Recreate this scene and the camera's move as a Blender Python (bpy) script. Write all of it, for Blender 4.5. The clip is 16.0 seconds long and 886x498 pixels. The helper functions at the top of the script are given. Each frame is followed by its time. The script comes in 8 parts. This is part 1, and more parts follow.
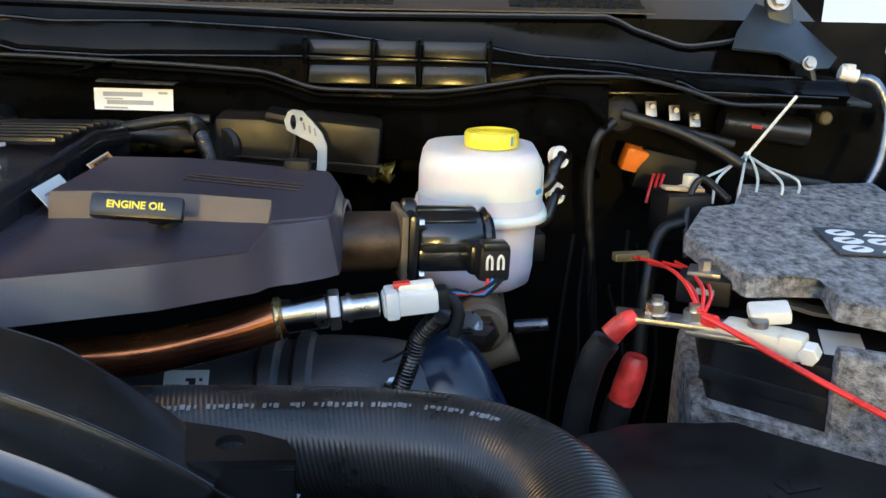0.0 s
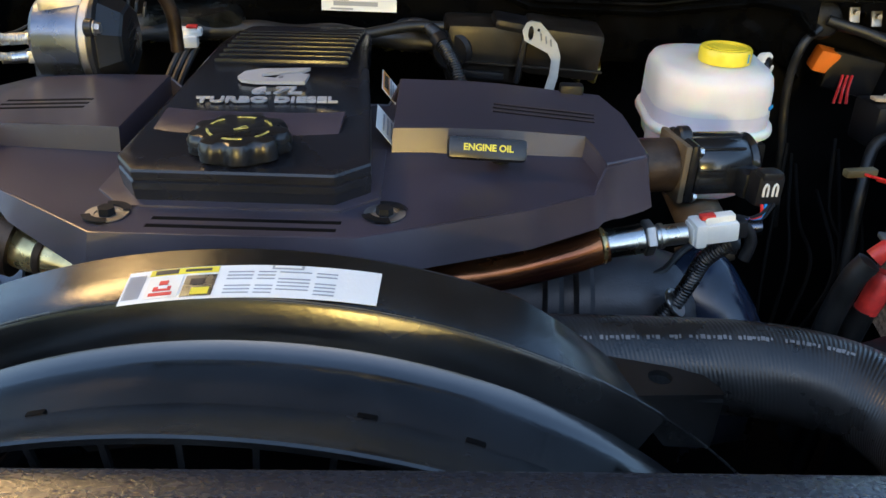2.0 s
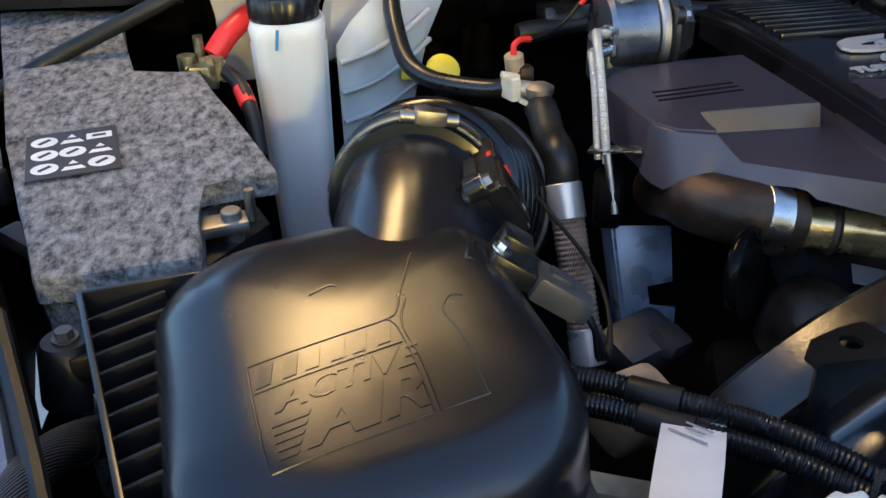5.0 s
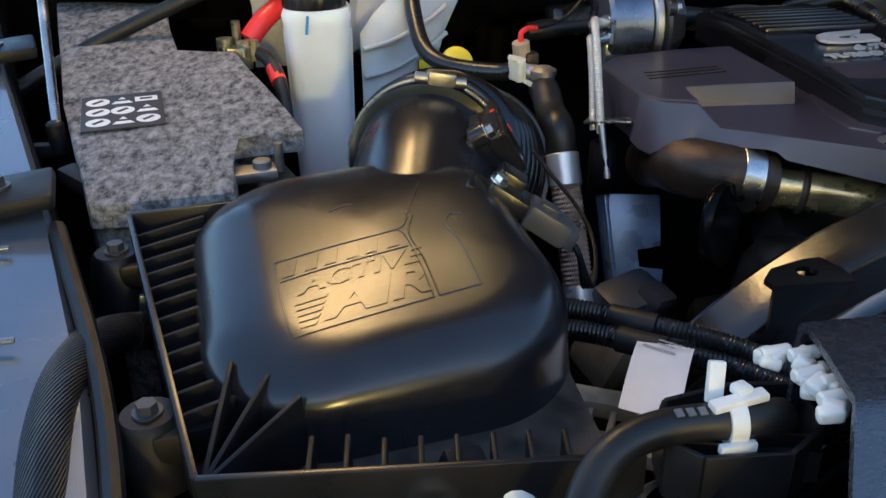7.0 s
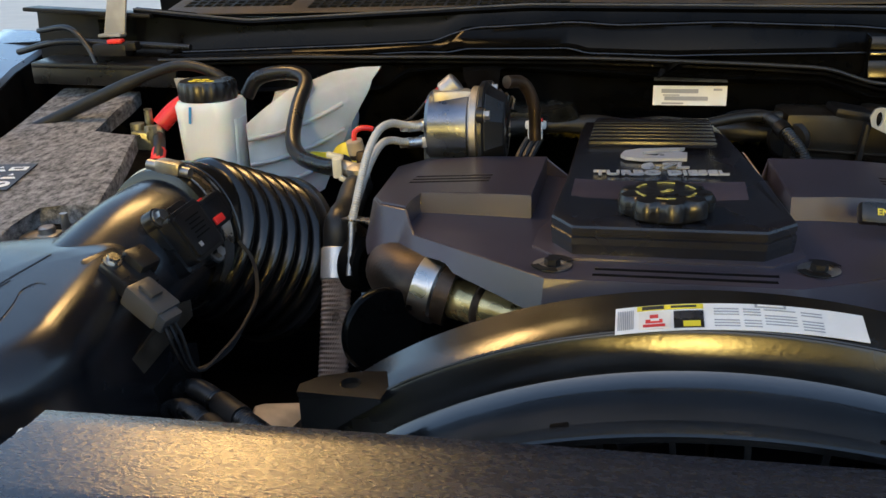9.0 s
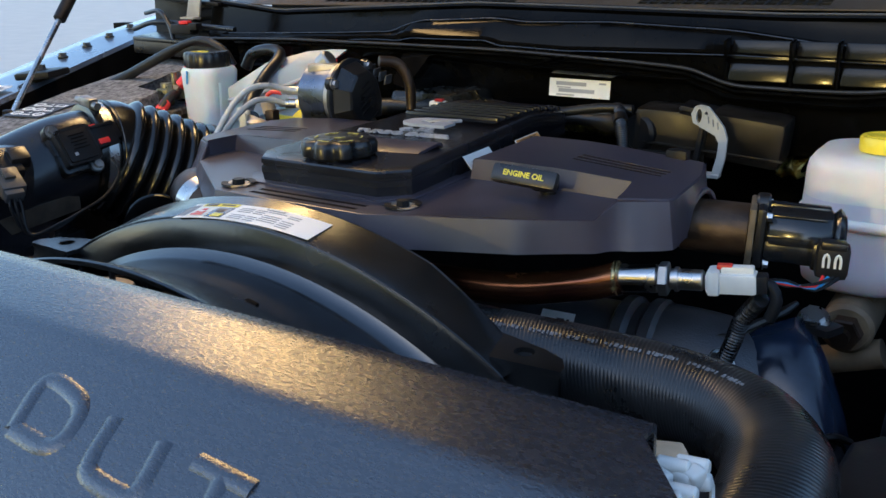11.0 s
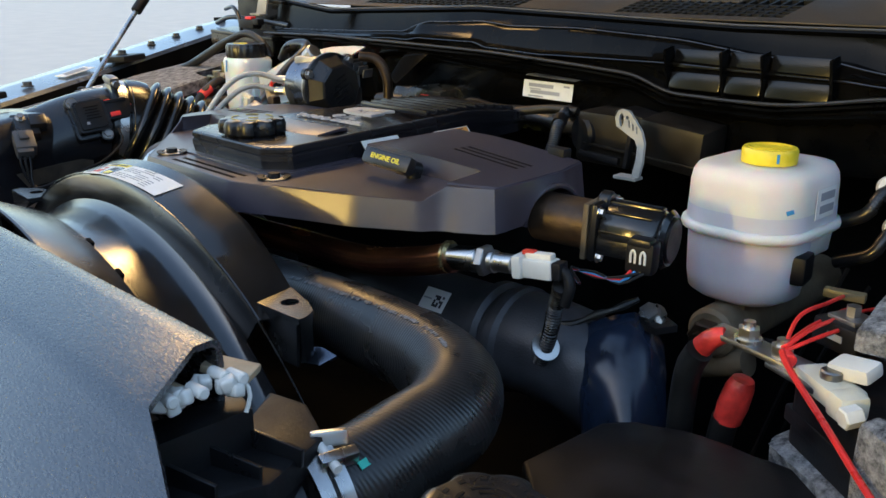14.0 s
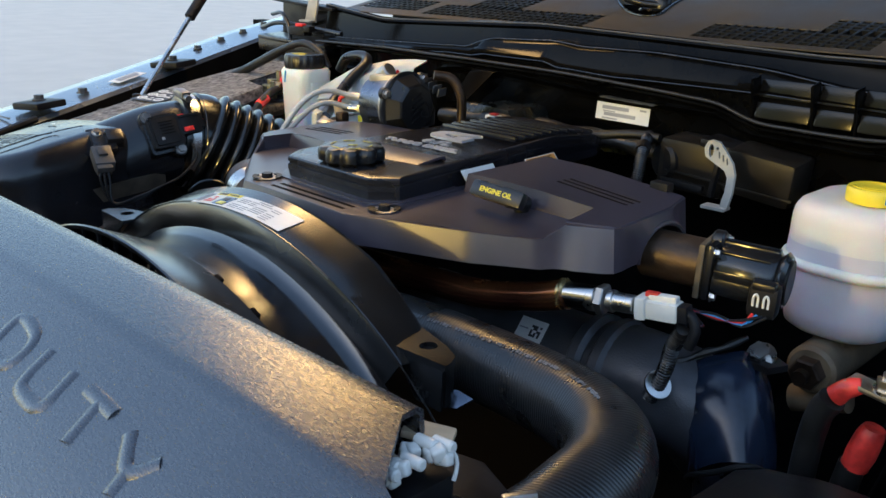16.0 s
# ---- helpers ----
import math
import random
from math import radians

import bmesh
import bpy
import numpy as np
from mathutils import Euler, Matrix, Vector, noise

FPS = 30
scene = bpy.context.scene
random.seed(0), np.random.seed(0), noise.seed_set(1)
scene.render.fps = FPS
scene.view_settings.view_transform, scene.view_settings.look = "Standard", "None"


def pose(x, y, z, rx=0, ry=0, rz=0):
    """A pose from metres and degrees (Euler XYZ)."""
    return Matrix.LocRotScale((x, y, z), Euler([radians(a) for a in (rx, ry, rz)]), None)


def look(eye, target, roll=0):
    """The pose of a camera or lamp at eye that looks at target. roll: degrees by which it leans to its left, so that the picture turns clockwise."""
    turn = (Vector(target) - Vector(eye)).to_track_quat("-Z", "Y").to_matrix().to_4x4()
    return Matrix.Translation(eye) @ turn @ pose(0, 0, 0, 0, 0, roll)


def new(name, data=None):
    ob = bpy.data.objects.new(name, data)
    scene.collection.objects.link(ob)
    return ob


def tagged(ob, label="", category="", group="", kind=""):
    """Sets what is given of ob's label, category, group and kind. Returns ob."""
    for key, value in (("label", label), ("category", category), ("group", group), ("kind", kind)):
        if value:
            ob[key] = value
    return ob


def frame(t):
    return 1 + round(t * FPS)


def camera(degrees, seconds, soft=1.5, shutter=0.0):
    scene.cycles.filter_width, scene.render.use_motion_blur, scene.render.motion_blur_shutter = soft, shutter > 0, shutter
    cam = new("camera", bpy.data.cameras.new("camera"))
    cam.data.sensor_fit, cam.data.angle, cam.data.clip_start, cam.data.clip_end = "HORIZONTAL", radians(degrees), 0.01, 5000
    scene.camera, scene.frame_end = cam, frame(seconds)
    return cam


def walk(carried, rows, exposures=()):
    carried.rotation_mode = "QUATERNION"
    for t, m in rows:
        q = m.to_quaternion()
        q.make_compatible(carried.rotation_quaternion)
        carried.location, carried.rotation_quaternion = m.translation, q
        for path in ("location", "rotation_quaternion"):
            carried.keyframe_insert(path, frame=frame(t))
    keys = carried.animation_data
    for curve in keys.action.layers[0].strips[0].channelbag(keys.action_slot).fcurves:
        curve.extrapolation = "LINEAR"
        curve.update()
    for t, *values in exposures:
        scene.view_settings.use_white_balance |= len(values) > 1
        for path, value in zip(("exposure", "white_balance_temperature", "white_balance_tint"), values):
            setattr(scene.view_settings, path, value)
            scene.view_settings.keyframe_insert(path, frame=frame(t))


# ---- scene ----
cam = camera(53.8, 16.0)
PATH = [
    (0, (0.018, -0.007, 1.514), (0.002, 1.908, 0.935), 1.0),
    (0.5, (-0.035, 0.002, 1.553), (-0.024, 1.864, 0.823), 1.4),
    (1, (-0.097, 0.003, 1.577), (-0.094, 1.82, 0.743), 1.5),
    (1.5, (-0.136, -0.018, 1.586), (-0.121, 1.762, 0.675), 1.9),
    (2, (-0.217, -0.059, 1.611), (-0.247, 1.707, 0.672), 1.6),
    (2.5, (-0.35, -0.139, 1.606), (-0.418, 1.621, 0.66), 1.3),
    (3, (-0.454, -0.17, 1.602), (-0.47, 1.588, 0.649), 0.5),
    (3.5, (-0.534, -0.128, 1.583), (-0.517, 1.633, 0.636), -0.3),
    (4, (-0.627, -0.091, 1.603), (-0.558, 1.666, 0.65), -0.9),
    (4.5, (-0.797, -0.054, 1.604), (-0.629, 1.691, 0.641), -0.7),
    (4.7, (-0.854, -0.045, 1.615), (-0.665, 1.696, 0.649), -1.3),
    (6.8, (-0.919, -0.132, 1.595), (-0.555, 1.613, 0.687), -0.3),
    (7, (-0.882, -0.149, 1.583), (-0.696, 1.636, 0.702), -0.9),
    (7.5, (-0.766, -0.168, 1.581), (-0.911, 1.634, 0.725), -1.7),
    (8, (-0.624, -0.162, 1.593), (-0.867, 1.652, 0.788), -1.8),
    (8.5, (-0.505, -0.144, 1.586), (-0.814, 1.704, 0.886), -1.8),
    (8.7, (-0.46, -0.142, 1.584), (-0.815, 1.703, 0.9), -1.9),
    (10.8, (0.111, -0.102, 1.553), (-0.929, 1.484, 0.919), -1.5),
    (11, (0.176, -0.099, 1.547), (-0.906, 1.465, 0.927), -1.2),
    (11.5, (0.312, -0.062, 1.523), (-0.834, 1.46, 0.914), -1.0),
    (12, (0.431, -0.008, 1.469), (-0.756, 1.485, 0.868), -0.9),
    (12.5, (0.531, 0.047, 1.454), (-0.714, 1.487, 0.842), -0.6),
    (13, (0.585, 0.086, 1.477), (-0.723, 1.469, 0.861), -0.4),
    (13.5, (0.555, 0.078, 1.51), (-0.807, 1.409, 0.898), -0.1),
    (14, (0.464, 0.031, 1.541), (-0.934, 1.328, 0.94), 0.0),
    (14.5, (0.389, -0.011, 1.57), (-1.016, 1.278, 0.965), 0.3),
    (15, (0.331, -0.027, 1.606), (-1.057, 1.273, 0.989), 0.5),
    (15.5, (0.332, -0.042, 1.605), (-1.042, 1.271, 0.98), 0.9),
    (16, (0.374, -0.05, 1.584), (-0.998, 1.263, 0.957), 1.2),
]
walk(cam, [(t, look(eye, target, roll)) for t, eye, target, roll in PATH], exposures=[
    (0.0, 2.57, 6500, 10), (0.5, 2.67, 6500, 10), (1.5, 2.32, 6450, 10), (2.0, 2.22, 6350, 10), (3.0, 2.20, 5650, 10), (3.5, 2.10, 5650, 10), (4.0, 2.05, 6150, 10), (4.7, 1.95, 5850, 10), (6.8, 1.70, 5900, 10), (7.5, 1.82, 5900, 10), (8.5, 1.80, 7000, 10),
    (11.0, 1.85, 6050, 10), (12.0, 2.02, 6600, 10), (12.5, 1.92, 7000, 10), (14.0, 2.07, 7000, 10), (15.0, 1.92, 6750, 10), (16.0, 1.97, 6700, 10)])


from mathutils.bvhtree import BVHTree

# ---- world, sun, lamps ----
world = bpy.data.worlds.new("dusk_sky")
scene.world = world
world.use_nodes = True
wn = world.node_tree
sky = wn.nodes.new("ShaderNodeTexSky")
sky.sky_type = "NISHITA"
sky.sun_disc = False
sky.sun_elevation = radians(15)
sky.ozone_density = 2.0
sky.sun_rotation = radians(188)
wn.nodes["Background"].inputs["Strength"].default_value = 0.15
wn.links.new(sky.outputs["Color"], wn.nodes["Background"].inputs["Color"])
sun = new("sun", bpy.data.lights.new("sun", "SUN"))
sun.data.energy, sun.data.angle, sun.data.color = 0.5, radians(2.0), (1.0, 0.90, 0.78)
sun.matrix_world = look((0, 0, 0), (0.13, 0.957, -0.259))
scene.view_settings.exposure = 1.55


# ---- materials ----
def material(name, col, rough=0.5, metal=0.0, var=0.3, scale=30.0, bump=0.15, bscale=400.0, col2=None, aniso=None, trans=0.0, sss=0.0, emit=None, coat=0.0, rvar=0.12, spec=0.5, ior=1.5):
    """A surface with two scales of colour change, uneven gloss and fine relief."""
    m = bpy.data.materials.new(name)
    m.use_nodes = True
    nt = m.node_tree
    b = nt.nodes["Principled BSDF"]
    L = nt.links.new
    tc = nt.nodes.new("ShaderNodeTexCoord")
    mp = nt.nodes.new("ShaderNodeMapping")
    mp.inputs["Scale"].default_value = aniso or (1, 1, 1)
    L(tc.outputs["Object"], mp.inputs["Vector"])
    n1 = nt.nodes.new("ShaderNodeTexNoise")
    n1.inputs["Scale"].default_value, n1.inputs["Detail"].default_value = scale, 6
    n2 = nt.nodes.new("ShaderNodeTexNoise")
    n2.inputs["Scale"].default_value, n2.inputs["Detail"].default_value = bscale, 3
    for n in (n1, n2):
        L(mp.outputs["Vector"], n.inputs["Vector"])
    mix = nt.nodes.new("ShaderNodeMix")
    mix.data_type = "RGBA"
    ramp = nt.nodes.new("ShaderNodeMapRange")
    ramp.inputs["From Min"].default_value, ramp.inputs["From Max"].default_value = 0.35, 0.65
    L(n1.outputs["Fac"], ramp.inputs["Value"])
    L(ramp.outputs["Result"], mix.inputs["Factor"])
    lo = tuple(c * (1 - var) for c in col)
    hi = col2 or tuple(min(1, c * (1 + var)) for c in col)
    mix.inputs["A"].default_value, mix.inputs["B"].default_value = (*lo, 1), (*hi, 1)
    L(mix.outputs["Result"], b.inputs["Base Color"])
    rr = nt.nodes.new("ShaderNodeMapRange")
    rr.inputs["To Min"].default_value, rr.inputs["To Max"].default_value = max(0.02, rough - rvar), min(1, rough + rvar)
    rr.inputs["From Min"].default_value, rr.inputs["From Max"].default_value = 0.3, 0.7
    L(n1.outputs["Fac"], rr.inputs["Value"])
    L(rr.outputs["Result"], b.inputs["Roughness"])
    bp = nt.nodes.new("ShaderNodeBump")
    bp.inputs["Strength"].default_value, bp.inputs["Distance"].default_value = bump, 0.001
    L(n2.outputs["Fac"], bp.inputs["Height"])
    L(bp.outputs["Normal"], b.inputs["Normal"])
    b.inputs["Metallic"].default_value = metal
    b.inputs["Specular IOR Level"].default_value = spec
    b.inputs["IOR"].default_value = ior
    b.inputs["Transmission Weight"].default_value = trans
    b.inputs["Coat Weight"].default_value = coat
    b.inputs["Coat Roughness"].default_value = 0.08
    if sss:
        b.inputs["Subsurface Weight"].default_value, b.inputs["Subsurface Scale"].default_value = sss, 0.02
    if emit:
        b.inputs["Emission Color"].default_value, b.inputs["Emission Strength"].default_value = (*emit[0], 1), emit[1]
    return m


def ribbed(m, scale, strength, direction="X", rot=(0, 0, 0)):
    """Adds a fine regular relief, for braid and corrugation."""
    nt = m.node_tree
    b = nt.nodes["Principled BSDF"]
    w = nt.nodes.new("ShaderNodeTexWave")
    w.bands_direction = direction
    w.inputs["Scale"].default_value, w.inputs["Distortion"].default_value = scale, 0.6
    mp = nt.nodes.new("ShaderNodeMapping")
    mp.inputs["Rotation"].default_value = rot
    nt.links.new(nt.nodes["Texture Coordinate"].outputs["UV"], mp.inputs["Vector"])
    nt.links.new(mp.outputs["Vector"], w.inputs["Vector"])
    bp = nt.nodes.new("ShaderNodeBump")
    bp.inputs["Strength"].default_value, bp.inputs["Distance"].default_value = strength, 0.001
    nt.links.new(w.outputs["Fac"], bp.inputs["Height"])
    nt.links.new(nt.nodes["Bump"].outputs["Normal"], bp.inputs["Normal"])
    nt.links.new(bp.outputs["Normal"], b.inputs["Normal"])
    return m


BLACK = material("black_plastic", (0.008, 0.008, 0.009), 0.47, bump=0.12, spec=0.25)
SATIN = material("satin_black_plastic", (0.012, 0.012, 0.013), 0.29, var=0.15, bump=0.04, bscale=600, rvar=0.03)
GLOSS = material("gloss_black_paint", (0.003, 0.003, 0.003), 0.13, bump=0.04, bscale=60, rvar=0.06, spec=0.085)
# for thin beads laid on folds to draw their bevel highlights
EDGEM = material("black_edge_glint", (0.012, 0.012, 0.012), 0.22, var=0.4, bump=0.1, spec=0.6)
COVER = material("charcoal_cover_plastic", (0.044, 0.036, 0.048), 0.33, var=0.2, scale=9, bump=0.10, bscale=1000, rvar=0.05, spec=0.64)
SHROUD = material("black_shroud_plastic", (0.010, 0.010, 0.010), 0.23, var=0.5, scale=14, bump=0.10, bscale=260, rvar=0.06, spec=0.75)
THROATM = material("smooth_black_throat_plastic", (0.012, 0.012, 0.013), 0.17, var=0.4, scale=20, bump=0.06, bscale=260, rvar=0.05, spec=0.8, ior=1.6)
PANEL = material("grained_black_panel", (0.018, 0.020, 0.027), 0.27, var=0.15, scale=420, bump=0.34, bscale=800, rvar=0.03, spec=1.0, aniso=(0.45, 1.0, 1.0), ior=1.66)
RUBBER = material("black_rubber", (0.012, 0.012, 0.012), 0.44, bump=0.2, bscale=300, spec=0.4)
HOSE = ribbed(material("braided_hose_rubber", (0.018, 0.018, 0.018), 0.30, bump=0.1), 105.0, 0.25, "Y", (0, 0, radians(14)))
LOOMM = material("corrugated_loom_plastic", (0.010, 0.010, 0.011), 0.3, bump=0.1)
DARK = material("near_black_matte", (0.0035, 0.0035, 0.0035), 0.75, spec=0.07, var=0.5, bump=0.4, bscale=120)
STEEL = material("brushed_steel", (0.55, 0.54, 0.52), 0.3, 1.0, var=0.2, bump=0.1)
DULL = material("dull_zinc_steel", (0.36, 0.35, 0.34), 0.45, 1.0, var=0.35, bump=0.2)
BLUED = material("blue_grey_steel_plate", (0.16, 0.18, 0.22), 0.3, 0.9, var=0.25, bump=0.1)
COPPER = material("heat_tinted_pipe", (0.13, 0.040, 0.036), 0.2, 0.85, var=0.4, scale=11, bump=0.05, col2=(0.38, 0.15, 0.06), aniso=(1, 2, 2))
BRONZE = material("straw_tinted_steel_pipe", (0.50, 0.38, 0.18), 0.24, 0.8, var=0.7, scale=26, bump=0.05)
COLLARM = material("bright_plated_collar", (0.62, 0.62, 0.61), 0.32, 0.55, var=0.15, bump=0.05)
BROWN = material("brown_heat_stained_casting", (0.060, 0.040, 0.028), 0.45, 0.6, var=0.5, bump=0.3)
GREYCAST = material("grey_painted_casting", (0.055, 0.058, 0.066), 0.42, 0.3, var=0.2, bump=0.35, bscale=500)
WHITEP = material("milky_white_plastic", (0.82, 0.82, 0.80), 0.35, var=0.06, scale=10, bump=0.06, sss=0.4, rvar=0.06)
MILKY = material("translucent_reservoir_plastic", (0.74, 0.69, 0.65), 0.38, var=0.06, scale=14, bump=0.06, sss=0.6, rvar=0.06)
FLUID = material("reservoir_plastic_with_fluid_behind", (0.62, 0.57, 0.62), 0.38, var=0.08, scale=14, bump=0.06, sss=0.5, rvar=0.06)
DUCTP = material("cloudy_white_duct_plastic", (0.44, 0.47, 0.49), 0.4, var=0.15, scale=14, bump=0.1, sss=0.3)
YELLOW = material("yellow_plastic", (0.85, 0.66, 0.04), 0.36, var=0.1, bump=0.08)
YELLOWP = material("pale_yellow_plastic", (0.93, 0.68, 0.085), 0.42, var=0.08, bump=0.08)
# cover plastic darkened for the black reflections on the spine's sides
SPINEM = material("darkened_spine_plastic", (0.011, 0.011, 0.014), 0.25, var=0.25, scale=9, bump=0.08, bscale=1000, rvar=0.05, spec=0.5)
YPRINT = material("yellow_print", (0.80, 0.66, 0.05), 0.5, var=0.1)
RED = material("red_wire_plastic", (0.75, 0.03, 0.025), 0.35, var=0.15)
REDR = material("red_rubber_boot", (0.58, 0.035, 0.028), 0.42, var=0.35, scale=60, bump=1.0, bscale=120)
PLATE = material("blue_black_steel_plate", (0.17, 0.23, 0.34), 0.33, 0.35, var=0.25, bump=0.1)
BELLM = material("shiny_black_rubber", (0.007, 0.007, 0.007), 0.2, var=0.2, bump=0.05, bscale=200, rvar=0.04)
CABLEM = material("pale_cable_sheath", (0.46, 0.46, 0.44), 0.4, 0.3, var=0.15)
OLIVE = material("dark_olive_plastic", (0.10, 0.085, 0.045), 0.5, var=0.3)
ORANGE = material("orange_plastic", (0.85, 0.22, 0.03), 0.38, var=0.1)
OFFW = material("off_white_nylon", (0.74, 0.72, 0.66), 0.4, var=0.08)
IVORY = material("ivory_connector_plastic", (0.66, 0.62, 0.50), 0.42, var=0.12)
# dark grey plastic; the warm light on it is put into the brown
SCREENM = material("warm_lit_screen_plastic", (0.075, 0.060, 0.045), 0.5, var=0.25, scale=12, bump=0.35, bscale=600, spec=0.2)
BARM = material("black_grille_plastic", (0.010, 0.010, 0.010), 0.5, var=0.3, spec=0.3)
ENAMEL = material("blue_black_enamelled_steel", (0.010, 0.017, 0.034), 0.2, var=0.3, bump=0.03, rvar=0.03)
GREYP = material("grey_connector_plastic", (0.055, 0.056, 0.058), 0.42, var=0.15)
BLUEINK = material("blue_marker_ink", (0.03, 0.28, 0.60), 0.4, var=0.1)
PAPER = material("white_label_paper", (0.78, 0.78, 0.76), 0.45, var=0.05)
INK = material("dark_label_ink", (0.03, 0.03, 0.035), 0.5, var=0.1)
GREYINK = material("grey_label_ink", (0.32, 0.33, 0.36), 0.5, var=0.1)
REDINK = material("red_label_ink", (0.62, 0.04, 0.04), 0.5, var=0.1)
ORINK = material("orange_label_ink", (0.75, 0.32, 0.06), 0.5, var=0.1)
BADGE = material("satin_silver_badge", (0.50, 0.50, 0.52), 0.35, 0.35, var=0.1)
HOSEINK = material("pale_hose_print", (0.13, 0.135, 0.14), 0.6, var=0.3)
BRAID = ribbed(material("woven_steel_braid", (0.52, 0.37, 0.28), 0.38, 0.55, var=0.35, bump=0.1), 120.0, 1.0, "DIAGONAL")
SLEEVE = ribbed(material("woven_loom_sleeve", (0.014, 0.014, 0.016), 0.42, var=0.3), 125.0, 1.0, "DIAGONAL")
BODYP = material("dark_blue_grey_body_paint", (0.15, 0.175, 0.215), 0.28, 0.5, var=0.12, scale=6, bump=0.03, coat=0.5)
FOIL = material("crinkled_gold_insulation", (0.06, 0.05, 0.02), 0.28, 0.45, var=0.6, scale=26, col2=(0.60, 0.50, 0.13), bump=1.0, bscale=40)
TAN = material("tan_dusty_casting", (0.46, 0.35, 0.23), 0.55, 0.1, var=0.3, bump=0.4, bscale=200)
CASTTAN = material("dusty_brown_casting", (0.15, 0.115, 0.075), 0.6, 0.2, var=0.3, bump=0.4, bscale=200)
CONCRETE = material("pale_concrete_ground", (0.50, 0.445, 0.385), 0.9, var=0.06, scale=1.5, bump=0.05, bscale=200)
ABOXM = material("smooth_black_air_box_plastic", (0.012, 0.012, 0.014), 0.25, var=0.2, scale=20, bump=0.03, bscale=500, rvar=0.03, spec=0.6)
WALLM = material("tan_reflection_wall", (0.56, 0.45, 0.19), 0.8, var=0.15, scale=3, bump=0.4, bscale=60)
GLASS = material("dark_tinted_glass", (0.01, 0.012, 0.014), 0.05, var=0.1, bump=0.0)


def felt(name):
    """Mottled grey pressed felt."""
    m = material(name, (0.125, 0.125, 0.135), 0.95, var=0.6, scale=130, bump=1.0, bscale=700, col2=(0.37, 0.365, 0.36), spec=0.1, aniso=(1.0, 0.6, 1.0))
    nt = m.node_tree
    nt.nodes["Noise Texture"].inputs["Detail"].default_value = 8
    nt.nodes["Noise Texture"].inputs["Roughness"].default_value = 0.7
    nt.nodes["Bump"].inputs["Distance"].default_value = 0.002
    return m


FELT = felt("grey_felt_wrap")


# ---- building helpers ----
def part(name, bm, mat, parent, label="", smooth=40):
    """Links a bmesh, made in world places, as one mesh under a thing or a part."""
    me = bpy.data.meshes.new(name)
    bmesh.ops.recalc_face_normals(bm, faces=bm.faces)
    bm.to_mesh(me)
    bm.free()
    for p in me.polygons:
        p.use_smooth = True
    me.set_sharp_from_angle(angle=radians(smooth))
    me.materials.append(mat)
    ob = new(name, me)
    if parent is not None:
        ob.parent = parent
        if parent.type == "EMPTY":
            ob.matrix_parent_inverse = Matrix.Translation(-parent.location)
    return tagged(ob, label)


def thing(name, base, label, category, group=""):
    e = new(name)
    e.empty_display_size = 0.02
    e.location = base
    return tagged(e, label, category, group)


def solo(name, bm, mat, label, category, group="", smooth=40):
    return tagged(part(name, bm, mat, None, label, smooth), "", category, group)


def structure(name, bm, mat, label, smooth=40):
    return tagged(part(name, bm, mat, None, label, smooth), kind="structure")


def join(*bms):
    out = bms[0]
    for b in bms[1:]:
        me = bpy.data.meshes.new("tmp")
        b.to_mesh(me)
        b.free()
        out.from_mesh(me)
        bpy.data.meshes.remove(me)
    return out


def box(c, size, rot=(0, 0, 0), bev=0.0, seg=2):
    bm = bmesh.new()
    bmesh.ops.create_cube(bm, size=1)
    bmesh.ops.scale(bm, vec=size, verts=bm.verts)
    if bev:
        bmesh.ops.bevel(bm, geom=bm.edges[:], offset=bev, segments=seg, profile=0.6, affect="EDGES")
    bmesh.ops.transform(bm, matrix=pose(*c, *rot), verts=bm.verts)
    return bm


def rod(a, b, r, r2=None, n=24, bev=0.0):
    """A cylinder or cone from a to b, with rounded rims."""
    a, b = Vector(a), Vector(b)
    d = b - a
    r2 = r if r2 is None else r2
    bm = bmesh.new()
    prof = [(0, r - bev), (bev, r), (d.length - bev, r2), (d.length, r2 - bev)] if bev else [(0, r), (d.length, r2)]
    rot = d.to_track_quat("Z", "Y").to_matrix().to_4x4()
    rings = []
    for h, rad in prof:
        rings.append([bm.verts.new((rad * math.cos(2 * math.pi * k / n), rad * math.sin(2 * math.pi * k / n), h)) for k in range(n)])
    for i in range(len(rings) - 1):
        for k in range(n):
            bm.faces.new((rings[i][k], rings[i][(k + 1) % n], rings[i + 1][(k + 1) % n], rings[i + 1][k]))
    bm.faces.new(rings[0][::-1])
    bm.faces.new(rings[-1])
    bmesh.ops.transform(bm, matrix=Matrix.Translation(a) @ rot, verts=bm.verts)
    return bm


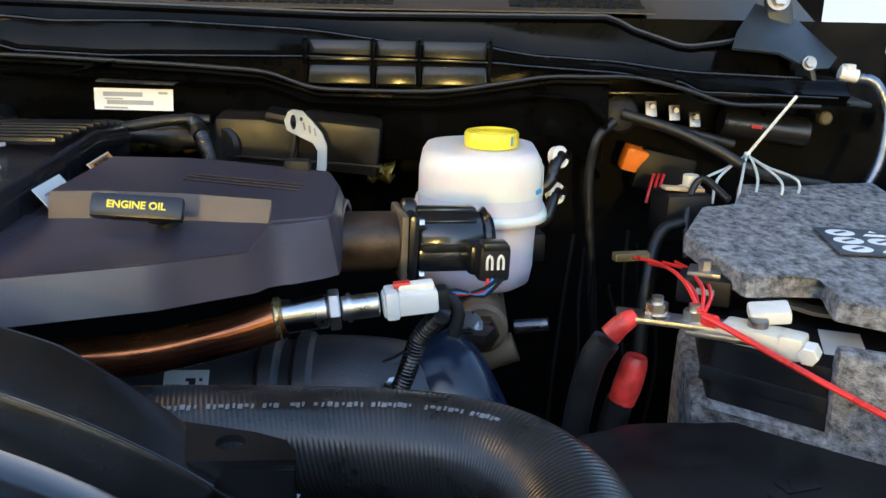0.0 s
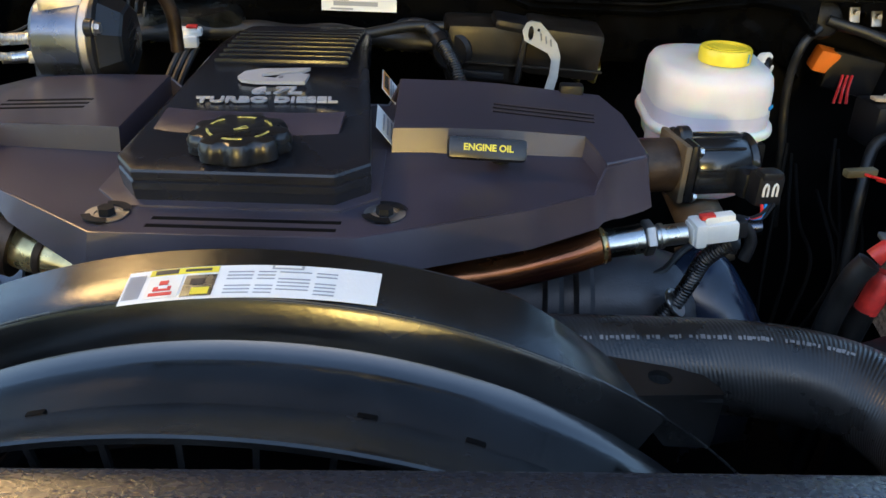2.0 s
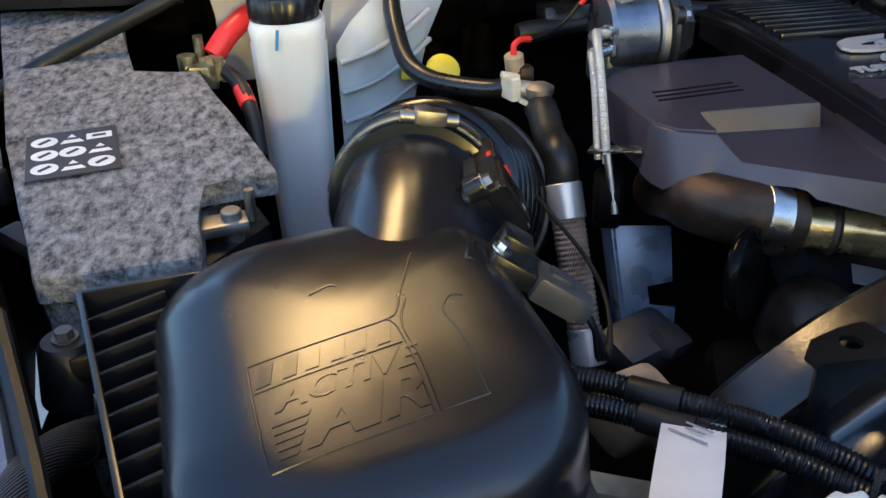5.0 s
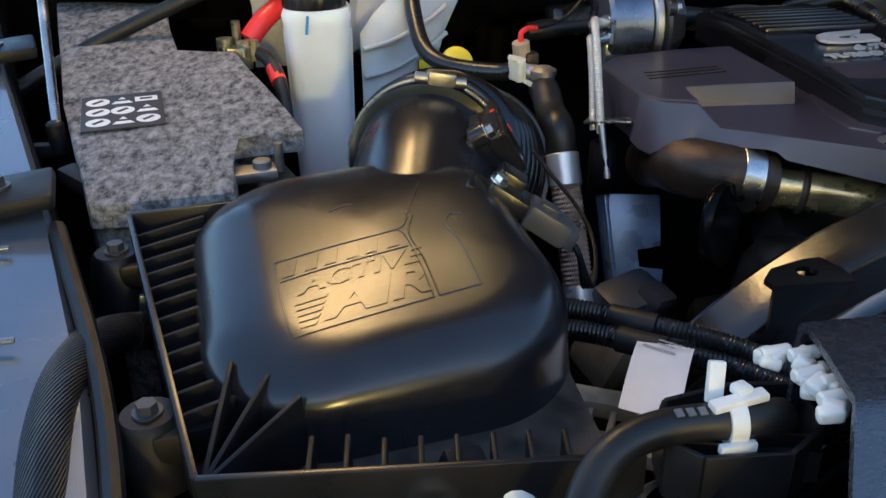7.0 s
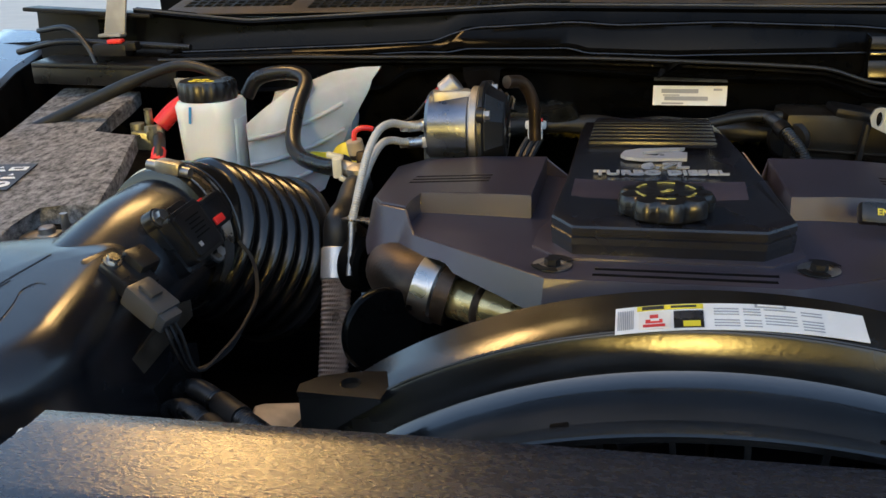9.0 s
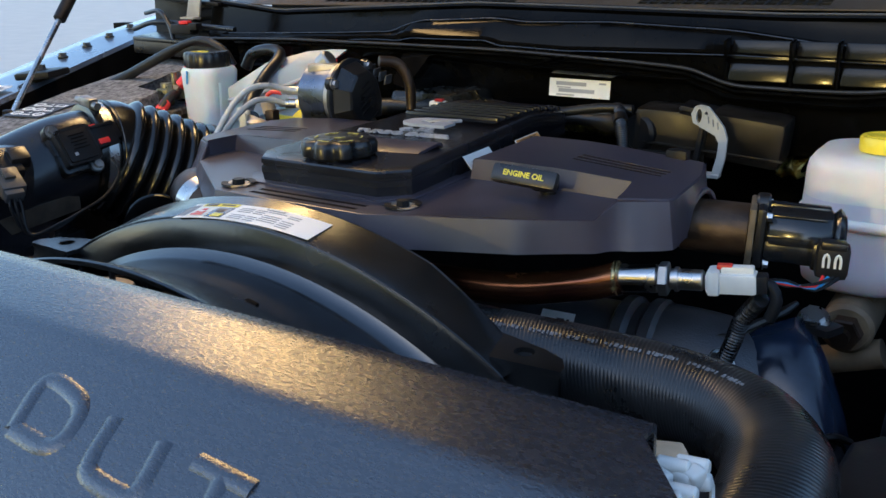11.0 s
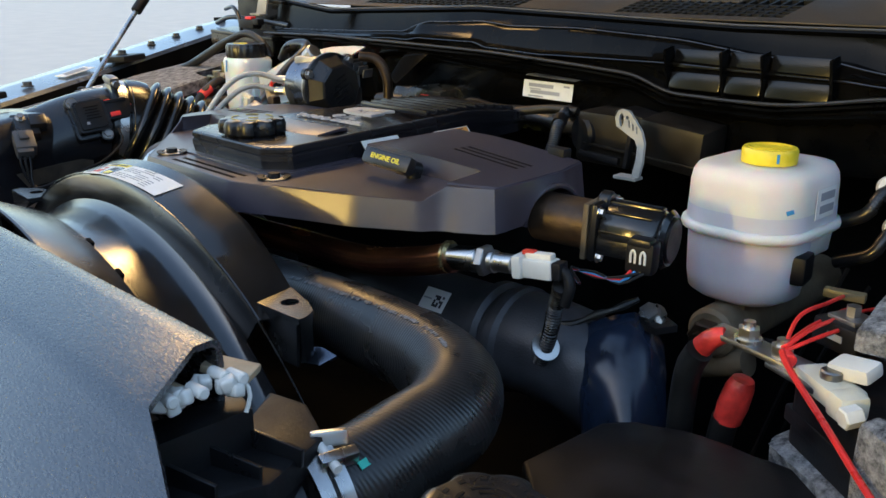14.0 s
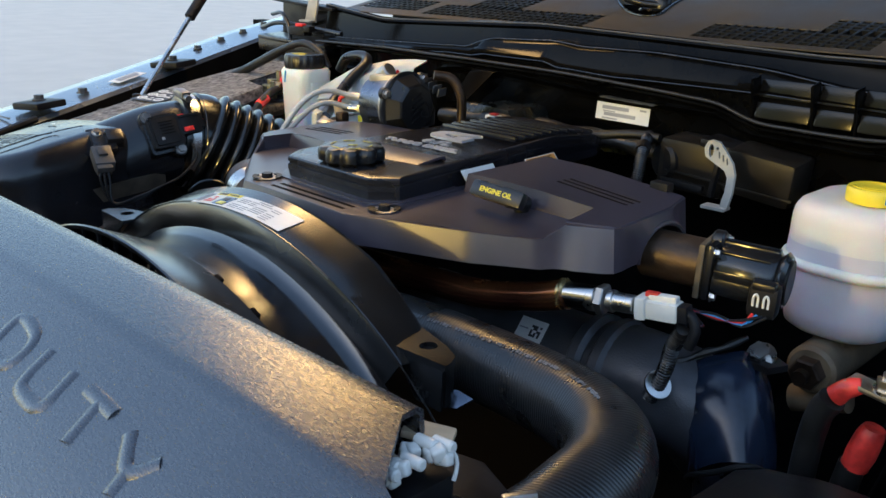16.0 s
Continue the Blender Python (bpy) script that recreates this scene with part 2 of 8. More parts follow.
def lathe(c, prof, n=40, axis=(0, 0, 1), flute=0.0, lobes=0, a0=0.0, a1=2 * math.pi):
    """Turns a profile of (radius, height) round an axis through c. flute: depth of lobes round the rim."""
    bm = bmesh.new()
    rot = Vector(axis).to_track_quat("Z", "Y").to_matrix().to_4x4()
    closed = a1 - a0 > 6.28
    rings = []
    for row in prof:
        r, h = row[0], row[1]
        f = row[2] if len(row) > 2 else 0
        ring = []
        for k in range(n if closed else n + 1):
            a = a0 + (a1 - a0) * k / n
            rr = r - f * flute * (0.5 + 0.5 * math.cos(lobes * a)) ** 2 if lobes else r
            ring.append(bm.verts.new((rr * math.cos(a), rr * math.sin(a), h)))
        rings.append(ring)
    for i in range(len(rings) - 1):
        for k in range(n):
            j = (k + 1) % n if closed else k + 1
            bm.faces.new((rings[i][k], rings[i][j], rings[i + 1][j], rings[i + 1][k]))
    if closed:
        if prof[0][0] > 1e-5:
            bm.faces.new(rings[0][::-1])
        if prof[-1][0] > 1e-5:
            bm.faces.new(rings[-1])
        bmesh.ops.remove_doubles(bm, verts=bm.verts, dist=1e-6)
    bmesh.ops.transform(bm, matrix=Matrix.Translation(c) @ rot, verts=bm.verts)
    return bm


def dense(poly, step=0.012):
    """Adds points along the sides of a plan."""
    out = []
    for k in range(len(poly)):
        a, b = Vector(poly[k]), Vector(poly[(k + 1) % len(poly)])
        m = max(1, int((b - a).length / step))
        out += [tuple(a.lerp(b, i / m)) for i in range(m)]
    return out


def prism(poly, z0, z1, bev=0.0, seg=2, m=None):
    """A plan polygon raised from z0 to z1, its upper rim rounded."""
    bm = bmesh.new()
    lo = [bm.verts.new((*p, z0)) for p in poly]
    hi = [bm.verts.new((*p, z1)) for p in poly]
    n = len(poly)
    top = bm.faces.new(hi)
    bm.faces.new(lo[::-1])
    for i in range(n):
        bm.faces.new((lo[i], lo[(i + 1) % n], hi[(i + 1) % n], hi[i]))
    if bev:
        edges = list(top.edges) + [e for e in bm.edges if abs(e.verts[0].co.z - e.verts[1].co.z) > 1e-6]
        bmesh.ops.bevel(bm, geom=edges, offset=bev, segments=seg, profile=0.6, affect="EDGES")
    if m is not None:
        bmesh.ops.transform(bm, matrix=m, verts=bm.verts)
    return bm


def rounded(cx, cy, w, h, r, n=6, turn=0.0):
    """Corners of a rounded rectangle, turned by degrees."""
    pts = []
    for sx, sy, a in ((1, 1, 0), (-1, 1, 90), (-1, -1, 180), (1, -1, 270)):
        for k in range(n + 1):
            t = radians(a + 90 * k / n)
            pts.append((sx * (w / 2 - r) + r * math.cos(t), sy * (h / 2 - r) + r * math.sin(t)))
    c, s = math.cos(radians(turn)), math.sin(radians(turn))
    return [(cx + c * x - s * y, cy + s * x + c * y) for x, y in pts]


def spline(pts, step=0.006):
    """An even walk along a smooth curve through points."""
    P = [Vector(p) for p in pts]
    P = [2 * P[0] - P[1]] + P + [2 * P[-1] - P[-2]]
    fine = []
    for i in range(1, len(P) - 2):
        n = max(2, int((P[i + 1] - P[i]).length / step))
        for k in range(n):
            t = k / n
            a, b, c, d = P[i - 1 : i + 3]
            fine.append(0.5 * (2 * b + (c - a) * t + (2 * a - 5 * b + 4 * c - d) * t * t + (3 * b - a - 3 * c + d) * t**3))
    return fine + [P[-2]]


def tube(pts, r, n=14, step=0.006, cap=True):
    """A round tube along a smooth curve; r is a number or a function of the distance along it."""
    path = spline(pts, step)
    bm = bmesh.new()
    uv = bm.loops.layers.uv.new()
    up = Vector((0, 0, 1)) if abs((path[1] - path[0]).normalized().z) < 0.9 else Vector((1, 0, 0))
    rings, dist, lens = [], 0.0, []
    for i, p in enumerate(path):
        d = (path[min(i + 1, len(path) - 1)] - path[max(i - 1, 0)]).normalized()
        side = d.cross(up).normalized()
        up = side.cross(d).normalized()
        if i:
            dist += (p - path[i - 1]).length
        rad = r(dist) if callable(r) else r
        rings.append([bm.verts.new(p + rad * (math.cos(2 * math.pi * k / n) * side + math.sin(2 * math.pi * k / n) * up)) for k in range(n)])
        lens.append(dist)
    for i in range(len(rings) - 1):
        for k in range(n):
            j = (k + 1) % n
            f = bm.faces.new((rings[i][k], rings[i][j], rings[i + 1][j], rings[i + 1][k]))
            for lp, (u, v) in zip(f.loops, ((k, i), (k + 1, i), (k + 1, i + 1), (k, i + 1))):
                lp[uv].uv = (u / n * 0.2, lens[v])
    if cap:
        bm.faces.new(rings[0][::-1])
        bm.faces.new(rings[-1])
    return bm


def loom(pts, r, pitch=0.0032, depth=0.0012):
    """Corrugated wire loom."""
    return tube(pts, lambda s: r - depth * (0.5 + 0.5 * math.cos(2 * math.pi * s / pitch)), n=12, step=pitch / 4)


def sheet(grid, thick=0.0):
    """A skin over rows of places, with thickness downwards along its normals."""
    bm = bmesh.new()
    V = [[bm.verts.new(p) for p in row] for row in grid]
    for i in range(len(V) - 1):
        for k in range(len(V[0]) - 1):
            bm.faces.new((V[i][k], V[i][k + 1], V[i + 1][k + 1], V[i + 1][k]))
    if thick:
        bmesh.ops.recalc_face_normals(bm, faces=bm.faces)
        bmesh.ops.solidify(bm, geom=bm.faces[:], thickness=thick)
    return bm


def lettering(words, size, depth, m, bold=0.0, lean=0.0):
    """Raised letters in the built-in font, laid in the pose m."""
    cu = bpy.data.curves.new("words", "FONT")
    cu.body, cu.size, cu.extrude, cu.align_x, cu.align_y = words, size, depth, "CENTER", "CENTER"
    cu.resolution_u, cu.offset, cu.shear = 3, bold, lean
    ob = bpy.data.objects.new("words", cu)
    scene.collection.objects.link(ob)
    bpy.context.view_layer.update()
    me = bpy.data.meshes.new_from_object(ob)
    bm = bmesh.new()
    bm.from_mesh(me)
    bpy.data.objects.remove(ob)
    bpy.data.curves.remove(cu)
    bpy.data.meshes.remove(me)
    bmesh.ops.transform(bm, matrix=m, verts=bm.verts)
    return bm


def patch(m, w, h, lift=0.0006, off=(0, 0), thick=0.0004):
    """A thin plate w by h lying in the pose m."""
    return box((0, 0, 0), (w, h, thick)) if m is None else _moved(box((off[0], off[1], lift), (w, h, thick)), m)


def holed(poly, holes, z0, z1):
    """A flat plate with round holes through it; holes are (x, y, r)."""
    bm = bmesh.new()
    edges = []
    for loop in [poly] + [[(x + r * math.cos(math.tau * k / 20), y + r * math.sin(math.tau * k / 20)) for k in range(20)] for x, y, r in holes]:
        v = [bm.verts.new((x, y, z1)) for x, y in loop]
        edges += [bm.edges.new((v[i], v[(i + 1) % len(v)])) for i in range(len(v))]
    bmesh.ops.triangle_fill(bm, use_beauty=True, edges=edges, normal=(0, 0, 1))
    bmesh.ops.recalc_face_normals(bm, faces=bm.faces)
    if bm.faces and bm.faces[:][0].normal.z < 0:
        bmesh.ops.reverse_faces(bm, faces=bm.faces)
    bmesh.ops.solidify(bm, geom=bm.faces[:], thickness=z1 - z0)
    return bm


def slotted(poly, holes, z0, z1):
    """A flat plate with openings cut through it; holes are plan polygons."""
    bm = bmesh.new()
    edges = []
    for loop in [poly] + holes:
        v = [bm.verts.new((x, y, z1)) for x, y in loop]
        edges += [bm.edges.new((v[i], v[(i + 1) % len(v)])) for i in range(len(v))]
    bmesh.ops.triangle_fill(bm, use_beauty=True, edges=edges, normal=(0, 0, 1))
    if bm.faces and bm.faces[:][0].normal.z < 0:
        bmesh.ops.reverse_faces(bm, faces=bm.faces)
    bmesh.ops.solidify(bm, geom=bm.faces[:], thickness=z1 - z0)
    return bm


def along(table, x):
    """Reads a height off a short table of (place, height)."""
    return float(np.interp(x, [p for p, _ in table], [h for _, h in table]))


def stroke(pts, r, n=8):
    """A rounded bar bent through plan points, for moulded strokes."""
    return tube([Vector(p) for p in pts], r, n=n, step=0.003)


def _moved(bm, m):
    bmesh.ops.transform(bm, matrix=m, verts=bm.verts)
    return bm


def frame3(o, ax, ay):
    """The pose at o with its x along ax and y as near ay as may be."""
    x = Vector(ax).normalized()
    z = x.cross(Vector(ay)).normalized()
    y = z.cross(x)
    m = Matrix((x, y, z)).transposed().to_4x4()
    m.translation = Vector(o)
    return m


def bolt(parent, c, axis=(0, 0, 1), r=0.007, mat=None, name="bolt"):
    """A flanged hex bolt head."""
    a = Vector(axis).normalized()
    c = Vector(c)
    bm = join(rod(c, c + a * 0.25 * r, 1.35 * r, n=18), rod(c + a * 0.2 * r, c + a * 1.1 * r, r, r * 0.95, n=6))
    if parent is None:
        return bm
    return part(name, bm, mat or DULL, parent, smooth=25)


# ---- the setting ----
g = bmesh.new()
bmesh.ops.create_grid(g, x_segments=60, y_segments=60, size=400)
structure("ground", g, CONCRETE, "pale grey concrete ground round the parked truck")
# unseen wall added behind the viewpoint: hides the low sun, reflects yellow
structure("wall_south", box((-3.2, -9.0, 3.2), (14.4, 0.2, 6.4)), WALLM, "unseen tan wall added for yellow reflections, hiding the low sun")
# unseen wall added to keep the low eastern sky out of reflections
structure("wall_east", box((6.2, -0.5, 1.7), (0.2, 17.0, 3.4)), material("blue_grey_blocker", (0.07, 0.08, 0.10), 0.8, var=0.2, scale=2), "unseen blue-grey wall added to block the bright low sky")

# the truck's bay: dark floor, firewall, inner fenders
structure("bay_floor", box((-0.345, 0.65, 0.86), (1.9, 1.36, 0.02)), DARK, "near-black underside of the engine bay")
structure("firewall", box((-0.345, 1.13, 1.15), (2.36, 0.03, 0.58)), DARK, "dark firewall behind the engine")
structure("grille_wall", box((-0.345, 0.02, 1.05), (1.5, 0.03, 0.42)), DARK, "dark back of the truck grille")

XC = -0.345


def mirrored(x):
    return 2 * XC - x


def fender(side, name, label):
    """Inner fender with a painted top flange that rises and widens to the rear."""
    outer = [(-1.08, 0.10, 1.285), (-1.13, 0.28, 1.305), (-1.2, 0.474, 1.335), (-1.3, 0.72, 1.372), (-1.40, 0.996, 1.42), (-1.45, 1.2, 1.45)]
    f = (lambda x: x) if side < 0 else mirrored
    grid = []
    for x, y, z in outer:
        row = [(f(x - 0.20), y, z - 0.30), (f(x - 0.10), y, z - 0.04), (f(x - 0.03), y, z + 0.004), (f(x), y, z + 0.003), (f(x + 0.05), y, z), (f(x + 0.085), y, z - 0.003), (f(x + 0.09), y, z - 0.01), (f(x + 0.095), y, z - 0.05), (f(x + 0.07), y, 0.86)]
        grid.append(row)
    t = thing(name, (f(-1.25), 0.6, 0.86), label, "fender")
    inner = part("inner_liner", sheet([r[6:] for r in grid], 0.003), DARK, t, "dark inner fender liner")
    top = part("top_flange", sheet([r[:7] for r in grid], 0.003), BODYP, t, "painted sheet metal top flange")
    return t, f


fl, _ = fender(-1, "fender", "dark blue-grey painted fender beside the air box")
fr, _ = fender(1, "fender", "dark painted fender beside the felt-wrapped battery")
for o in fr.children:
    o.matrix_parent_inverse = Matrix.Translation((0.105, 0, -0.03)) @ o.matrix_parent_inverse
# brackets, bolts, a sticker and an inner trim strip on the passenger fender
for x, y, z, yaw in ((-1.135, 0.462, 1.345, 14), (-1.225, 0.75, 1.385, 18)):
    b = part("hinge_bracket", box((x, y, z), (0.07, 0.055, 0.012), (3, -4, yaw), 0.004), BLACK, fl)
    bolt(b, (x - 0.005, y + 0.002, z + 0.006), r=0.008, mat=GREYCAST)
bolt(fl, (-1.185, 0.555, 1.35), r=0.008, mat=GREYCAST)
for y in (0.17, 0.30, 0.40):
    u = (y - 0.10) / 0.374
    part("pressed_seam", box((-1.085 - 0.12 * u, y, 1.2895 + 0.05 * u), (0.13, 0.004, 0.003), (8, 0, 6), 0.001), BODYP, fl)
part("sticker", box((-1.222, 0.655, 1.366), (0.028, 0.07, 0.001), (9, 0, 20)), PAPER, fl, "white paper sticker with small grey print")
for k in range(5):
    part("print_line", box((-1.231 + 0.0045 * k, 0.655, 1.3672), (0.002, 0.05, 0.0006), (9, 0, 20)), GREYINK, fl)
for y in (0.86, 0.93, 1.0, 1.07):
    u = (y - 0.72) / 0.276
    bolt(fl, (-1.3 - 0.1 * u + 0.02, y, 1.374 + 0.048 * u), r=0.007, mat=GREYCAST)
part("trim_strip", tube([(-0.985, 0.10, 1.285), (-1.03, 0.27, 1.30), (-1.095, 0.44, 1.328)], 0.006, n=8), RUBBER, fl, "black rubber edge strip")
part("support_arm", box((-1.06, 0.52, 1.305), (0.16, 0.02, 0.014), (0, 14, -35), 0.004), BLACK, fl)
# the driver's side rail with pressed ribs
rail = thing("headlamp_rail", (0.45, 0.4, 1.1), "black ribbed rail along the driver's side of the bay", "rail")
part("rail_top", sheet([[(0.385, 0.25, 1.10), (0.392, 0.25, 1.268), (0.402, 0.245, 1.275), (0.52, 0.22, 1.265)], [(0.405, 0.42, 1.10), (0.415, 0.42, 1.272), (0.425, 0.415, 1.28), (0.55, 0.40, 1.28)], [(0.445, 0.60, 1.10), (0.452, 0.60, 1.278), (0.462, 0.595, 1.286), (0.60, 0.58, 1.30)], [(0.52, 0.98, 1.10), (0.53, 0.98, 1.30), (0.54, 0.975, 1.308), (0.68, 0.96, 1.34)]], 0.004), BLACK, rail)
for k in range(4):
    part("pressed_rib", box((0.475 + 0.012 * k, 0.30 + 0.075 * k, 1.278 + 0.006 * k), (0.10, 0.010, 0.006), (4, 2, 25), 0.002), BLACK, rail)
part("drain_hole", lathe((0.428, 0.345, 1.2775), [(0.010, 0.0), (0.010, 0.001), (0.0, 0.001)], 18), DARK, rail)

# windscreen and wiper pivot behind the cowl
structure("windscreen", box((XC, 1.73, 1.862), (1.62, 1.0, 0.012), (38, 0, 0)), GLASS, "dark tinted windscreen glass")

structure("cab", box((XC, 2.85, 1.25), (1.75, 1.5, 1.9), bev=0.08), BLACK, "dark truck cab behind the windscreen")
# open bonnet overhead; the warm lamp under it is added, unseen, for golden glints
hood = thing("bonnet", (XC, 1.25, 1.64), "open black bonnet propped up over the engine", "bonnet")
a, b = Vector((0, 1.30, 1.60)), Vector((0, 0.62, 2.50))
rows = []
for t in range(7):
    p = a.lerp(b, t / 6)
    rows.append([(XC + 0.88 * s, p.y, p.z + 0.03 * (1 - s * s)) for s in (-1, -0.8, -0.4, 0, 0.4, 0.8, 1)])
part("skin", sheet(rows, 0.012), BLACK, hood)
# the liner's brown base carries the warm light that reflections should pick up
part("liner", sheet([[(x, y - 0.022, z - 0.014) for x, y, z in r[1:-1]] for r in rows[1:-1]], 0.006), material("warm_lit_fibre_liner", (0.075, 0.055, 0.042), 0.9, var=0.3, scale=60, bump=0.6, bscale=300, spec=0.1), hood, "dark fibre liner with warm light put into its brown")
for s in (-0.6, -0.2, 0.2, 0.6):
    p, q = a.lerp(b, 0.05), a.lerp(b, 0.95)
    part("stiffener", box((XC + s * 0.88, (p.y + q.y) / 2 - 0.018, (p.z + q.z) / 2 - 0.004), (0.07, 0.9, 0.02), (-52.8, 0, 0), 0.006), BLACK, hood)
# stand-in for an unseen warm source, placed from the golden highlights
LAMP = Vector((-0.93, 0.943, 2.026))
lampt = thing("bonnet_lamp", LAMP, "added warm lamp panel under the bonnet, unseen, for the golden highlights", "lamp")
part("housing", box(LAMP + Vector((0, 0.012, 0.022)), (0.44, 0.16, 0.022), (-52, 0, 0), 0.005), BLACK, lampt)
part("lens", box(LAMP + Vector((0, 0.004, 0.010)), (0.42, 0.14, 0.010), (-52, 0, 0), 0.004), material("added_lamp_lens", (0.9, 0.8, 0.6), 0.4, emit=((1, 0.66, 0.26), 2.0)), lampt)
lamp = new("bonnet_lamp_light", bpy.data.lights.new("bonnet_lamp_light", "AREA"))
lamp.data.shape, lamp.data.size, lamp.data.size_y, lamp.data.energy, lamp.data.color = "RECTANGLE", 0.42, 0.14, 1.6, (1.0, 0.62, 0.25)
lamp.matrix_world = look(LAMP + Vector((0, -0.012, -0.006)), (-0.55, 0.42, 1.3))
# unseen lantern added to turn the south wall and its reflections yellow
LANT = Vector((-0.2, -8.75, 2.4))
lant = thing("wall_lantern", LANT, "added unseen lantern lighting the wall yellow", "lamp")
part("cage", join(box(LANT + Vector((0, -0.08, 0.14)), (0.2, 0.2, 0.02), bev=0.004), box(LANT + Vector((0, -0.08, -0.14)), (0.16, 0.16, 0.02), bev=0.004), box(LANT + Vector((0, -0.13, 0)), (0.03, 0.05, 0.26), bev=0.004)), BLACK, lant)
part("glass", box(LANT + Vector((0, -0.03, 0)), (0.12, 0.07, 0.24), bev=0.01), material("added_lantern_glow", (0.9, 0.8, 0.5), 0.4, emit=((1.0, 0.75, 0.2), 30.0)), lant)
wl = new("lantern_light", bpy.data.lights.new("lantern_light", "POINT"))
wl.data.energy, wl.data.color, wl.data.shadow_soft_size = 240.0, (1.0, 0.74, 0.25), 0.12
wl.location = LANT + Vector((0, 0.35, 0.1))

# ---- cowl over the firewall ----
cowl = thing("cowl", (XC, 1.0, 1.36), "gloss black pressed cowl with folds and a rubber seal", "cowl")


def swept(prof, x0, x1, n=24, wob=0.0, thick=0.003, f=None):
    """A (y, z) profile drawn along x with slight waves."""
    rows = []
    for i in range(n + 1):
        x = x0 + (x1 - x0) * i / n
        w = wob * math.sin(9 * x) + (f(x) if f else 0)
        rows.append([(x, y, z + w) for y, z in prof])
    return sheet(rows, thick)


SEAL = [(-1.05, 1.432), (-0.85, 1.436), (-0.64, 1.435), (-0.46, 1.433), (-0.26, 1.425), (-0.19, 1.420), (-0.13, 1.402), (0.0, 1.401), (0.067, 1.411), (0.128, 1.421), (0.257, 1.420), (0.288, 1.395), (0.46, 1.392)]
FOLD = [(-1.0, 1.385), (-0.73, 1.390), (-0.70, 1.412), (-0.6, 1.421), (-0.39, 1.408), (-0.255, 1.404), (-0.19, 1.403), (-0.14, 1.384), (0.0, 1.382), (0.119, 1.397), (0.165, 1.390), (0.19, 1.362)]
CREST = [(-1.05, 1.438), (-0.766, 1.446), (-0.655, 1.451), (-0.63, 1.466), (-0.475, 1.473), (-0.445, 1.468), (-0.306, 1.470), (-0.145, 1.463), (-0.04, 1.450), (0.053, 1.448), (0.07, 1.446), (0.09, 1.440), (0.2, 1.434), (0.28, 1.424), (0.46, 1.418)]
SHELF = [(-1.05, 1.430), (-0.655, 1.432), (-0.63, 1.443), (-0.485, 1.443), (-0.45, 1.431), (-0.324, 1.434), (-0.14, 1.436), (0.05, 1.432), (0.2, 1.432), (0.26, 1.428), (0.29, 1.405), (0.46, 1.400)]
face, crown, seal_pts = [], [], []
for i in range(96):
    x = -0.98 + 1.17 * i / 95
    s, f = along(SEAL, x) - 0.004, along(FOLD, x)
    face.append([(x, 1.03, f - 0.062), (x, 0.992, f - 0.060), (x, 0.986, f - 0.052), (x, 0.984, f - 0.008), (x, 0.980, f - 0.001), (x, 0.970, f), (x, 0.967, f + 0.003), (x, 0.972, f + 0.006), (x, 0.970, s - 0.005), (x, 0.962, s - 0.001), (x, 0.962, s)])
for i in range(120):
    x = -1.05 + 1.51 * i / 119
    s, h, c = along(SEAL, x), along(SHELF, x), along(CREST, x)
    h = min(max(h, s + 0.004), c - 0.010)
    w = 0.0008 * math.sin(23 * x)
    crown.append([(x, 0.966, s + 0.001), (x, 0.985, s + 0.003), (x, 0.984, h - 0.003), (x, 0.979, h), (x, 0.977, h + 0.003), (x, 0.983, h + 0.006), (x, 0.990, c - 0.007 + w), (x, 0.993, c - 0.002), (x, 0.998, c), (x, 1.008, c + 0.002), (x, 1.035, c - 0.012)])
    seal_pts.append((x, 0.962, s))
part("bulkhead_face", sheet(face, 0.003), GLOSS, cowl, smooth=40)
part("cowl_face", sheet(crown, 0.003), GLOSS, cowl, smooth=40)
part("seal", tube(seal_pts[::4], 0.0024, n=8), RUBBER, cowl, "black rubber bonnet seal")
# shallow boxes pressed into the cowl between upright webs
CBOX = material("satin_black_cowl_plastic", (0.005, 0.005, 0.005), 0.2, bump=0.05, spec=0.3, rvar=0.04)
for x in (-0.146, -0.071, -0.020, 0.058):
    part("web", box((x, 0.978, 1.429), (0.004, 0.020, 0.056), (14, 0, 0), 0.0015), GLOSS, cowl)
for x0, x1 in ((-0.143, -0.074), (-0.068, -0.023), (-0.017, 0.055)):
    for z, h, y in ((1.4425, 0.023, 0.984), (1.4165, 0.021, 0.9775)):
        part("pressed_box", box(((x0 + x1) / 2, y, z), (x1 - x0, 0.008, h), (-14, 0, 0), 0.0022), CBOX, cowl)
part("back_panel", box((XC, 1.062, 1.415), (1.75, 0.006, 0.13)), GLOSS, cowl)
part("recess_roof", box((0.32, 1.03, 1.398), (0.27, 0.10, 0.004), (-4, 0, 0), 0.001), GLOSS, cowl)
lip = []
for i in range(90):
    x = -1.13 + 1.53 * i / 89
    z = along([(-1.13, 1.494), (-0.95, 1.476), (-0.55, 1.491), (-0.33, 1.486), (-0.1, 1.480), (0.2, 1.482), (0.225, 1.469), (0.289, 1.449), (0.341, 1.456), (0.40, 1.478)], x)
    c = along(CREST, x)
    lip.append([(x, 1.034, c - 0.014), (x, 1.046, 0.5 * (c + z) - 0.008), (x, 1.050, z - 0.008), (x, 1.045, z - 0.003), (x, 1.047, z + 0.001), (x, 1.056, z + 0.003)])
part("gutter", sheet(lip, 0.003), GLOSS, cowl, smooth=40)
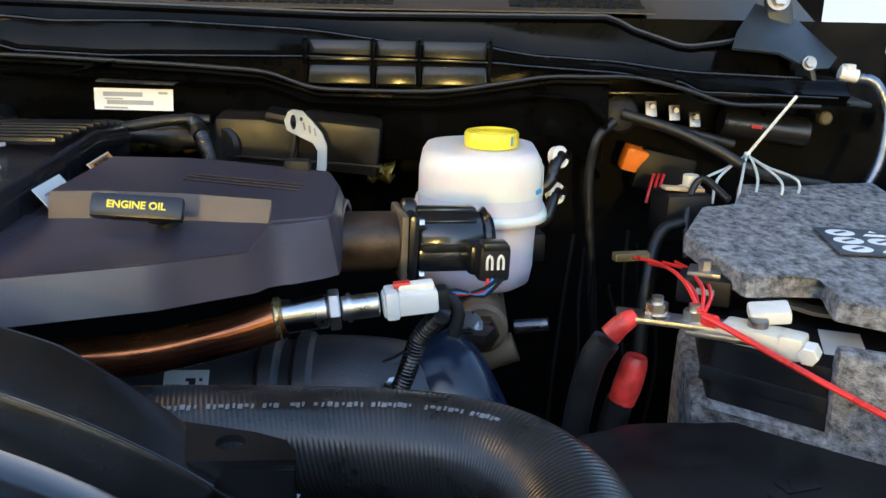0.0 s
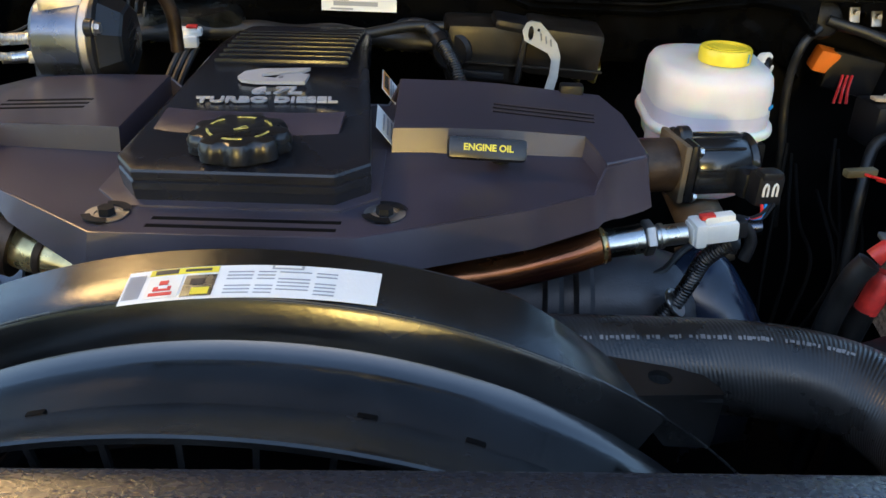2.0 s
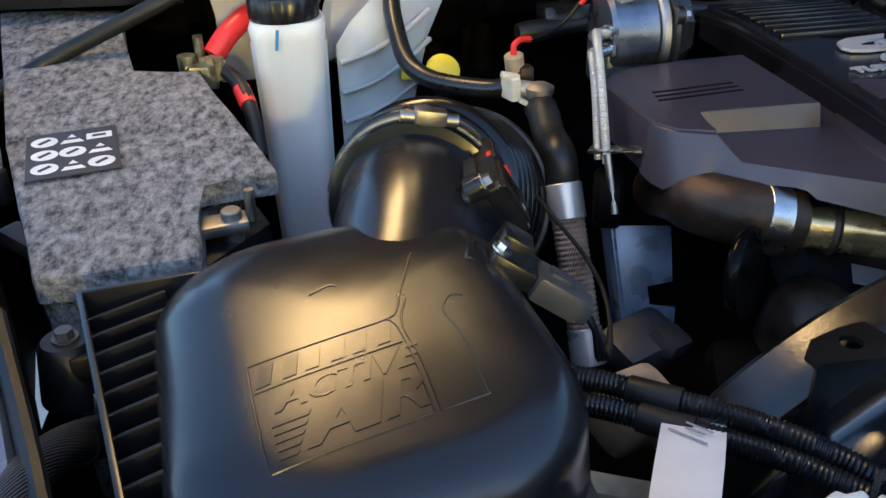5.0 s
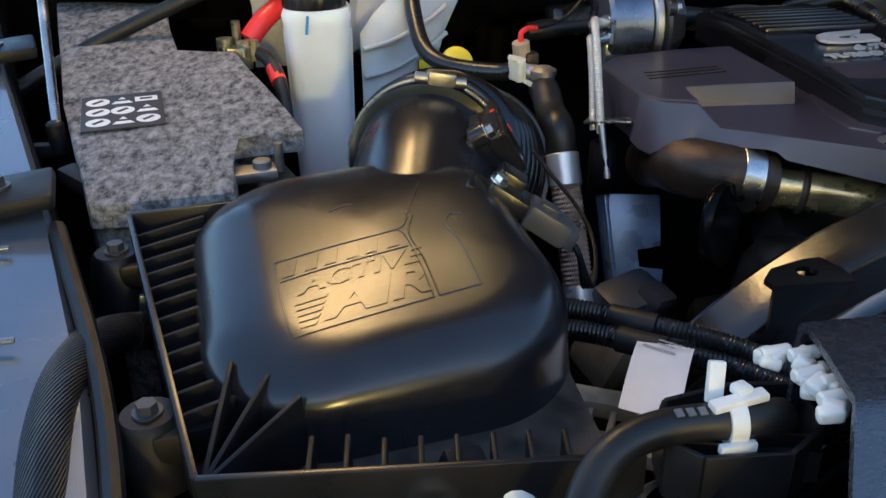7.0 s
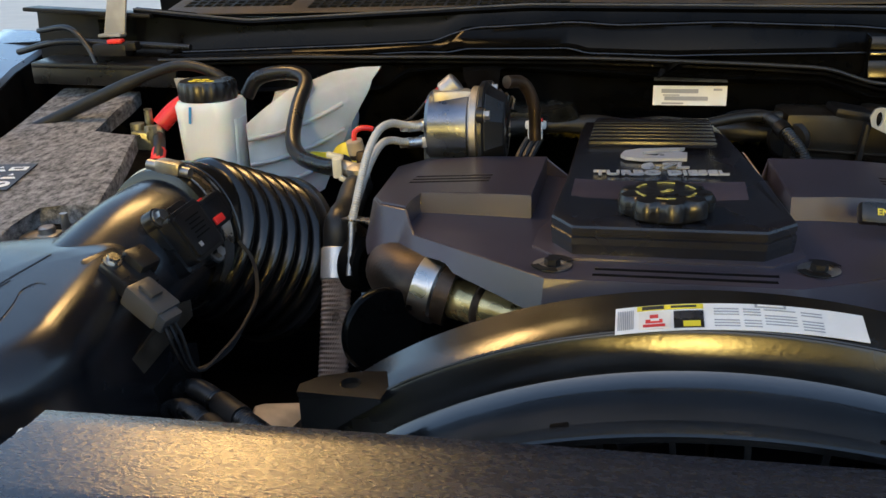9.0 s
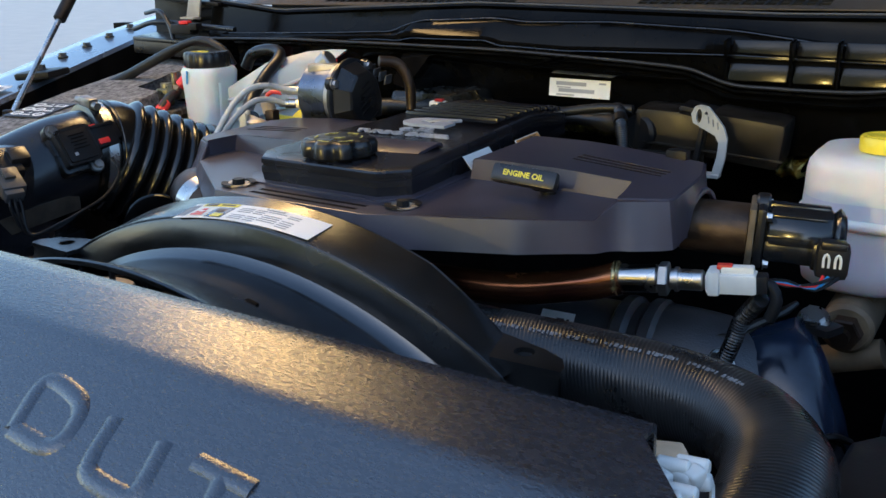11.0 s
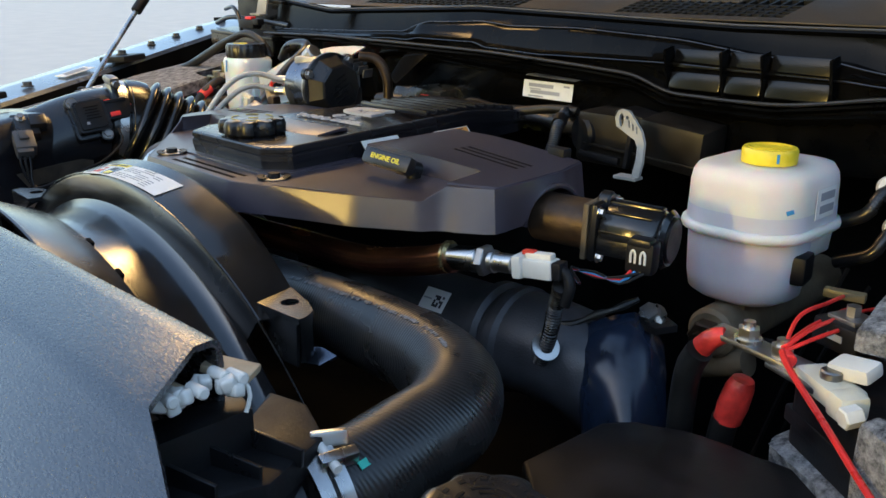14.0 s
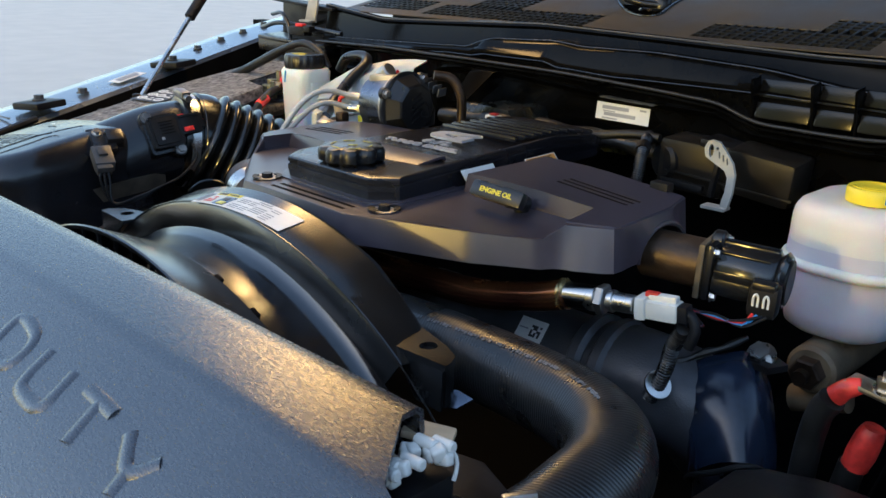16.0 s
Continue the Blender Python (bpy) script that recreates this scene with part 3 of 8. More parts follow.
# beads along the folds shape the bright edge highlights
part("fold_edge", tube([(x, 0.995, along(CREST, x) + 0.0006) for x in [-1.03 + 0.03 * k for k in range(49)]], 0.0013, n=6), EDGEM, cowl)
part("fold_edge", tube([r[3] for r in crown[::2]], 0.0012, n=6), EDGEM, cowl)
part("front_lip", tube([r[4] for r in lip], 0.0016, n=8), GREYP, cowl, "grey rubber lip along the screen")

screen = thing("cowl_screen", (XC, 1.15, 1.51), "grey-black plastic cowl screen with open grilles", "cowl screen")
SL = 0.22
# the grilles step back in blocks
GRILLES = [(-0.870, -0.498, 1.070, 1.140), (-0.808, -0.684, 1.140, 1.210), (-1.07, -0.8995, 1.084, 1.154), (-0.304, -0.056, 1.070, 1.140), (-0.149, -0.056, 1.140, 1.196), (0.083, 0.245, 1.070, 1.140)]


def screen_z(y):
    return 1.486 + SL * (y - 1.05)


def plate(x0, x1, y0, y1):
    return box(((x0 + x1) / 2, (y0 + y1) / 2, screen_z((y0 + y1) / 2) - 0.003), (x1 - x0, (y1 - y0) / math.cos(math.atan(SL)), 0.006), (math.degrees(math.atan(SL)), 0, 0))


# the rear edge draws forward round the wiper pivot; stepped openings take the grilles
openings = [[(-0.870, 1.070), (-0.498, 1.070), (-0.498, 1.140), (-0.684, 1.140), (-0.684, 1.210), (-0.808, 1.210), (-0.808, 1.140), (-0.870, 1.140)], [(-0.304, 1.070), (-0.056, 1.070), (-0.056, 1.196), (-0.149, 1.196), (-0.149, 1.140), (-0.304, 1.140)]]
openings += [[(a, c), (b, c), (b, d), (a, d)] for a, b, c, d in (GRILLES[2], (0.083, 0.245, 1.070, 1.140))]
outline = [(-1.09, 1.053), (0.2535, 1.053), (0.2535, 1.31), (-0.437, 1.31), (-0.432, 1.23), (-0.416, 1.165), (-0.425, 1.149), (-0.445, 1.149), (-0.48, 1.168), (-0.527, 1.21), (-0.575, 1.27), (-0.62, 1.315), (-1.09, 1.33)]
bm = slotted(dense(outline, 0.04), openings, -0.0016, 0.0)
for v in bm.verts:
    v.co.z += screen_z(v.co.y)
part("skin", bm, SCREENM, screen)
part("edge_roll", tube([(x, y, screen_z(y) + 0.001) for x, y in outline[3:12]], 0.0022, n=8), EDGEM, screen)
for x0, x1, y0, y1 in GRILLES:
    for i in range(1, round((x1 - x0) / 0.0155)):
        x = x0 + i * 0.0155
        part("grille_bar", plate(x - 0.0021, x + 0.0021, y0, y1), BARM, screen)
    for k in range(1, round((y1 - y0) / 0.014)):
        y = y0 + 0.014 * k
        part("grille_bar", plate(x0, x1, y - 0.0020, y + 0.0020), BARM, screen)
# unseen dark sheets added so that the grille openings stay black
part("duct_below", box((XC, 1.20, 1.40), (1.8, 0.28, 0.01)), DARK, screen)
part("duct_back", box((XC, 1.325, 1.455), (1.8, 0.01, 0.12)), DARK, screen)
structure("cowl_side", sheet([[(0.255, 1.06, 1.462), (0.33, 1.06, 1.452), (0.46, 1.06, 1.462)], [(0.255, 1.25, 1.53), (0.33, 1.25, 1.525), (0.47, 1.25, 1.52)], [(0.255, 1.55, 1.62), (0.33, 1.55, 1.61), (0.50, 1.55, 1.60)]], 0.004), SCREENM, "dark plastic side of the cowl")
wp = thing("wiper_pivot", (-0.47, 1.20, 1.50), "dark wiper pivot with a domed cap in the cowl screen", "wiper pivot")
part("cup", lathe((-0.456, 1.228, 1.504), [(0.0, 0.0), (0.030, 0.002), (0.036, 0.010), (0.034, 0.013), (0.026, 0.006), (0.0, 0.005)], 32), GLOSS, wp)
part("cap", lathe((-0.456, 1.228, 1.512), [(0.016, 0.0), (0.017, 0.010), (0.0145, 0.019), (0.009, 0.0245), (0.0, 0.026)], 28), SATIN, wp, smooth=60)
part("arm", tube([(-0.452, 1.218, 1.522), (-0.49, 1.20, 1.527), (-0.55, 1.20, 1.548), (-0.62, 1.22, 1.58)], 0.006, n=12), SATIN, wp)

# white label on the bulkhead
lab = thing("bulkhead_label", (-0.345, 0.980, 1.374), "white printed label on the gloss black bulkhead", "label")
LM = frame3((-0.341, 0.9775, 1.385), (1, 0.03, -0.01), (0, 0.1, 1))
part("paper", patch(LM, 0.088, 0.024, 0.0), PAPER, lab)
for ox, oy, w, h in ((-0.012, 0.0055, 0.044, 0.005), (-0.004, -0.0035, 0.052, 0.005), (0.033, 0.0075, 0.010, 0.0025), (-0.02, -0.0095, 0.026, 0.002), (-0.022, 0.0005, 0.02, 0.0016)):
    part("print_bar", patch(LM, w, h, 0.0005, (ox, oy)), GREYINK, lab)

# gold insulation and dark trunking low on the bulkhead
def crinkled(bm, amp):
    """Folds and creases of loose foil."""
    bmesh.ops.subdivide_edges(bm, edges=bm.edges[:], cuts=1, use_grid_fill=True)
    for v in bm.verts:
        v.co += Vector((math.sin(310 * v.co.x + 190 * v.co.z), math.sin(260 * v.co.x + 97 * v.co.z) + math.sin(131 * v.co.z - 420 * v.co.x), math.sin(350 * v.co.x))) * amp
    return bm


for x0, x1, z0, h in ((-0.62, -0.215, 1.318, 0.038), (-0.078, -0.030, 1.334, 0.020), (-0.082, -0.050, 1.290, 0.024)):
    solo("insulation_pad", crinkled(swept([(1.03, z0), (0.995, z0 + 0.15 * h), (0.988, z0 + 0.36 * h), (0.986, z0 + 0.58 * h), (0.990, z0 + 0.8 * h), (1.01, z0 + h)], x0, x1, n=60, wob=0.002), 0.0022), FOIL, "crinkled yellow foil insulation pad on the firewall", "insulation", "foil pads")
solo("wiring_harness", tube([(-0.66, 0.93, 1.345), (-0.5, 0.95, 1.352), (-0.35, 0.955, 1.35), (-0.22, 0.94, 1.345)], lambda s: 0.011 + 0.002 * math.sin(70 * s), n=12), RUBBER, "taped black wiring harness along the firewall", "cable")


# ---- engine cover ----
cover = thing("engine_cover", (-0.345, 0.58, 1.30), "charcoal plastic engine cover with raised pads and slots", "engine cover")
# the rim seen from above with its height: low along the deck, high where the two pads reach the edge
RIM = [(-0.457, 0.440, 1.349), (-0.283, 0.444, 1.349), (-0.165, 0.502, 1.3465), (-0.114, 0.540, 1.3435), (-0.110, 0.551, 1.349), (-0.104, 0.562, 1.3562), (-0.069, 0.589, 1.3552), (-0.0665, 0.596, 1.3552), (-0.0735, 0.690, 1.3555), (-0.087, 0.737, 1.3562), (-0.275, 0.736, 1.3655), (-0.284, 0.712, 1.350), (-0.462, 0.712, 1.350), (-0.487, 0.724, 1.3660), (-0.612, 0.717, 1.3630), (-0.635, 0.690, 1.3615), (-0.6265, 0.580, 1.3615), (-0.615, 0.561, 1.3618), (-0.588, 0.5465, 1.3625), (-0.581, 0.533, 1.353), (-0.576, 0.524, 1.348)]


def shrink(poly, k, c=(-0.35, 0.59)):
    return [(c[0] + (x - c[0]) * k, c[1] + (y - c[1]) * k) for x, y in poly]


def lofted(levels):
    """Plan rings stacked by height, closed on top."""
    bm = bmesh.new()
    V = [[bm.verts.new((x, y, z)) for x, y in poly] for poly, z in levels]
    n = len(V[0])
    for i in range(len(V) - 1):
        for k in range(n):
            bm.faces.new((V[i][k], V[i][(k + 1) % n], V[i + 1][(k + 1) % n], V[i + 1][k]))
    bm.faces.new(V[-1])
    return bm


def skirt_foot(x, y):
    """The skirt's lower edge: cut out over the steel elbow and arched over the valve throat."""
    if x < -0.44 and y < 0.575:
        return along([(-0.64, 1.318), (-0.612, 1.318), (-0.604, 1.332), (-0.538, 1.338), (-0.530, 1.331), (-0.45, 1.322)], x)
    if x > -0.085 and 0.628 < y < 0.714:
        return 1.310 + 0.036 * math.sqrt(max(0, 1 - ((y - 0.671) / 0.043) ** 2))
    return along([(-0.62, 1.322), (-0.45, 1.322), (-0.25, 1.321), (-0.07, 1.315)], x)


def slot(x0, x1, y, w=0.0054, lean=0.002):
    return [(x0, y - w / 2), (x1, y - w / 2 + lean), (x1, y + w / 2 + lean), (x0, y + w / 2)]


def deck_z(x):
    """The deck falls slightly to its valve end."""
    return 1.3485 - 0.055 * max(0, x + 0.20)


def tilt(x):
    """The pads fall away to both outer sides."""
    return -0.088 * max(0, x + 0.20) - 0.06 * max(0, -0.55 - x)


RD = dense(RIM, 0.008)
nrm = []
for k in range(len(RD)):
    d = Vector(RD[(k + 1) % len(RD)][:2]) - Vector(RD[k - 1][:2])
    nrm.append(Vector((d.y, -d.x)).normalized())
bm = bmesh.new()
rings = []
for h, out in ((0.0, 1.0), (0.45, 0.55), (0.93, 0.08), (0.985, 0.02), (1.0, -0.08), (0.97, -0.16), (0.60, -0.17)):
    row = []
    for (x, y, z), n in zip(RD, nrm):
        f = skirt_foot(x, y)
        o = (0.005 + 0.85 * max(0, z - 1.345) * max(0, -n.y)) * out if out > 0 else 0.012 * out
        row.append(bm.verts.new((x + n.x * o, y + n.y * o, f + (z - f) * h)))
    rings.append(row)
for a, b in zip(rings, rings[1:]):
    for k in range(len(RD)):
        j = (k + 1) % len(RD)
        bm.faces.new((a[k], a[j], b[j], b[k]))
body = part("skirt", bm, COVER, cover, smooth=32)
# two long slots before the spine
bm = slotted(dense(shrink([(x, y) for x, y, z in RIM], 0.992), 0.03), [slot(-0.424, -0.297, 0.4535, 0.0056), slot(-0.423, -0.295, 0.4650, 0.0056)], -0.0035, 0.0)
for v in bm.verts:
    v.co.z += deck_z(v.co.x)
part("deck_plate", bm, COVER, cover)
# near-flush dark strips paint the shade inside the deck slots
for y in (0.4535, 0.4650):
    part("slot_floor", prism(slot(-0.426, -0.293, y, 0.0056), 1.3405, 1.3480), DARK, cover, "near-flush dark strip painting the shade in a slot")
part("arch_lip", tube([(-0.068, 0.671 + 0.041 * math.cos(t), 1.312 + 0.033 * math.sin(t)) for t in np.linspace(0, math.pi, 15)], 0.003, n=8), COVER, cover)


def leaned(bm):
    for v in bm.verts:
        if v.co.z > 1.352:
            v.co.z += tilt(v.co.x)
    return bm


# each pad: foot and top edge in plan, a point amidst, and its slots; the wells are steep notches in their fronts
outR = [(-0.104, 0.563), (-0.0695, 0.590), (-0.0675, 0.597), (-0.0745, 0.690), (-0.088, 0.736), (-0.275, 0.7355)]
footR = [(-0.272, 0.5955), (-0.240, 0.598), (-0.233, 0.598), (-0.178, 0.603), (-0.166, 0.605), (-0.117, 0.6105), (-0.109, 0.572)]
topR = [(-0.271, 0.602), (-0.240, 0.605), (-0.232, 0.606), (-0.178, 0.611), (-0.166, 0.6125), (-0.114, 0.618), (-0.108, 0.590)]
outL = [(-0.588, 0.5475), (-0.614, 0.562), (-0.6255, 0.581), (-0.634, 0.690), (-0.611, 0.716), (-0.487, 0.7235)]
footL = [(-0.484, 0.576), (-0.501, 0.577), (-0.512, 0.578), (-0.584, 0.581), (-0.584, 0.555)]
topL = [(-0.485, 0.583), (-0.500, 0.584), (-0.512, 0.584), (-0.585, 0.588), (-0.588, 0.568)]
padR = (footR + outR, topR + outR, (-0.17, 0.66), [slot(-0.190, -0.102, 0.6540), slot(-0.190, -0.101, 0.6640), slot(-0.189, -0.100, 0.6735)])
padL = (footL + outL, topL + outL, (-0.55, 0.645), [slot(-0.606, -0.530, 0.626), slot(-0.605, -0.530, 0.636), slot(-0.604, -0.530, 0.646)])
for low, high, mid, slots in (padR, padL):
    part("raised_pad", leaned(lofted([(low, 1.341), (high, 1.3664), (shrink(high, 0.993, mid), 1.3674), (shrink(high, 0.988, mid), 1.3674), (shrink(high, 0.986, mid), 1.3560)])), COVER, cover, smooth=20)
    # the pad slots get the same dark inlay in place of deep shade
    for sl4 in slots:
        part("slot_floor", leaned(prism([(x, y) for x, y in sl4], 1.3562, 1.3669)), DARK, cover, "near-flush dark strip painting the shade in a slot")
    part("pad_plate", leaned(slotted(dense(shrink(high, 0.9875, mid), 0.03), slots, 1.3638, 1.3675)), COVER, cover)
for x, y in ((-0.454, 0.467), (-0.267, 0.482)):
    w = part("washer", lathe((x, y, deck_z(x) + 0.0006), [(0.0145, 0.0), (0.0145, 0.0008), (0.0085, 0.0008), (0.0080, -0.002)], 24), DULL, cover, "bright bolt seat in a round recess")
    for a0 in (0.4, 3.5):
        part("clip_wing", lathe((x, y, deck_z(x) + 0.0016), [(0.0105, 0.0), (0.0105, 0.0012), (0.0165, 0.0012), (0.0165, 0.0)], 10, a0=a0, a1=a0 + 1.5), BLACK, w)
    bolt(w, (x, y, deck_z(x) - 0.001), r=0.0062, mat=BLACK)
# centre spine: upright sides in two steps, over a low plinth
spine_poly = [(-0.460, 0.512), (-0.442, 0.487), (-0.302, 0.489), (-0.279, 0.512), (-0.290, 0.62), (-0.312, 0.80), (-0.318, 0.895), (-0.338, 0.93), (-0.442, 0.925), (-0.462, 0.885), (-0.460, 0.80), (-0.458, 0.62)]


def spine_z(y, z0):
    return z0 + 0.006 + 0.004 * min(1, max(0, (y - 0.5) / 0.2)) - 0.02 * max(0, (y - 0.8) / 0.13) ** 2


def spine_loft(levels):
    bm = lofted([(shrink(spine_poly, k, (-0.37, 0.68)), z) for k, z in levels])
    for v in bm.verts:
        if v.co.z > 1.352:
            v.co.z = spine_z(v.co.y, v.co.z)
    return bm


part("centre_spine", spine_loft([(0.990, 1.340), (0.990, 1.3505), (0.998, 1.3521), (1.0, 1.3528), (1.0, 1.3580), (0.991, 1.3590), (0.991, 1.3606), (0.9985, 1.3614), (0.9985, 1.3655), (0.992, 1.3672), (0.972, 1.3682), (0.93, 1.3684)]), SPINEM, cover, smooth=25)
part("spine_plinth", prism([(-0.474, 0.545), (-0.474, 0.505), (-0.450, 0.480), (-0.297, 0.482), (-0.272, 0.508), (-0.276, 0.60), (-0.46, 0.60)], 1.344, 1.3503, 0.001), COVER, cover, smooth=25)
part("spine_inset", sheet([[(-0.449 + 0.140 * k / 8, 0.552 + 0.004 * k / 8 + dy + 0.006 * abs(k / 4 - 1) ** 3, z) for k in range(9)] for dy, z in ((0.0, 1.3742), (0.004, 1.3764), (0.022, 1.3785), (0.036, 1.3800), (0.041, 1.3795), (0.044, 1.3760))], 0.003), COVER, cover)
for k in range(11):
    y = 0.735 + 0.0165 * k
    part("spine_rib", box((-0.385, y, spine_z(y, 1.3682) + 0.0015), (0.125, 0.0084, 0.0075), (0, 0, 2), 0.0034), SPINEM, cover)
# badge and words
BM = frame3((-0.383, 0.688, spine_z(0.688, 1.3690)), (1, 0.11, 0), (0, 1, 0.04))
c_shape = [(-0.031, -0.004), (-0.026, 0.010), (-0.012, 0.017), (0.031, 0.019), (0.024, 0.010), (0.004, 0.008), (-0.010, 0.004), (-0.010, -0.005), (0.002, -0.008), (0.006, 0.000), (0.020, 0.004), (0.031, 0.002), (0.028, -0.018), (-0.014, -0.017), (-0.027, -0.012)]
part("badge", prism(c_shape, 0.0, 0.003, 0.0, m=BM), BADGE, cover, "raised satin silver badge")
part("lettering", lettering("6.7L", 0.020, 0.0009, frame3((-0.374, 0.652, spine_z(0.652, 1.3698)), (1, 0.10, 0), (0, 1, 0.05)) @ Matrix.Diagonal((1.25, 1, 1, 1)), 0.0005, 0.15), BADGE, cover, "silver lettering")
part("lettering", lettering("TURBO DIESEL", 0.0145, 0.0009, frame3((-0.377, 0.629, spine_z(0.629, 1.3698)), (1, 0.09, 0), (0, 1, 0.05)) @ Matrix.Diagonal((1.22, 1, 1, 1)), 0.0004), BADGE, cover, "silver lettering")
# labels on the spine's flank
sl = part("label", patch(frame3((-0.2815, 0.632, 1.3545), (-0.07, 1, 0), (-0.62, -0.05, 0.78)), 0.055, 0.027, 0.004), PAPER, cover, "white paper label on the spine's flank")
for k in range(3):
    part("print_line", patch(frame3((-0.2815, 0.632, 1.3545), (-0.07, 1, 0), (-0.62, -0.05, 0.78)), 0.038, 0.0016, 0.0046, (0.0, 0.005 - 0.005 * k)), GREYINK, sl)
wl2 = part("label", patch(frame3((-0.288, 0.745, 1.3535), (-0.08, 1, 0), (-0.62, -0.05, 0.78)), 0.060, 0.022, 0.003), PAPER, cover, "white and orange warning label")
WM = frame3((-0.288, 0.745, 1.3535), (-0.08, 1, 0), (-0.62, -0.05, 0.78))
part("print_field", patch(WM, 0.056, 0.009, 0.0036, (0, 0.0055)), ORINK, wl2)
part("lettering", lettering("WARNING", 0.0085, 0.0003, WM @ pose(0, 0.0055, 0.0040), 0.0001), INK, wl2, "dark printed word")
for k in range(3):
    part("print_line", patch(WM, 0.046 - 0.006 * k, 0.0012, 0.0036, (-0.003 * k, -0.0015 - 0.003 * k)), GREYINK, wl2)

# oil filler cap
CAPINK = material("dim_yellow_print", (0.42, 0.37, 0.10), 0.5, var=0.4, scale=200)
cap = thing("oil_filler_cap", (-0.371, 0.524, 1.366), "fluted black oil filler cap with yellow print", "filler cap")
CAPC = Vector((-0.374, 0.525, 1.3735))
part("grip", lathe(CAPC, [(0.024, 0.0), (0.030, 0.001), (0.0365, 0.004, 1), (0.037, 0.013, 1), (0.0345, 0.0175, 1), (0.029, 0.0185, 0.3), (0.0, 0.0175)], 90, flute=0.0055, lobes=9), SATIN, cap, smooth=50)
for k in range(6):
    a = math.tau * k / 6 + 0.2
    part("print_arc", lathe(CAPC + Vector((0, 0, 0.0184)), [(0.0215, 0), (0.0215, 0.0006), (0.0232, 0.0006), (0.0232, 0)], 6, a0=a, a1=a + 0.62), CAPINK, cap, "yellow printed arc")
part("print_mark", box(CAPC + Vector((0.001, 0.0, 0.0183)), (0.010, 0.003, 0.0006), (0, 0, 35)), CAPINK, cap)
part("print_mark", box(CAPC + Vector((0.003, 0.003, 0.0183)), (0.004, 0.004, 0.0006), (0, 0, 35)), CAPINK, cap)

# dipstick
dip_t = thing("oil_dipstick", (-0.19, 0.57, 1.356), "black dipstick handle lettered in yellow on the engine cover", "dipstick")
EM = frame3((-0.196, 0.570, 1.3645), (1, 0.13, -0.08), (0, 0.50, 0.86))
part("handle", _moved(box((0, 0, 0), (0.062, 0.0175, 0.012), bev=0.004), EM), SATIN, dip_t)
part("stem", rod((-0.184, 0.600, 1.352), (-0.187, 0.574, 1.361), 0.0085, bev=0.002), SATIN, dip_t)
part("tube", rod((-0.184, 0.592, 1.325), (-0.184, 0.592, 1.354), 0.0075, n=18), BLACK, dip_t)
part("lettering", lettering("ENGINE OIL", 0.0072, 0.0003, EM @ pose(0, 0, 0.0064), 0.0002), YPRINT, dip_t, "yellow printed words")

# ---- crossover pipe under the cover's front edge ----
pipe = thing("crossover_pipe", (-0.3, 0.53, 1.26), "heat-tinted metal pipe under the engine cover", "pipe")
part("pipe_run", tube([(-0.540, 0.503, 1.303), (-0.50, 0.490, 1.299), (-0.455, 0.478, 1.294), (-0.41, 0.482, 1.286), (-0.36, 0.502, 1.274), (-0.30, 0.525, 1.267), (-0.20, 0.546, 1.266), (-0.135, 0.557, 1.278), (-0.098, 0.5645, 1.289)], 0.0148, n=24), COPPER, pipe)
part("straw_section", tube([(-0.537, 0.502, 1.3025), (-0.50, 0.490, 1.299), (-0.455, 0.478, 1.294), (-0.41, 0.482, 1.286), (-0.37, 0.495, 1.278)], 0.0168, n=24), BRONZE, pipe, "straw-tinted section")
part("weld_bead", lathe((-0.512, 0.494, 1.300), [(0.0186, -0.003), (0.0208, 0), (0.0186, 0.003)], 24, (0.9, -0.3, -0.1)), BROWN, pipe)
part("elbow", tube([(-0.540, 0.505, 1.303), (-0.570, 0.508, 1.311), (-0.597, 0.538, 1.310), (-0.598, 0.58, 1.30), (-0.598, 0.62, 1.285)], 0.026, n=24), BROWN, pipe, "brown heat-stained elbow")
part("band_clamp", rod((-0.568, 0.5075, 1.310), (-0.548, 0.504, 1.3055), 0.0275, n=32, bev=0.002), STEEL, pipe, "bright steel band clamp")
part("collar", rod((-0.100, 0.5640, 1.2888), (-0.067, 0.5712, 1.2922), 0.0122, n=28, bev=0.002), STEEL, pipe, "polished steel collar")
part("ring", lathe((-0.102, 0.5636, 1.2885), [(0.0135, -0.003), (0.0155, -0.0015), (0.0150, 0), (0.0155, 0.0015), (0.0125, 0.004)], 28, (0.97, 0.2, 0.1)), BRONZE, pipe)
D = Vector((0.037, 0.0065, 0.0030)).normalized()
P0 = Vector((-0.067, 0.5715, 1.2922))
sensor = thing("exhaust_sensor", P0, "steel threaded sensor with a white plug", "sensor")
part("hex_nut", rod(P0, P0 + D * 0.008, 0.0148, n=6, bev=0.001), DULL, sensor, smooth=25)
part("sensor_body", join(rod(P0 + D * 0.009, P0 + D * 0.036, 0.0088, n=24, bev=0.001), rod(P0 + D * 0.013, P0 + D * 0.016, 0.0105, n=24)), STEEL, sensor)
plug = part("plug", join(box(P0 + D * 0.058, (0.040, 0.019, 0.017), (0, -5, 10), 0.003), box(P0 + D * 0.045 + Vector((0, -0.002, 0.001)), (0.010, 0.022, 0.021), (0, -5, 10), 0.003), box(P0 + D * 0.062 + Vector((0, 0, 0.011)), (0.026, 0.010, 0.006), (0, -5, 10), 0.002)), OFFW, sensor, "white plastic plug")
part("end_block", box(P0 + D * 0.080, (0.012, 0.015, 0.015), (0, -5, 10), 0.002), BLACK, plug, "dark plug end")
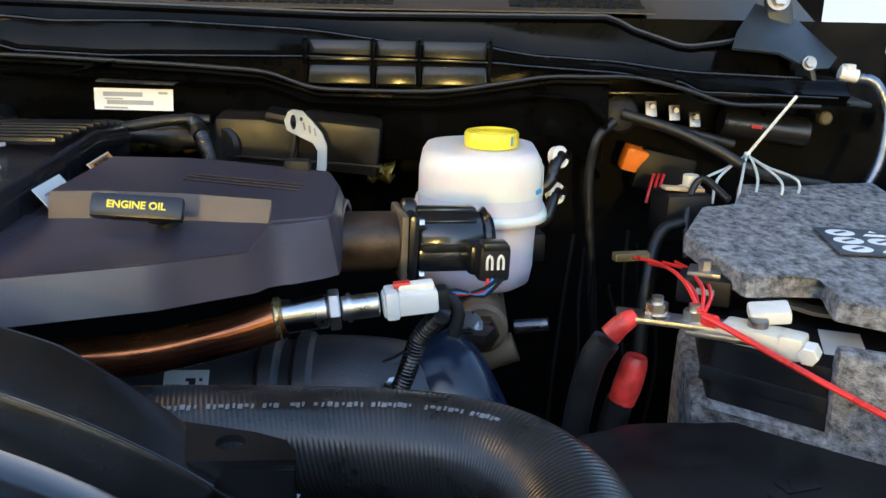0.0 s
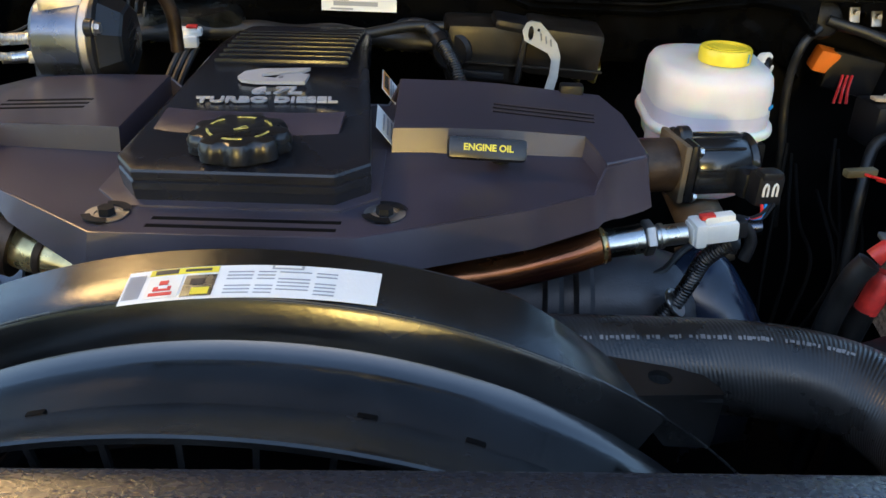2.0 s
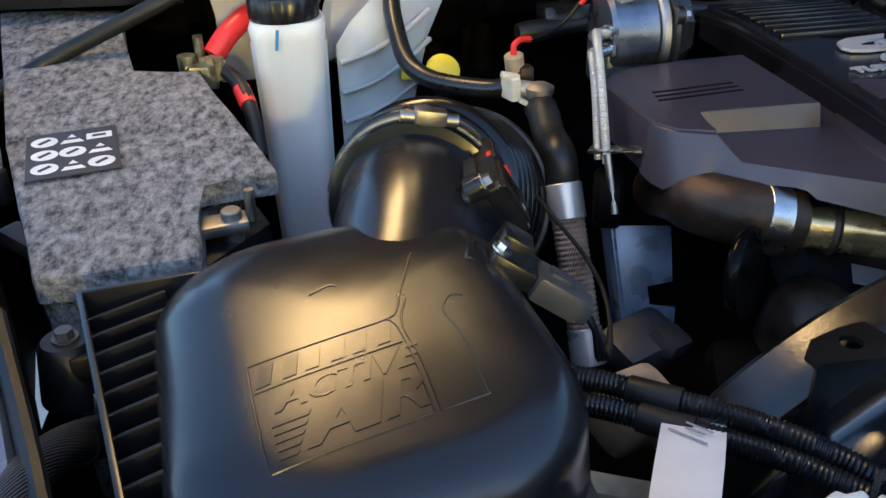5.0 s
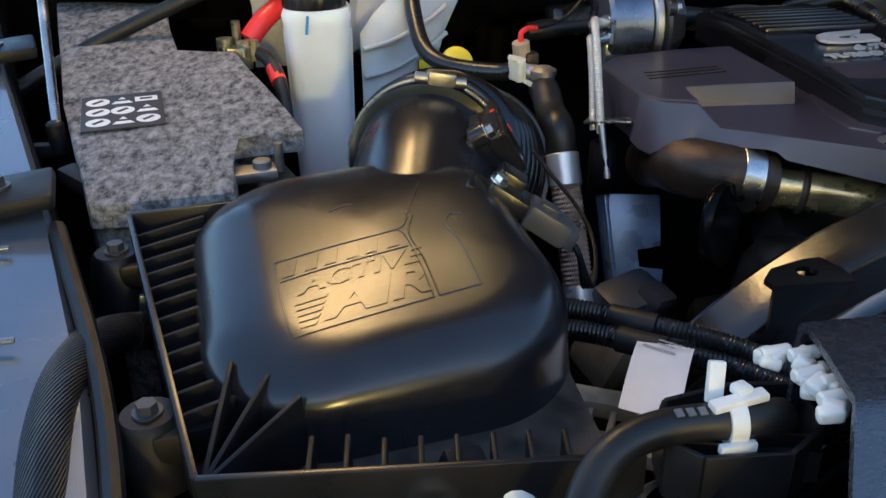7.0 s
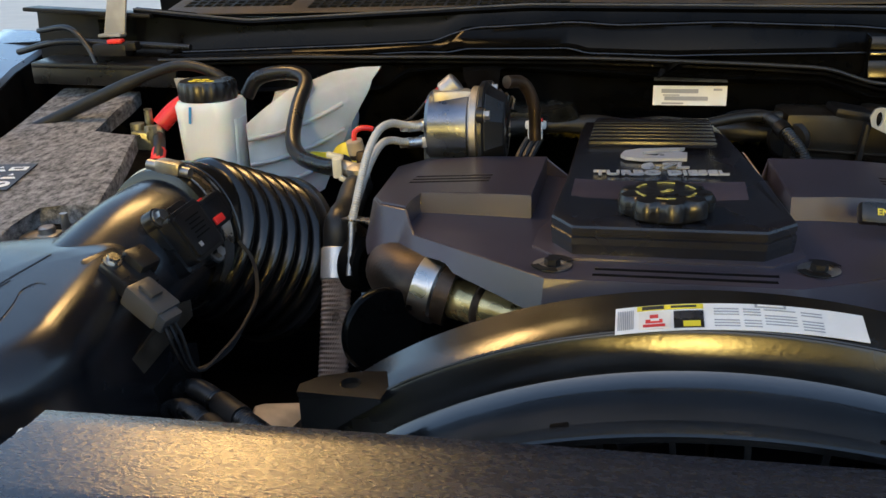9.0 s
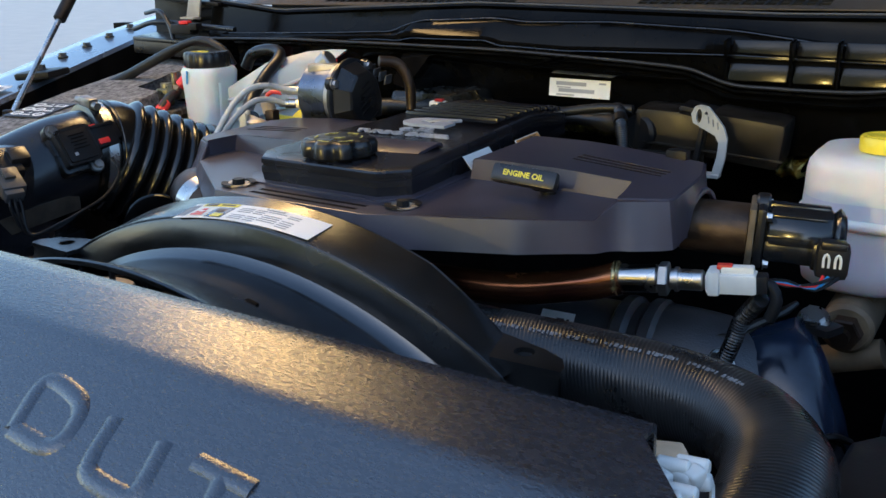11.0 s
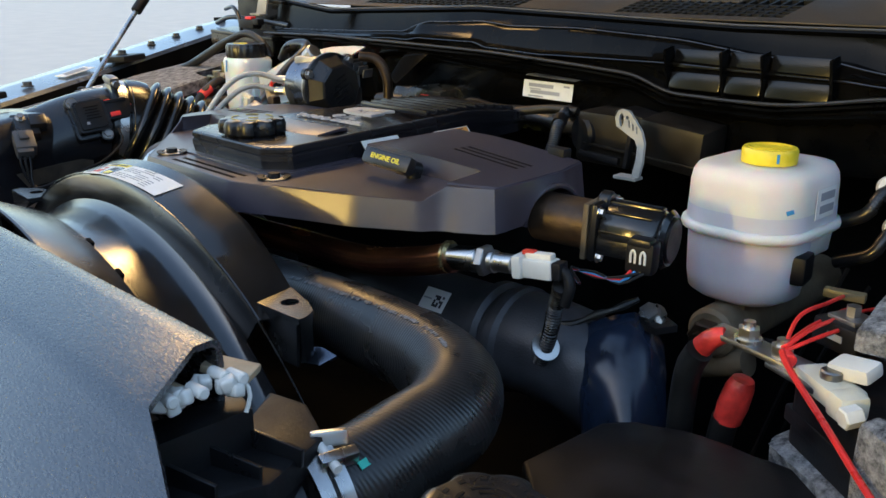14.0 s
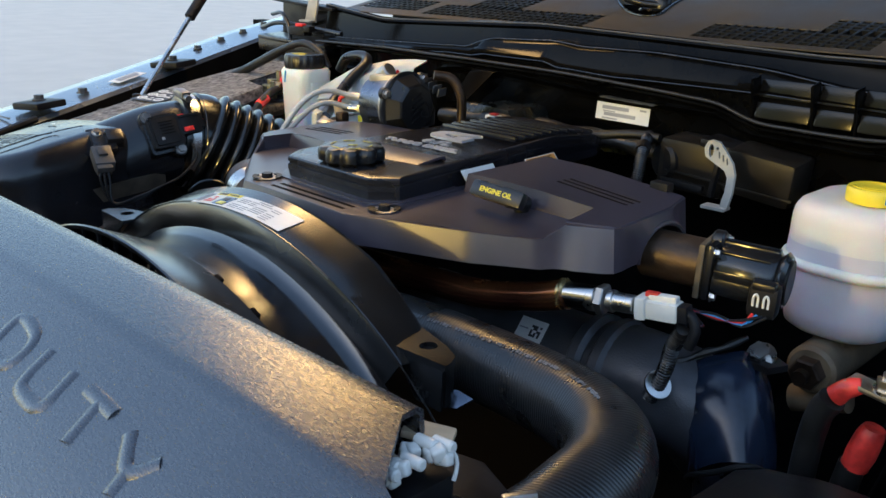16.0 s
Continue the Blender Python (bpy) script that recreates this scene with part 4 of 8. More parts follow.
part("lock_tab", box(P0 + D * 0.052 + Vector((0, -0.001, 0.0135)), (0.012, 0.007, 0.004), (0, -5, 10), 0.001), REDR, plug, "red lock tab")
part("lead", tube([P0 + D * 0.079, P0 + D * 0.088 + Vector((0, 0, -0.002)), P0 + D * 0.092 + Vector((0.002, -0.002, -0.014)), P0 + D * 0.09 + Vector((0, -0.003, -0.03))], 0.005, n=10), BLACK, sensor)
solo("sensor_loom", loom([(0.013, 0.588, 1.284), (0.006, 0.596, 1.274), (-0.005, 0.604, 1.256), (-0.012, 0.608, 1.232), (-0.020, 0.611, 1.210), (-0.030, 0.614, 1.190)], 0.0078), LOOMM, "black corrugated loom hanging from the sensor plug", "cable")
solo("loom_clip", lathe((-0.0205, 0.611, 1.209), [(0.0105, -0.002), (0.0135, -0.0015), (0.0140, 0.0), (0.0135, 0.0015), (0.0105, 0.002)], 28, (0.65, -0.3, 0.6)), STEEL, "bright wire ring round the corrugated loom", "clip")

# ---- exhaust recirculation valve ----
egr = thing("valve_motor", (0.0, 0.68, 1.28), "black valve motor bolted beside the engine cover", "valve")
A = Vector((-0.085, 0.668, 1.314))
E = Vector((0.115, 0.028, -0.004)).normalized()
part("throat", rod(A, A + E * 0.062, 0.0245, n=36, bev=0.003), BROWN, egr, "brown stained metal throat")
yaw = math.degrees(math.atan2(E.y, E.x))
part("gasket_plate", box(A + E * 0.0625, (0.006, 0.054, 0.054), (0, 2, yaw), 0.002), CASTTAN, egr, "tan stained joint plate")
fl2 = part("flange", join(box(A + E * 0.070, (0.009, 0.054, 0.056), (0, 2, yaw), 0.005), rod(A + E * 0.064 + Vector((0, 0.004, 0.024)), A + E * 0.076 + Vector((0, 0.004, 0.024)), 0.011, n=20, bev=0.002)), SATIN, egr)
for dy, dz in ((0.021, 0.022), (-0.021, 0.020), (-0.021, -0.023), (0.021, -0.023)):
    bolt(fl2, A + E * 0.0745 + Vector((-E.y * dy, E.x * dy, dz)), E, 0.0042, STEEL)
VALVEM = material("glossy_black_motor_shell", (0.010, 0.011, 0.013), 0.2, var=0.15, bump=0.03, rvar=0.03, spec=0.6)
part("motor_housing", join(rod(A + E * 0.074, A + E * 0.131, 0.0262, n=44, bev=0.004), box(A + E * 0.100 + Vector((0, 0.004, 0.0245)), (0.054, 0.014, 0.007), (0, 2, yaw), 0.003), box(A + E * 0.100 + Vector((0.004, -0.018, -0.010)), (0.052, 0.016, 0.020), (0, 2, yaw), 0.005)), VALVEM, egr, smooth=50)
for z in (0.0205, 0.004):
    part("rib", box(A + E * 0.102 + Vector((0.003, -0.0165 - 0.0085 * (z < 0.01), z)), (0.046, 0.003, 0.002), (0, 2, yaw), 0.0009), VALVEM, egr)
part("end_cap", rod(A + E * 0.130, A + E * 0.138, 0.0280, n=40, bev=0.004), VALVEM, egr)
F = Vector((E.y, -E.x, 0)).normalized()
SOCK = Vector((0.0515, 0.651, 1.306))
part("socket_neck", box(A + E * 0.124 + F * 0.026 + Vector((0, 0, -0.006)), (0.024, 0.034, 0.026), (0, 2, yaw), 0.006), VALVEM, egr)
sock = part("socket", box(SOCK, (0.026, 0.020, 0.030), (0, 2, yaw), 0.005), BLACK, egr)
part("socket_lid", box(SOCK + Vector((0, 0, 0.014)) + F * 0.003, (0.020, 0.015, 0.007), (0, 2, yaw), 0.002), SATIN, sock)
for i in range(2):
    part("pin", tube([SOCK + F * 0.0105 + E * (-0.005 + 0.009 * i + o) + Vector((0, 0, z)) for o, z in ((-0.002, -0.004), (-0.002, 0.004), (0.0, 0.0075), (0.002, 0.004), (0.002, -0.004))], 0.0011, n=7, step=0.002), OFFW, sock, "pale contact")
part("end_disc", rod(A + E * 0.1375, A + E * 0.1400, 0.0215, n=36, bev=0.002), BLACK, egr)
for k, (mt, dz) in enumerate(((RED, 0.0), (BLUEINK, 0.004), (BLACK, -0.004), (BLACK, 0.008))):
    solo("plug_wire", tube([SOCK + F * 0.010 + Vector((0, 0, -0.012)) + E * (0.004 * k - 0.006), SOCK + F * 0.020 + Vector((0, 0, -0.018 - dz * 0.5)) - E * 0.012, SOCK + F * 0.022 + Vector((0, 0, -0.019 + dz * 0.4)) - E * 0.034, SOCK + F * 0.026 + Vector((0, 0, -0.016 - dz * 0.3)) - E * 0.055, (0.024, 0.60, 1.286)], 0.0015, n=8), mt, "thin wire between the valve plug and the loom", "wire", "valve wires")

# ---- grey intake casting and heat shield below the pipe ----
cast = thing("intake_pipe", (-0.1, 0.66, 1.13), "grey painted cast intake pipe below the tinted pipe", "pipe")
part("casting", tube([(-0.38, 0.655, 1.170), (-0.24, 0.662, 1.173), (-0.13, 0.664, 1.176), (-0.055, 0.668, 1.176), (-0.015, 0.678, 1.164), (0.002, 0.70, 1.13)], lambda d: 0.047 + 0.006 * min(1, max(0, (d - 0.25) / 0.04)), n=32), GREYCAST, cast)
for x, r in ((-0.128, 0.0545), (-0.100, 0.0565)):
    part("collar", lathe((x, 0.6645, 1.176), [(r - 0.005, -0.010), (r, -0.006), (r + 0.0005, 0.004), (r - 0.004, 0.009)], 36, (1, 0.03, 0.0)), GREYCAST, cast)
QM = frame3((-0.191, 0.6275, 1.2035), (1, 0.03, 0.02), (0, 0.66, 0.75))
tag = part("label", patch(QM, 0.036, 0.025, 0.0016), PAPER, cast, "small white label with a printed square")
part("print_square", join(*[patch(QM, 0.0026, 0.0026, 0.0021, (0.001 + 0.0027 * (k % 5), -0.0065 + 0.0027 * (k // 5))) for k in (0, 1, 2, 4, 5, 7, 9, 10, 13, 14, 16, 17, 20, 21, 22, 24)]), INK, tag)
part("print_bar", patch(QM, 0.012, 0.0015, 0.0021, (-0.010, 0.0)), GREYINK, tag)
shield = thing("heat_shield", (0.02, 0.66, 1.05), "bowed blue-black enamelled heat shield below the brake reservoir", "heat shield")
SHN = Vector((0.05, -0.62, 0.78))


def shield_row(left, right, bulge):
    l, r = Vector(left), Vector(right)
    mid = [l.lerp(r, u) + SHN * bulge * (1 - (2 * u - 1) ** 2) for u in (0, 0.1, 0.25, 0.5, 0.75, 0.9, 1)]
    return [l + Vector((-0.010, 0.018, -0.040)), l + Vector((-0.006, 0.006, -0.012))] + mid + [r + Vector((0.010, 0.010, -0.008)), r + Vector((0.018, 0.026, -0.036))]


part("shield_plate", sheet([shield_row((-0.034, 0.664, 1.206), (0.018, 0.698, 1.230), 0.004), shield_row((-0.028, 0.655, 1.209), (0.022, 0.690, 1.235), 0.006), shield_row((-0.010, 0.640, 1.190), (0.040, 0.668, 1.218), 0.011), shield_row((0.010, 0.628, 1.160), (0.058, 0.645, 1.190), 0.012), shield_row((0.022, 0.620, 1.132), (0.070, 0.626, 1.160), 0.010)], 0.002), ENAMEL, shield, smooth=70)
part("seam", tube([(0.008, 0.634, 1.112), (0.024, 0.612, 1.132), (0.048, 0.608, 1.148), (0.072, 0.622, 1.160), (0.086, 0.64, 1.150)], 0.003, n=8), RUBBER, shield)
part("lower_plate", sheet([shield_row((0.026, 0.622, 1.126), (0.068, 0.628, 1.152), 0.008), shield_row((0.030, 0.618, 1.095), (0.072, 0.622, 1.118), 0.008), shield_row((0.032, 0.63, 1.03), (0.074, 0.634, 1.04), 0.006)], 0.002), BLUED, shield, "bare blue-grey steel below the seam", smooth=70)
part("strap", tube([(-0.056, 0.640, 1.206), (-0.040, 0.644, 1.217), (-0.024, 0.652, 1.219), (-0.008, 0.668, 1.229), (0.006, 0.678, 1.236), (0.018, 0.700, 1.244)], lambda d: 0.0035 + 0.0008 * math.sin(d * 220), n=8), RUBBER, shield, "wavy black edge strip")
part("bolt_pad", prism([(0.016, 0.690), (0.050, 0.682), (0.060, 0.705), (0.030, 0.722)], 1.222, 1.229, 0.002), BLACK, shield)
bolt(shield, (0.034, 0.701, 1.230), (0, -0.6, 0.75), 0.0105, STEEL)

# ---- fan shroud ----
shroud = thing("fan_shroud", (-0.331, 0.32, 1.2), "black plastic fan shroud ring with a warning sticker", "fan shroud")
SC = Vector((-0.331, 0.0, 0.917))
A0, A1 = radians(24), radians(140)


def ring(prof, n=90, a0=A0, a1=A1):
    rows = []
    for k in range(n + 1):
        t = a0 + (a1 - a0) * k / n
        e = abs(t - math.pi / 2) / (A1 - math.pi / 2)
        fall = 0.05 * max(0, e - 0.55) ** 2
        rows.append([(SC.x + r * math.cos(t), y, SC.z + r * math.sin(t) - fall) for y, r in prof])
    return sheet(rows, 0.0025)


def band_ring(prof, a0, a1, n=90):
    """The outer band: its rear part dips towards the hose end."""
    rows = []
    for k in range(n + 1):
        t = a0 + (a1 - a0) * k / n
        fall = 0.05 * max(0, abs(t - math.pi / 2) / (A1 - math.pi / 2) - 0.55) ** 2
        dip = 0.0014 * max(0, 70 - math.degrees(t))
        rows.append([(SC.x + (r - dip * min(1, max(0, (y - 0.353) / 0.04))) * math.cos(t), y, SC.z + (r - dip * min(1, max(0, (y - 0.353) / 0.04))) * math.sin(t) - fall) for y, r in prof])
    return sheet(rows, 0.0025)


part("outer_band", band_ring([(0.402, 0.430), (0.400, 0.446), (0.394, 0.4485), (0.374, 0.4449), (0.3535, 0.4412), (0.3515, 0.4400), (0.3500, 0.4375), (0.3470, 0.4150)], radians(57), radians(139)), SHROUD, shroud, smooth=25)
part("throat", ring([(0.3471, 0.4155), (0.344, 0.4105), (0.339, 0.4075), (0.332, 0.4062), (0.322, 0.4060), (0.31, 0.4065), (0.296, 0.4085)]), THROATM, shroud, smooth=60)
part("front_cone", ring([(0.298, 0.408), (0.2955, 0.4092), (0.2950, 0.4118), (0.2915, 0.4124), (0.2910, 0.4148), (0.272, 0.4235), (0.252, 0.4322), (0.2435, 0.4352), (0.2430, 0.4366), (0.2395, 0.4378), (0.2380, 0.4368), (0.2378, 0.4335)]), SHROUD, shroud, smooth=25)
part("front_rim", ring([(0.2385, 0.409), (0.2385, 0.4115), (0.2450, 0.4115)]), SHROUD, shroud)
# a thin bead stands in for the highlight on the band's front bevel
part("fold_edge", tube([(SC.x + 0.4409 * math.cos(t), 0.3512, SC.z + 0.4409 * math.sin(t) - 0.05 * max(0, abs(t - math.pi / 2) / (A1 - math.pi / 2) - 0.55) ** 2) for t in np.linspace(A0, radians(139), 66)], 0.0008, n=6), EDGEM, shroud, "thin bead added for the front edge's highlight")
for k in range(17):
    t = radians(54 + 4.6 * k)
    part("rim_web", box((SC.x + 0.4225 * math.cos(t), 0.2395, SC.z + 0.4225 * math.sin(t)), (0.0245, 0.003, 0.0032), (0, -math.degrees(t), 0)), SHROUD, shroud)
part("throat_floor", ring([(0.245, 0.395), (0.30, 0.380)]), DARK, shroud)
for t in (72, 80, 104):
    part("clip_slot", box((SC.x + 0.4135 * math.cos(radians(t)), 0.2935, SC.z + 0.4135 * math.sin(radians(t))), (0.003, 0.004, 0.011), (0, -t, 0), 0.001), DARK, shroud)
# mounting tabs: a flat ear with a hole, folded down at the front
tabs = ((-0.577, 0.355, 1.3000, [(-0.609, 0.338), (-0.551, 0.337), (-0.549, 0.376), (-0.572, 0.373), (-0.600, 0.362), (-0.611, 0.348)], [(-0.608, 1.2955), (-0.553, 1.2955), (-0.580, 1.277), (-0.608, 1.253)], 0.338), (-0.0895, 0.3798, 1.2945, [(-0.1185, 0.4003), (-0.111, 0.3600), (-0.054, 0.3645), (-0.0552, 0.372), (-0.062, 0.383), (-0.079, 0.3905)], [(-0.112, 1.290), (-0.0545, 1.290), (-0.057, 1.255), (-0.085, 1.255)], 0.3625))
for x, y, z, plan, fold, fy in tabs:
    part("mounting_tab", holed(plan, [(x, y, 0.0075)], z - 0.004, z), SHROUD, shroud)
    part("tab_wall", prism([(a, -b) for a, b in fold], 0.0, 0.003, m=Matrix.Translation((0, fy, 0)) @ Matrix.Rotation(radians(-90), 4, "X")), SHROUD, shroud)
part("tab_wall", prism([(-0.0575, 0.366), (-0.0545, 0.366), (-0.0556, 0.372), (-0.0625, 0.3825), (-0.0655, 0.3815), (-0.0585, 0.372)], 1.258, 1.2902), SHROUD, shroud)
part("tab_clip", prism([(-0.014, -0.007), (0.002, -0.009), (0.015, 0.0), (0.002, 0.007), (-0.014, 0.007)], 0.0, 0.004, 0.001, m=frame3((-0.072, 0.394, 1.249), (0.75, 0.62, 0.0), (-0.45, 0.5, 0.6))), BLUED, shroud, "small bare steel clip")
# sticker that follows the band
ST = lambda t, y, d: (SC.x + (0.4416 + (y - 0.352) * 0.167 + d) * math.cos(t), y, SC.z + (0.4416 + (y - 0.352) * 0.167 + d) * math.sin(t))


def sticker(x0, x1, y0, y1, mat, name, parent, d=0.0, label="", n=14):
    t0, t1 = math.acos((x0 - SC.x) / 0.444), math.acos((x1 - SC.x) / 0.444)
    rows = []
    for k in range(n + 1):
        t = t0 + (t1 - t0) * k / n
        sk = 0.055 * (SC.x + 0.444 * math.cos(t) + 0.331)
        rows.append([ST(t, y + sk, d) for y in (y0, (y0 + y1) / 2, y1)])
    return part(name, sheet(rows, 0.0003), mat, parent, label)


stk = sticker(-0.404, -0.260, 0.3505, 0.3785, PAPER, "sticker", shroud, 0.0006, "white warning sticker with red, blue and yellow fields")
sticker(-0.391, -0.352, 0.3725, 0.3775, YPRINT, "print_field", stk, 0.0011)
sticker(-0.390, -0.371, 0.3525, 0.3705, OFFW, "print_field", stk, 0.0010)
sticker(-0.3695, -0.352, 0.3525, 0.3705, BLUED, "print_field", stk, 0.0010)
for a, b, c, d in ((-0.3875, -0.3745, 0.3545, 0.3570), (-0.386, -0.376, 0.3585, 0.3620), (-0.3835, -0.3785, 0.3635, 0.3670)):
    sticker(a, b, c, d, REDINK, "print_field", stk, 0.0014, n=4)
sticker(-0.383, -0.378, 0.3600, 0.3625, PAPER, "print_mark", stk, 0.0017, n=2)
sticker(-0.366, -0.358, 0.362, 0.367, INK, "print_mark", stk, 0.0014, n=3)
sticker(-0.364, -0.354, 0.3535, 0.359, YPRINT, "print_field", stk, 0.0014)
sticker(-0.388, -0.375, 0.3730, 0.3765, INK, "print_mark", stk, 0.0014, n=3)
sticker(-0.371, -0.356, 0.3738, 0.3758, INK, "print_mark", stk, 0.0014, n=3)
for k in range(9):
    sticker(-0.4025 + 0.0011 * k, -0.4019 + 0.0011 * k, 0.354, 0.374, GREYINK, "print_bar", stk, 0.0011, n=2)
for k in range(7):
    x = -0.346
    for w in (0.016, 0.011, 0.020, 0.013):
        if (k * 3 + round(w * 1000)) % 5:
            sticker(x, x + w * 0.9, 0.3538 + 0.0030 * k, 0.3545 + 0.0030 * k, GREYINK, "print_line", stk, 0.0011, n=3)
        x += w + 0.001
sticker(-0.322, -0.304, 0.3745, 0.3775, GREYINK, "print_oval", stk, 0.0012, n=6)
sticker(-0.3205, -0.3055, 0.3752, 0.3768, PAPER, "print_oval", stk, 0.0016, n=6)

# cooling fan hub and blades behind the shroud, mostly dark
fan = thing("cooling_fan", (-0.335, 0.39, 1.078), "dark plastic cooling fan inside the shroud", "fan")
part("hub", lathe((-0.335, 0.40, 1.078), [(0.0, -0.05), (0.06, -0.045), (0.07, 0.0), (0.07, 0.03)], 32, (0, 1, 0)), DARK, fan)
for k in range(9):
    t = math.tau * k / 9 + 0.2
    part("blade", box((-0.335 + 0.15 * math.cos(t), 0.395, 1.078 + 0.15 * math.sin(t)), (0.17, 0.03, 0.004), (0, -math.degrees(t), 0), 0.0012), BLACK, fan)

# ---- radiator top cover ----
rad = thing("radiator_cover", (-0.325, 0.15, 1.2), "grained black radiator cover with raised letters", "radiator cover")
X0, X1 = -0.675, 0.055


def rear_edge(u):
    return Vector((X0 + (X1 - X0) * u, 0.187 + 0.052 * u, 1.3665 - 0.0165 * u + 0.0012 * (1 - (2 * u - 1) ** 2)))


# the rear band lies nearly flat, the long front falls away from the crease
PROF = [(0.002, -0.075), (0.005, -0.016), (0.004, -0.003), (0.0, 0.0), (-0.012, -0.0005), (-0.056, -0.0026), (-0.064, -0.0044), (-0.070, -0.0078), (-0.076, -0.0112), (-0.11, -0.0280), (-0.15, -0.050), (-0.23, -0.100), (-0.236, -0.19)]
rows = []
for i in range(61):
    u = i / 60
    e = rear_edge(u)
    row = []
    for dy, dz in PROF:
        # both ends of the front spread outwards
        spread = max(0.0, -dy - 0.045) * 0.55 * max(0, 1 - u / 0.12) ** 2
        w = max(0, 1 - (1 - u) / 0.12)
        flare = along([(-0.30, 0.30), (-0.23, 0.27), (-0.15, 0.225), (-0.107, 0.175), (-0.08, 0.108), (-0.055, 0.035), (-0.042, 0.0), (0.01, 0.0)], dy)
        row.append((e.x - spread * 0.9 + flare * w, e.y + dy, e.z + dz - 0.10 * flare * w * w))
    rows.append(row)
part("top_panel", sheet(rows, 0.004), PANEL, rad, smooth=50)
for u in (0.0, 1.0):
    e = rear_edge(u)
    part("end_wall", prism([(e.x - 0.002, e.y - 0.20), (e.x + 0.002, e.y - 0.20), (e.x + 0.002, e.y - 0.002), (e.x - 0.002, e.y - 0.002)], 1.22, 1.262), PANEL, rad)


def on_panel(x, y):
    u = (x - X0) / (X1 - X0)
    e = rear_edge(u)
    d = y - e.y
    return Vector((x, y, e.z + along(sorted(PROF[3:12]), d) + 0.0012))


GLYPH = {
    "H": [[(0, 0), (0, 1)], [(1, 0), (1, 1)], [(0, 0.5), (1, 0.5)]],
    "E": [[(1, 0), (0.1, 0), (0, 0.1), (0, 0.9), (0.1, 1), (1, 1)], [(0, 0.5), (0.8, 0.5)]],
    "A": [[(0, 0), (0.5, 1), (1, 0)], [(0.22, 0.4), (0.78, 0.4)]],
    "V": [[(0, 1), (0.5, 0), (1, 1)]],
    "Y": [[(0, 1), (0.5, 0.5), (1, 1)], [(0.5, 0.5), (0.5, 0)]],
    "D": [[(0, 0), (0, 1), (0.7, 1), (0.95, 0.8), (1, 0.5), (0.95, 0.2), (0.7, 0), (0, 0)]],
    "U": [[(0, 1), (0, 0.25), (0.15, 0), (0.85, 0), (1, 0.25), (1, 1)]],
    "T": [[(0, 1), (1, 1)], [(0.5, 1), (0.5, 0)]],
}
for word, x0 in (("HEAVY", -0.600), ("DUTY", -0.238)):
    for i, ch in enumerate(word):
        strokes = []
        for pts in GLYPH[ch]:
            strokes.append(stroke([on_panel(x0 + 0.060 * i + 0.005 + 0.037 * px - 0.008 * py, 0.103 - 0.001 * i + (0.0 if word == "DUTY" else -0.033) + 0.002 + 0.026 * py) - Vector((0, 0, 0.0096)) for px, py in pts], 0.0092, 20))
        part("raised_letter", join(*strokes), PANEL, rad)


# ---- white ratchet clips and frame ends at both sides of the radiator cover ----
def clip_chain(spots, seed, label):
    """A row of lumpy nylon clips, each of moulded lobes and a peg."""
    t = thing("clip_chain", spots[0], label, "clip", "edge clips")
    rng = random.Random(seed)
    for c in map(Vector, spots):
        lobes = []
        for k in range(3):
            o = Vector((rng.uniform(-0.006, 0.006), rng.uniform(-0.006, 0.006), rng.uniform(-0.002, 0.003)))
            lobes.append(box(c + o, (rng.uniform(0.008, 0.012), rng.uniform(0.006, 0.009), rng.uniform(0.006, 0.009)), (rng.uniform(-20, 20), rng.uniform(-20, 20), rng.uniform(-40, 40)), 0.0024, 3))
        lobes.append(rod(c + Vector((-0.007, 0.003, 0.003)), c + Vector((0.008, 0.004, 0.004)), 0.0036, n=12, bev=0.001))
        part("clip_link", join(*lobes), OFFW, t)
    return t


clip_chain([(-0.687, 0.184, 1.347), (-0.676, 0.178, 1.349), (-0.682, 0.162, 1.349), (-0.673, 0.154, 1.350), (-0.680, 0.142, 1.350)], 3, "row of white nylon clips at the cover's end")
tail = clip_chain([(0.0745, 0.1965, 1.331), (0.0680, 0.2030, 1.330), (0.0755, 0.2130, 1.331), (0.0660, 0.2310, 1.331), (0.0725, 0.2380, 1.330)], 8, "row of white nylon clips at the hose end of the cover")
part("tail", tube([(0.0725, 0.2400, 1.332), (0.078, 0.2435, 1.331), (0.0815, 0.2440, 1.324), (0.083, 0.240, 1.316)], 0.0013, n=7), OFFW, tail, "thin bent nylon tail")
fe = thing("radiator_bracket", (-0.70, 0.20, 1.2), "ribbed black plastic bracket at the radiator's end", "bracket")
FE = [(-0.738, 0.190), (-0.745, 0.178), (-0.747, 0.160), (-0.735, 0.146), (-0.695, 0.144), (-0.672, 0.160), (-0.665, 0.195), (-0.700, 0.199)]
part("shelf", prism(FE, 1.292, 1.302, 0.002), BLACK, fe)
for k in range(len(FE)):
    p, q = Vector((*FE[k], 0)), Vector((*FE[(k + 1) % len(FE)], 0))
    part("rim", box(((p.x + q.x) / 2, (p.y + q.y) / 2, 1.312), ((q - p).length, 0.0032, 0.028), (0, 0, math.degrees(math.atan2(q.y - p.y, q.x - p.x))), 0.001), SATIN, fe)
for y in (0.158, 0.170, 0.182):
    part("rib", box((-0.705, y, 1.310), (0.060, 0.0028, 0.018), (0, 0, -14), 0.001), SATIN, fe)
part("tan_tab", box((-0.665, 0.168, 1.345), (0.014, 0.016, 0.005), (0, 0, 10), 0.001), TAN, fe)
fe2 = thing("radiator_bracket", (0.06, 0.23, 1.2), "black plastic bracket with tan tabs beside the hose", "bracket")
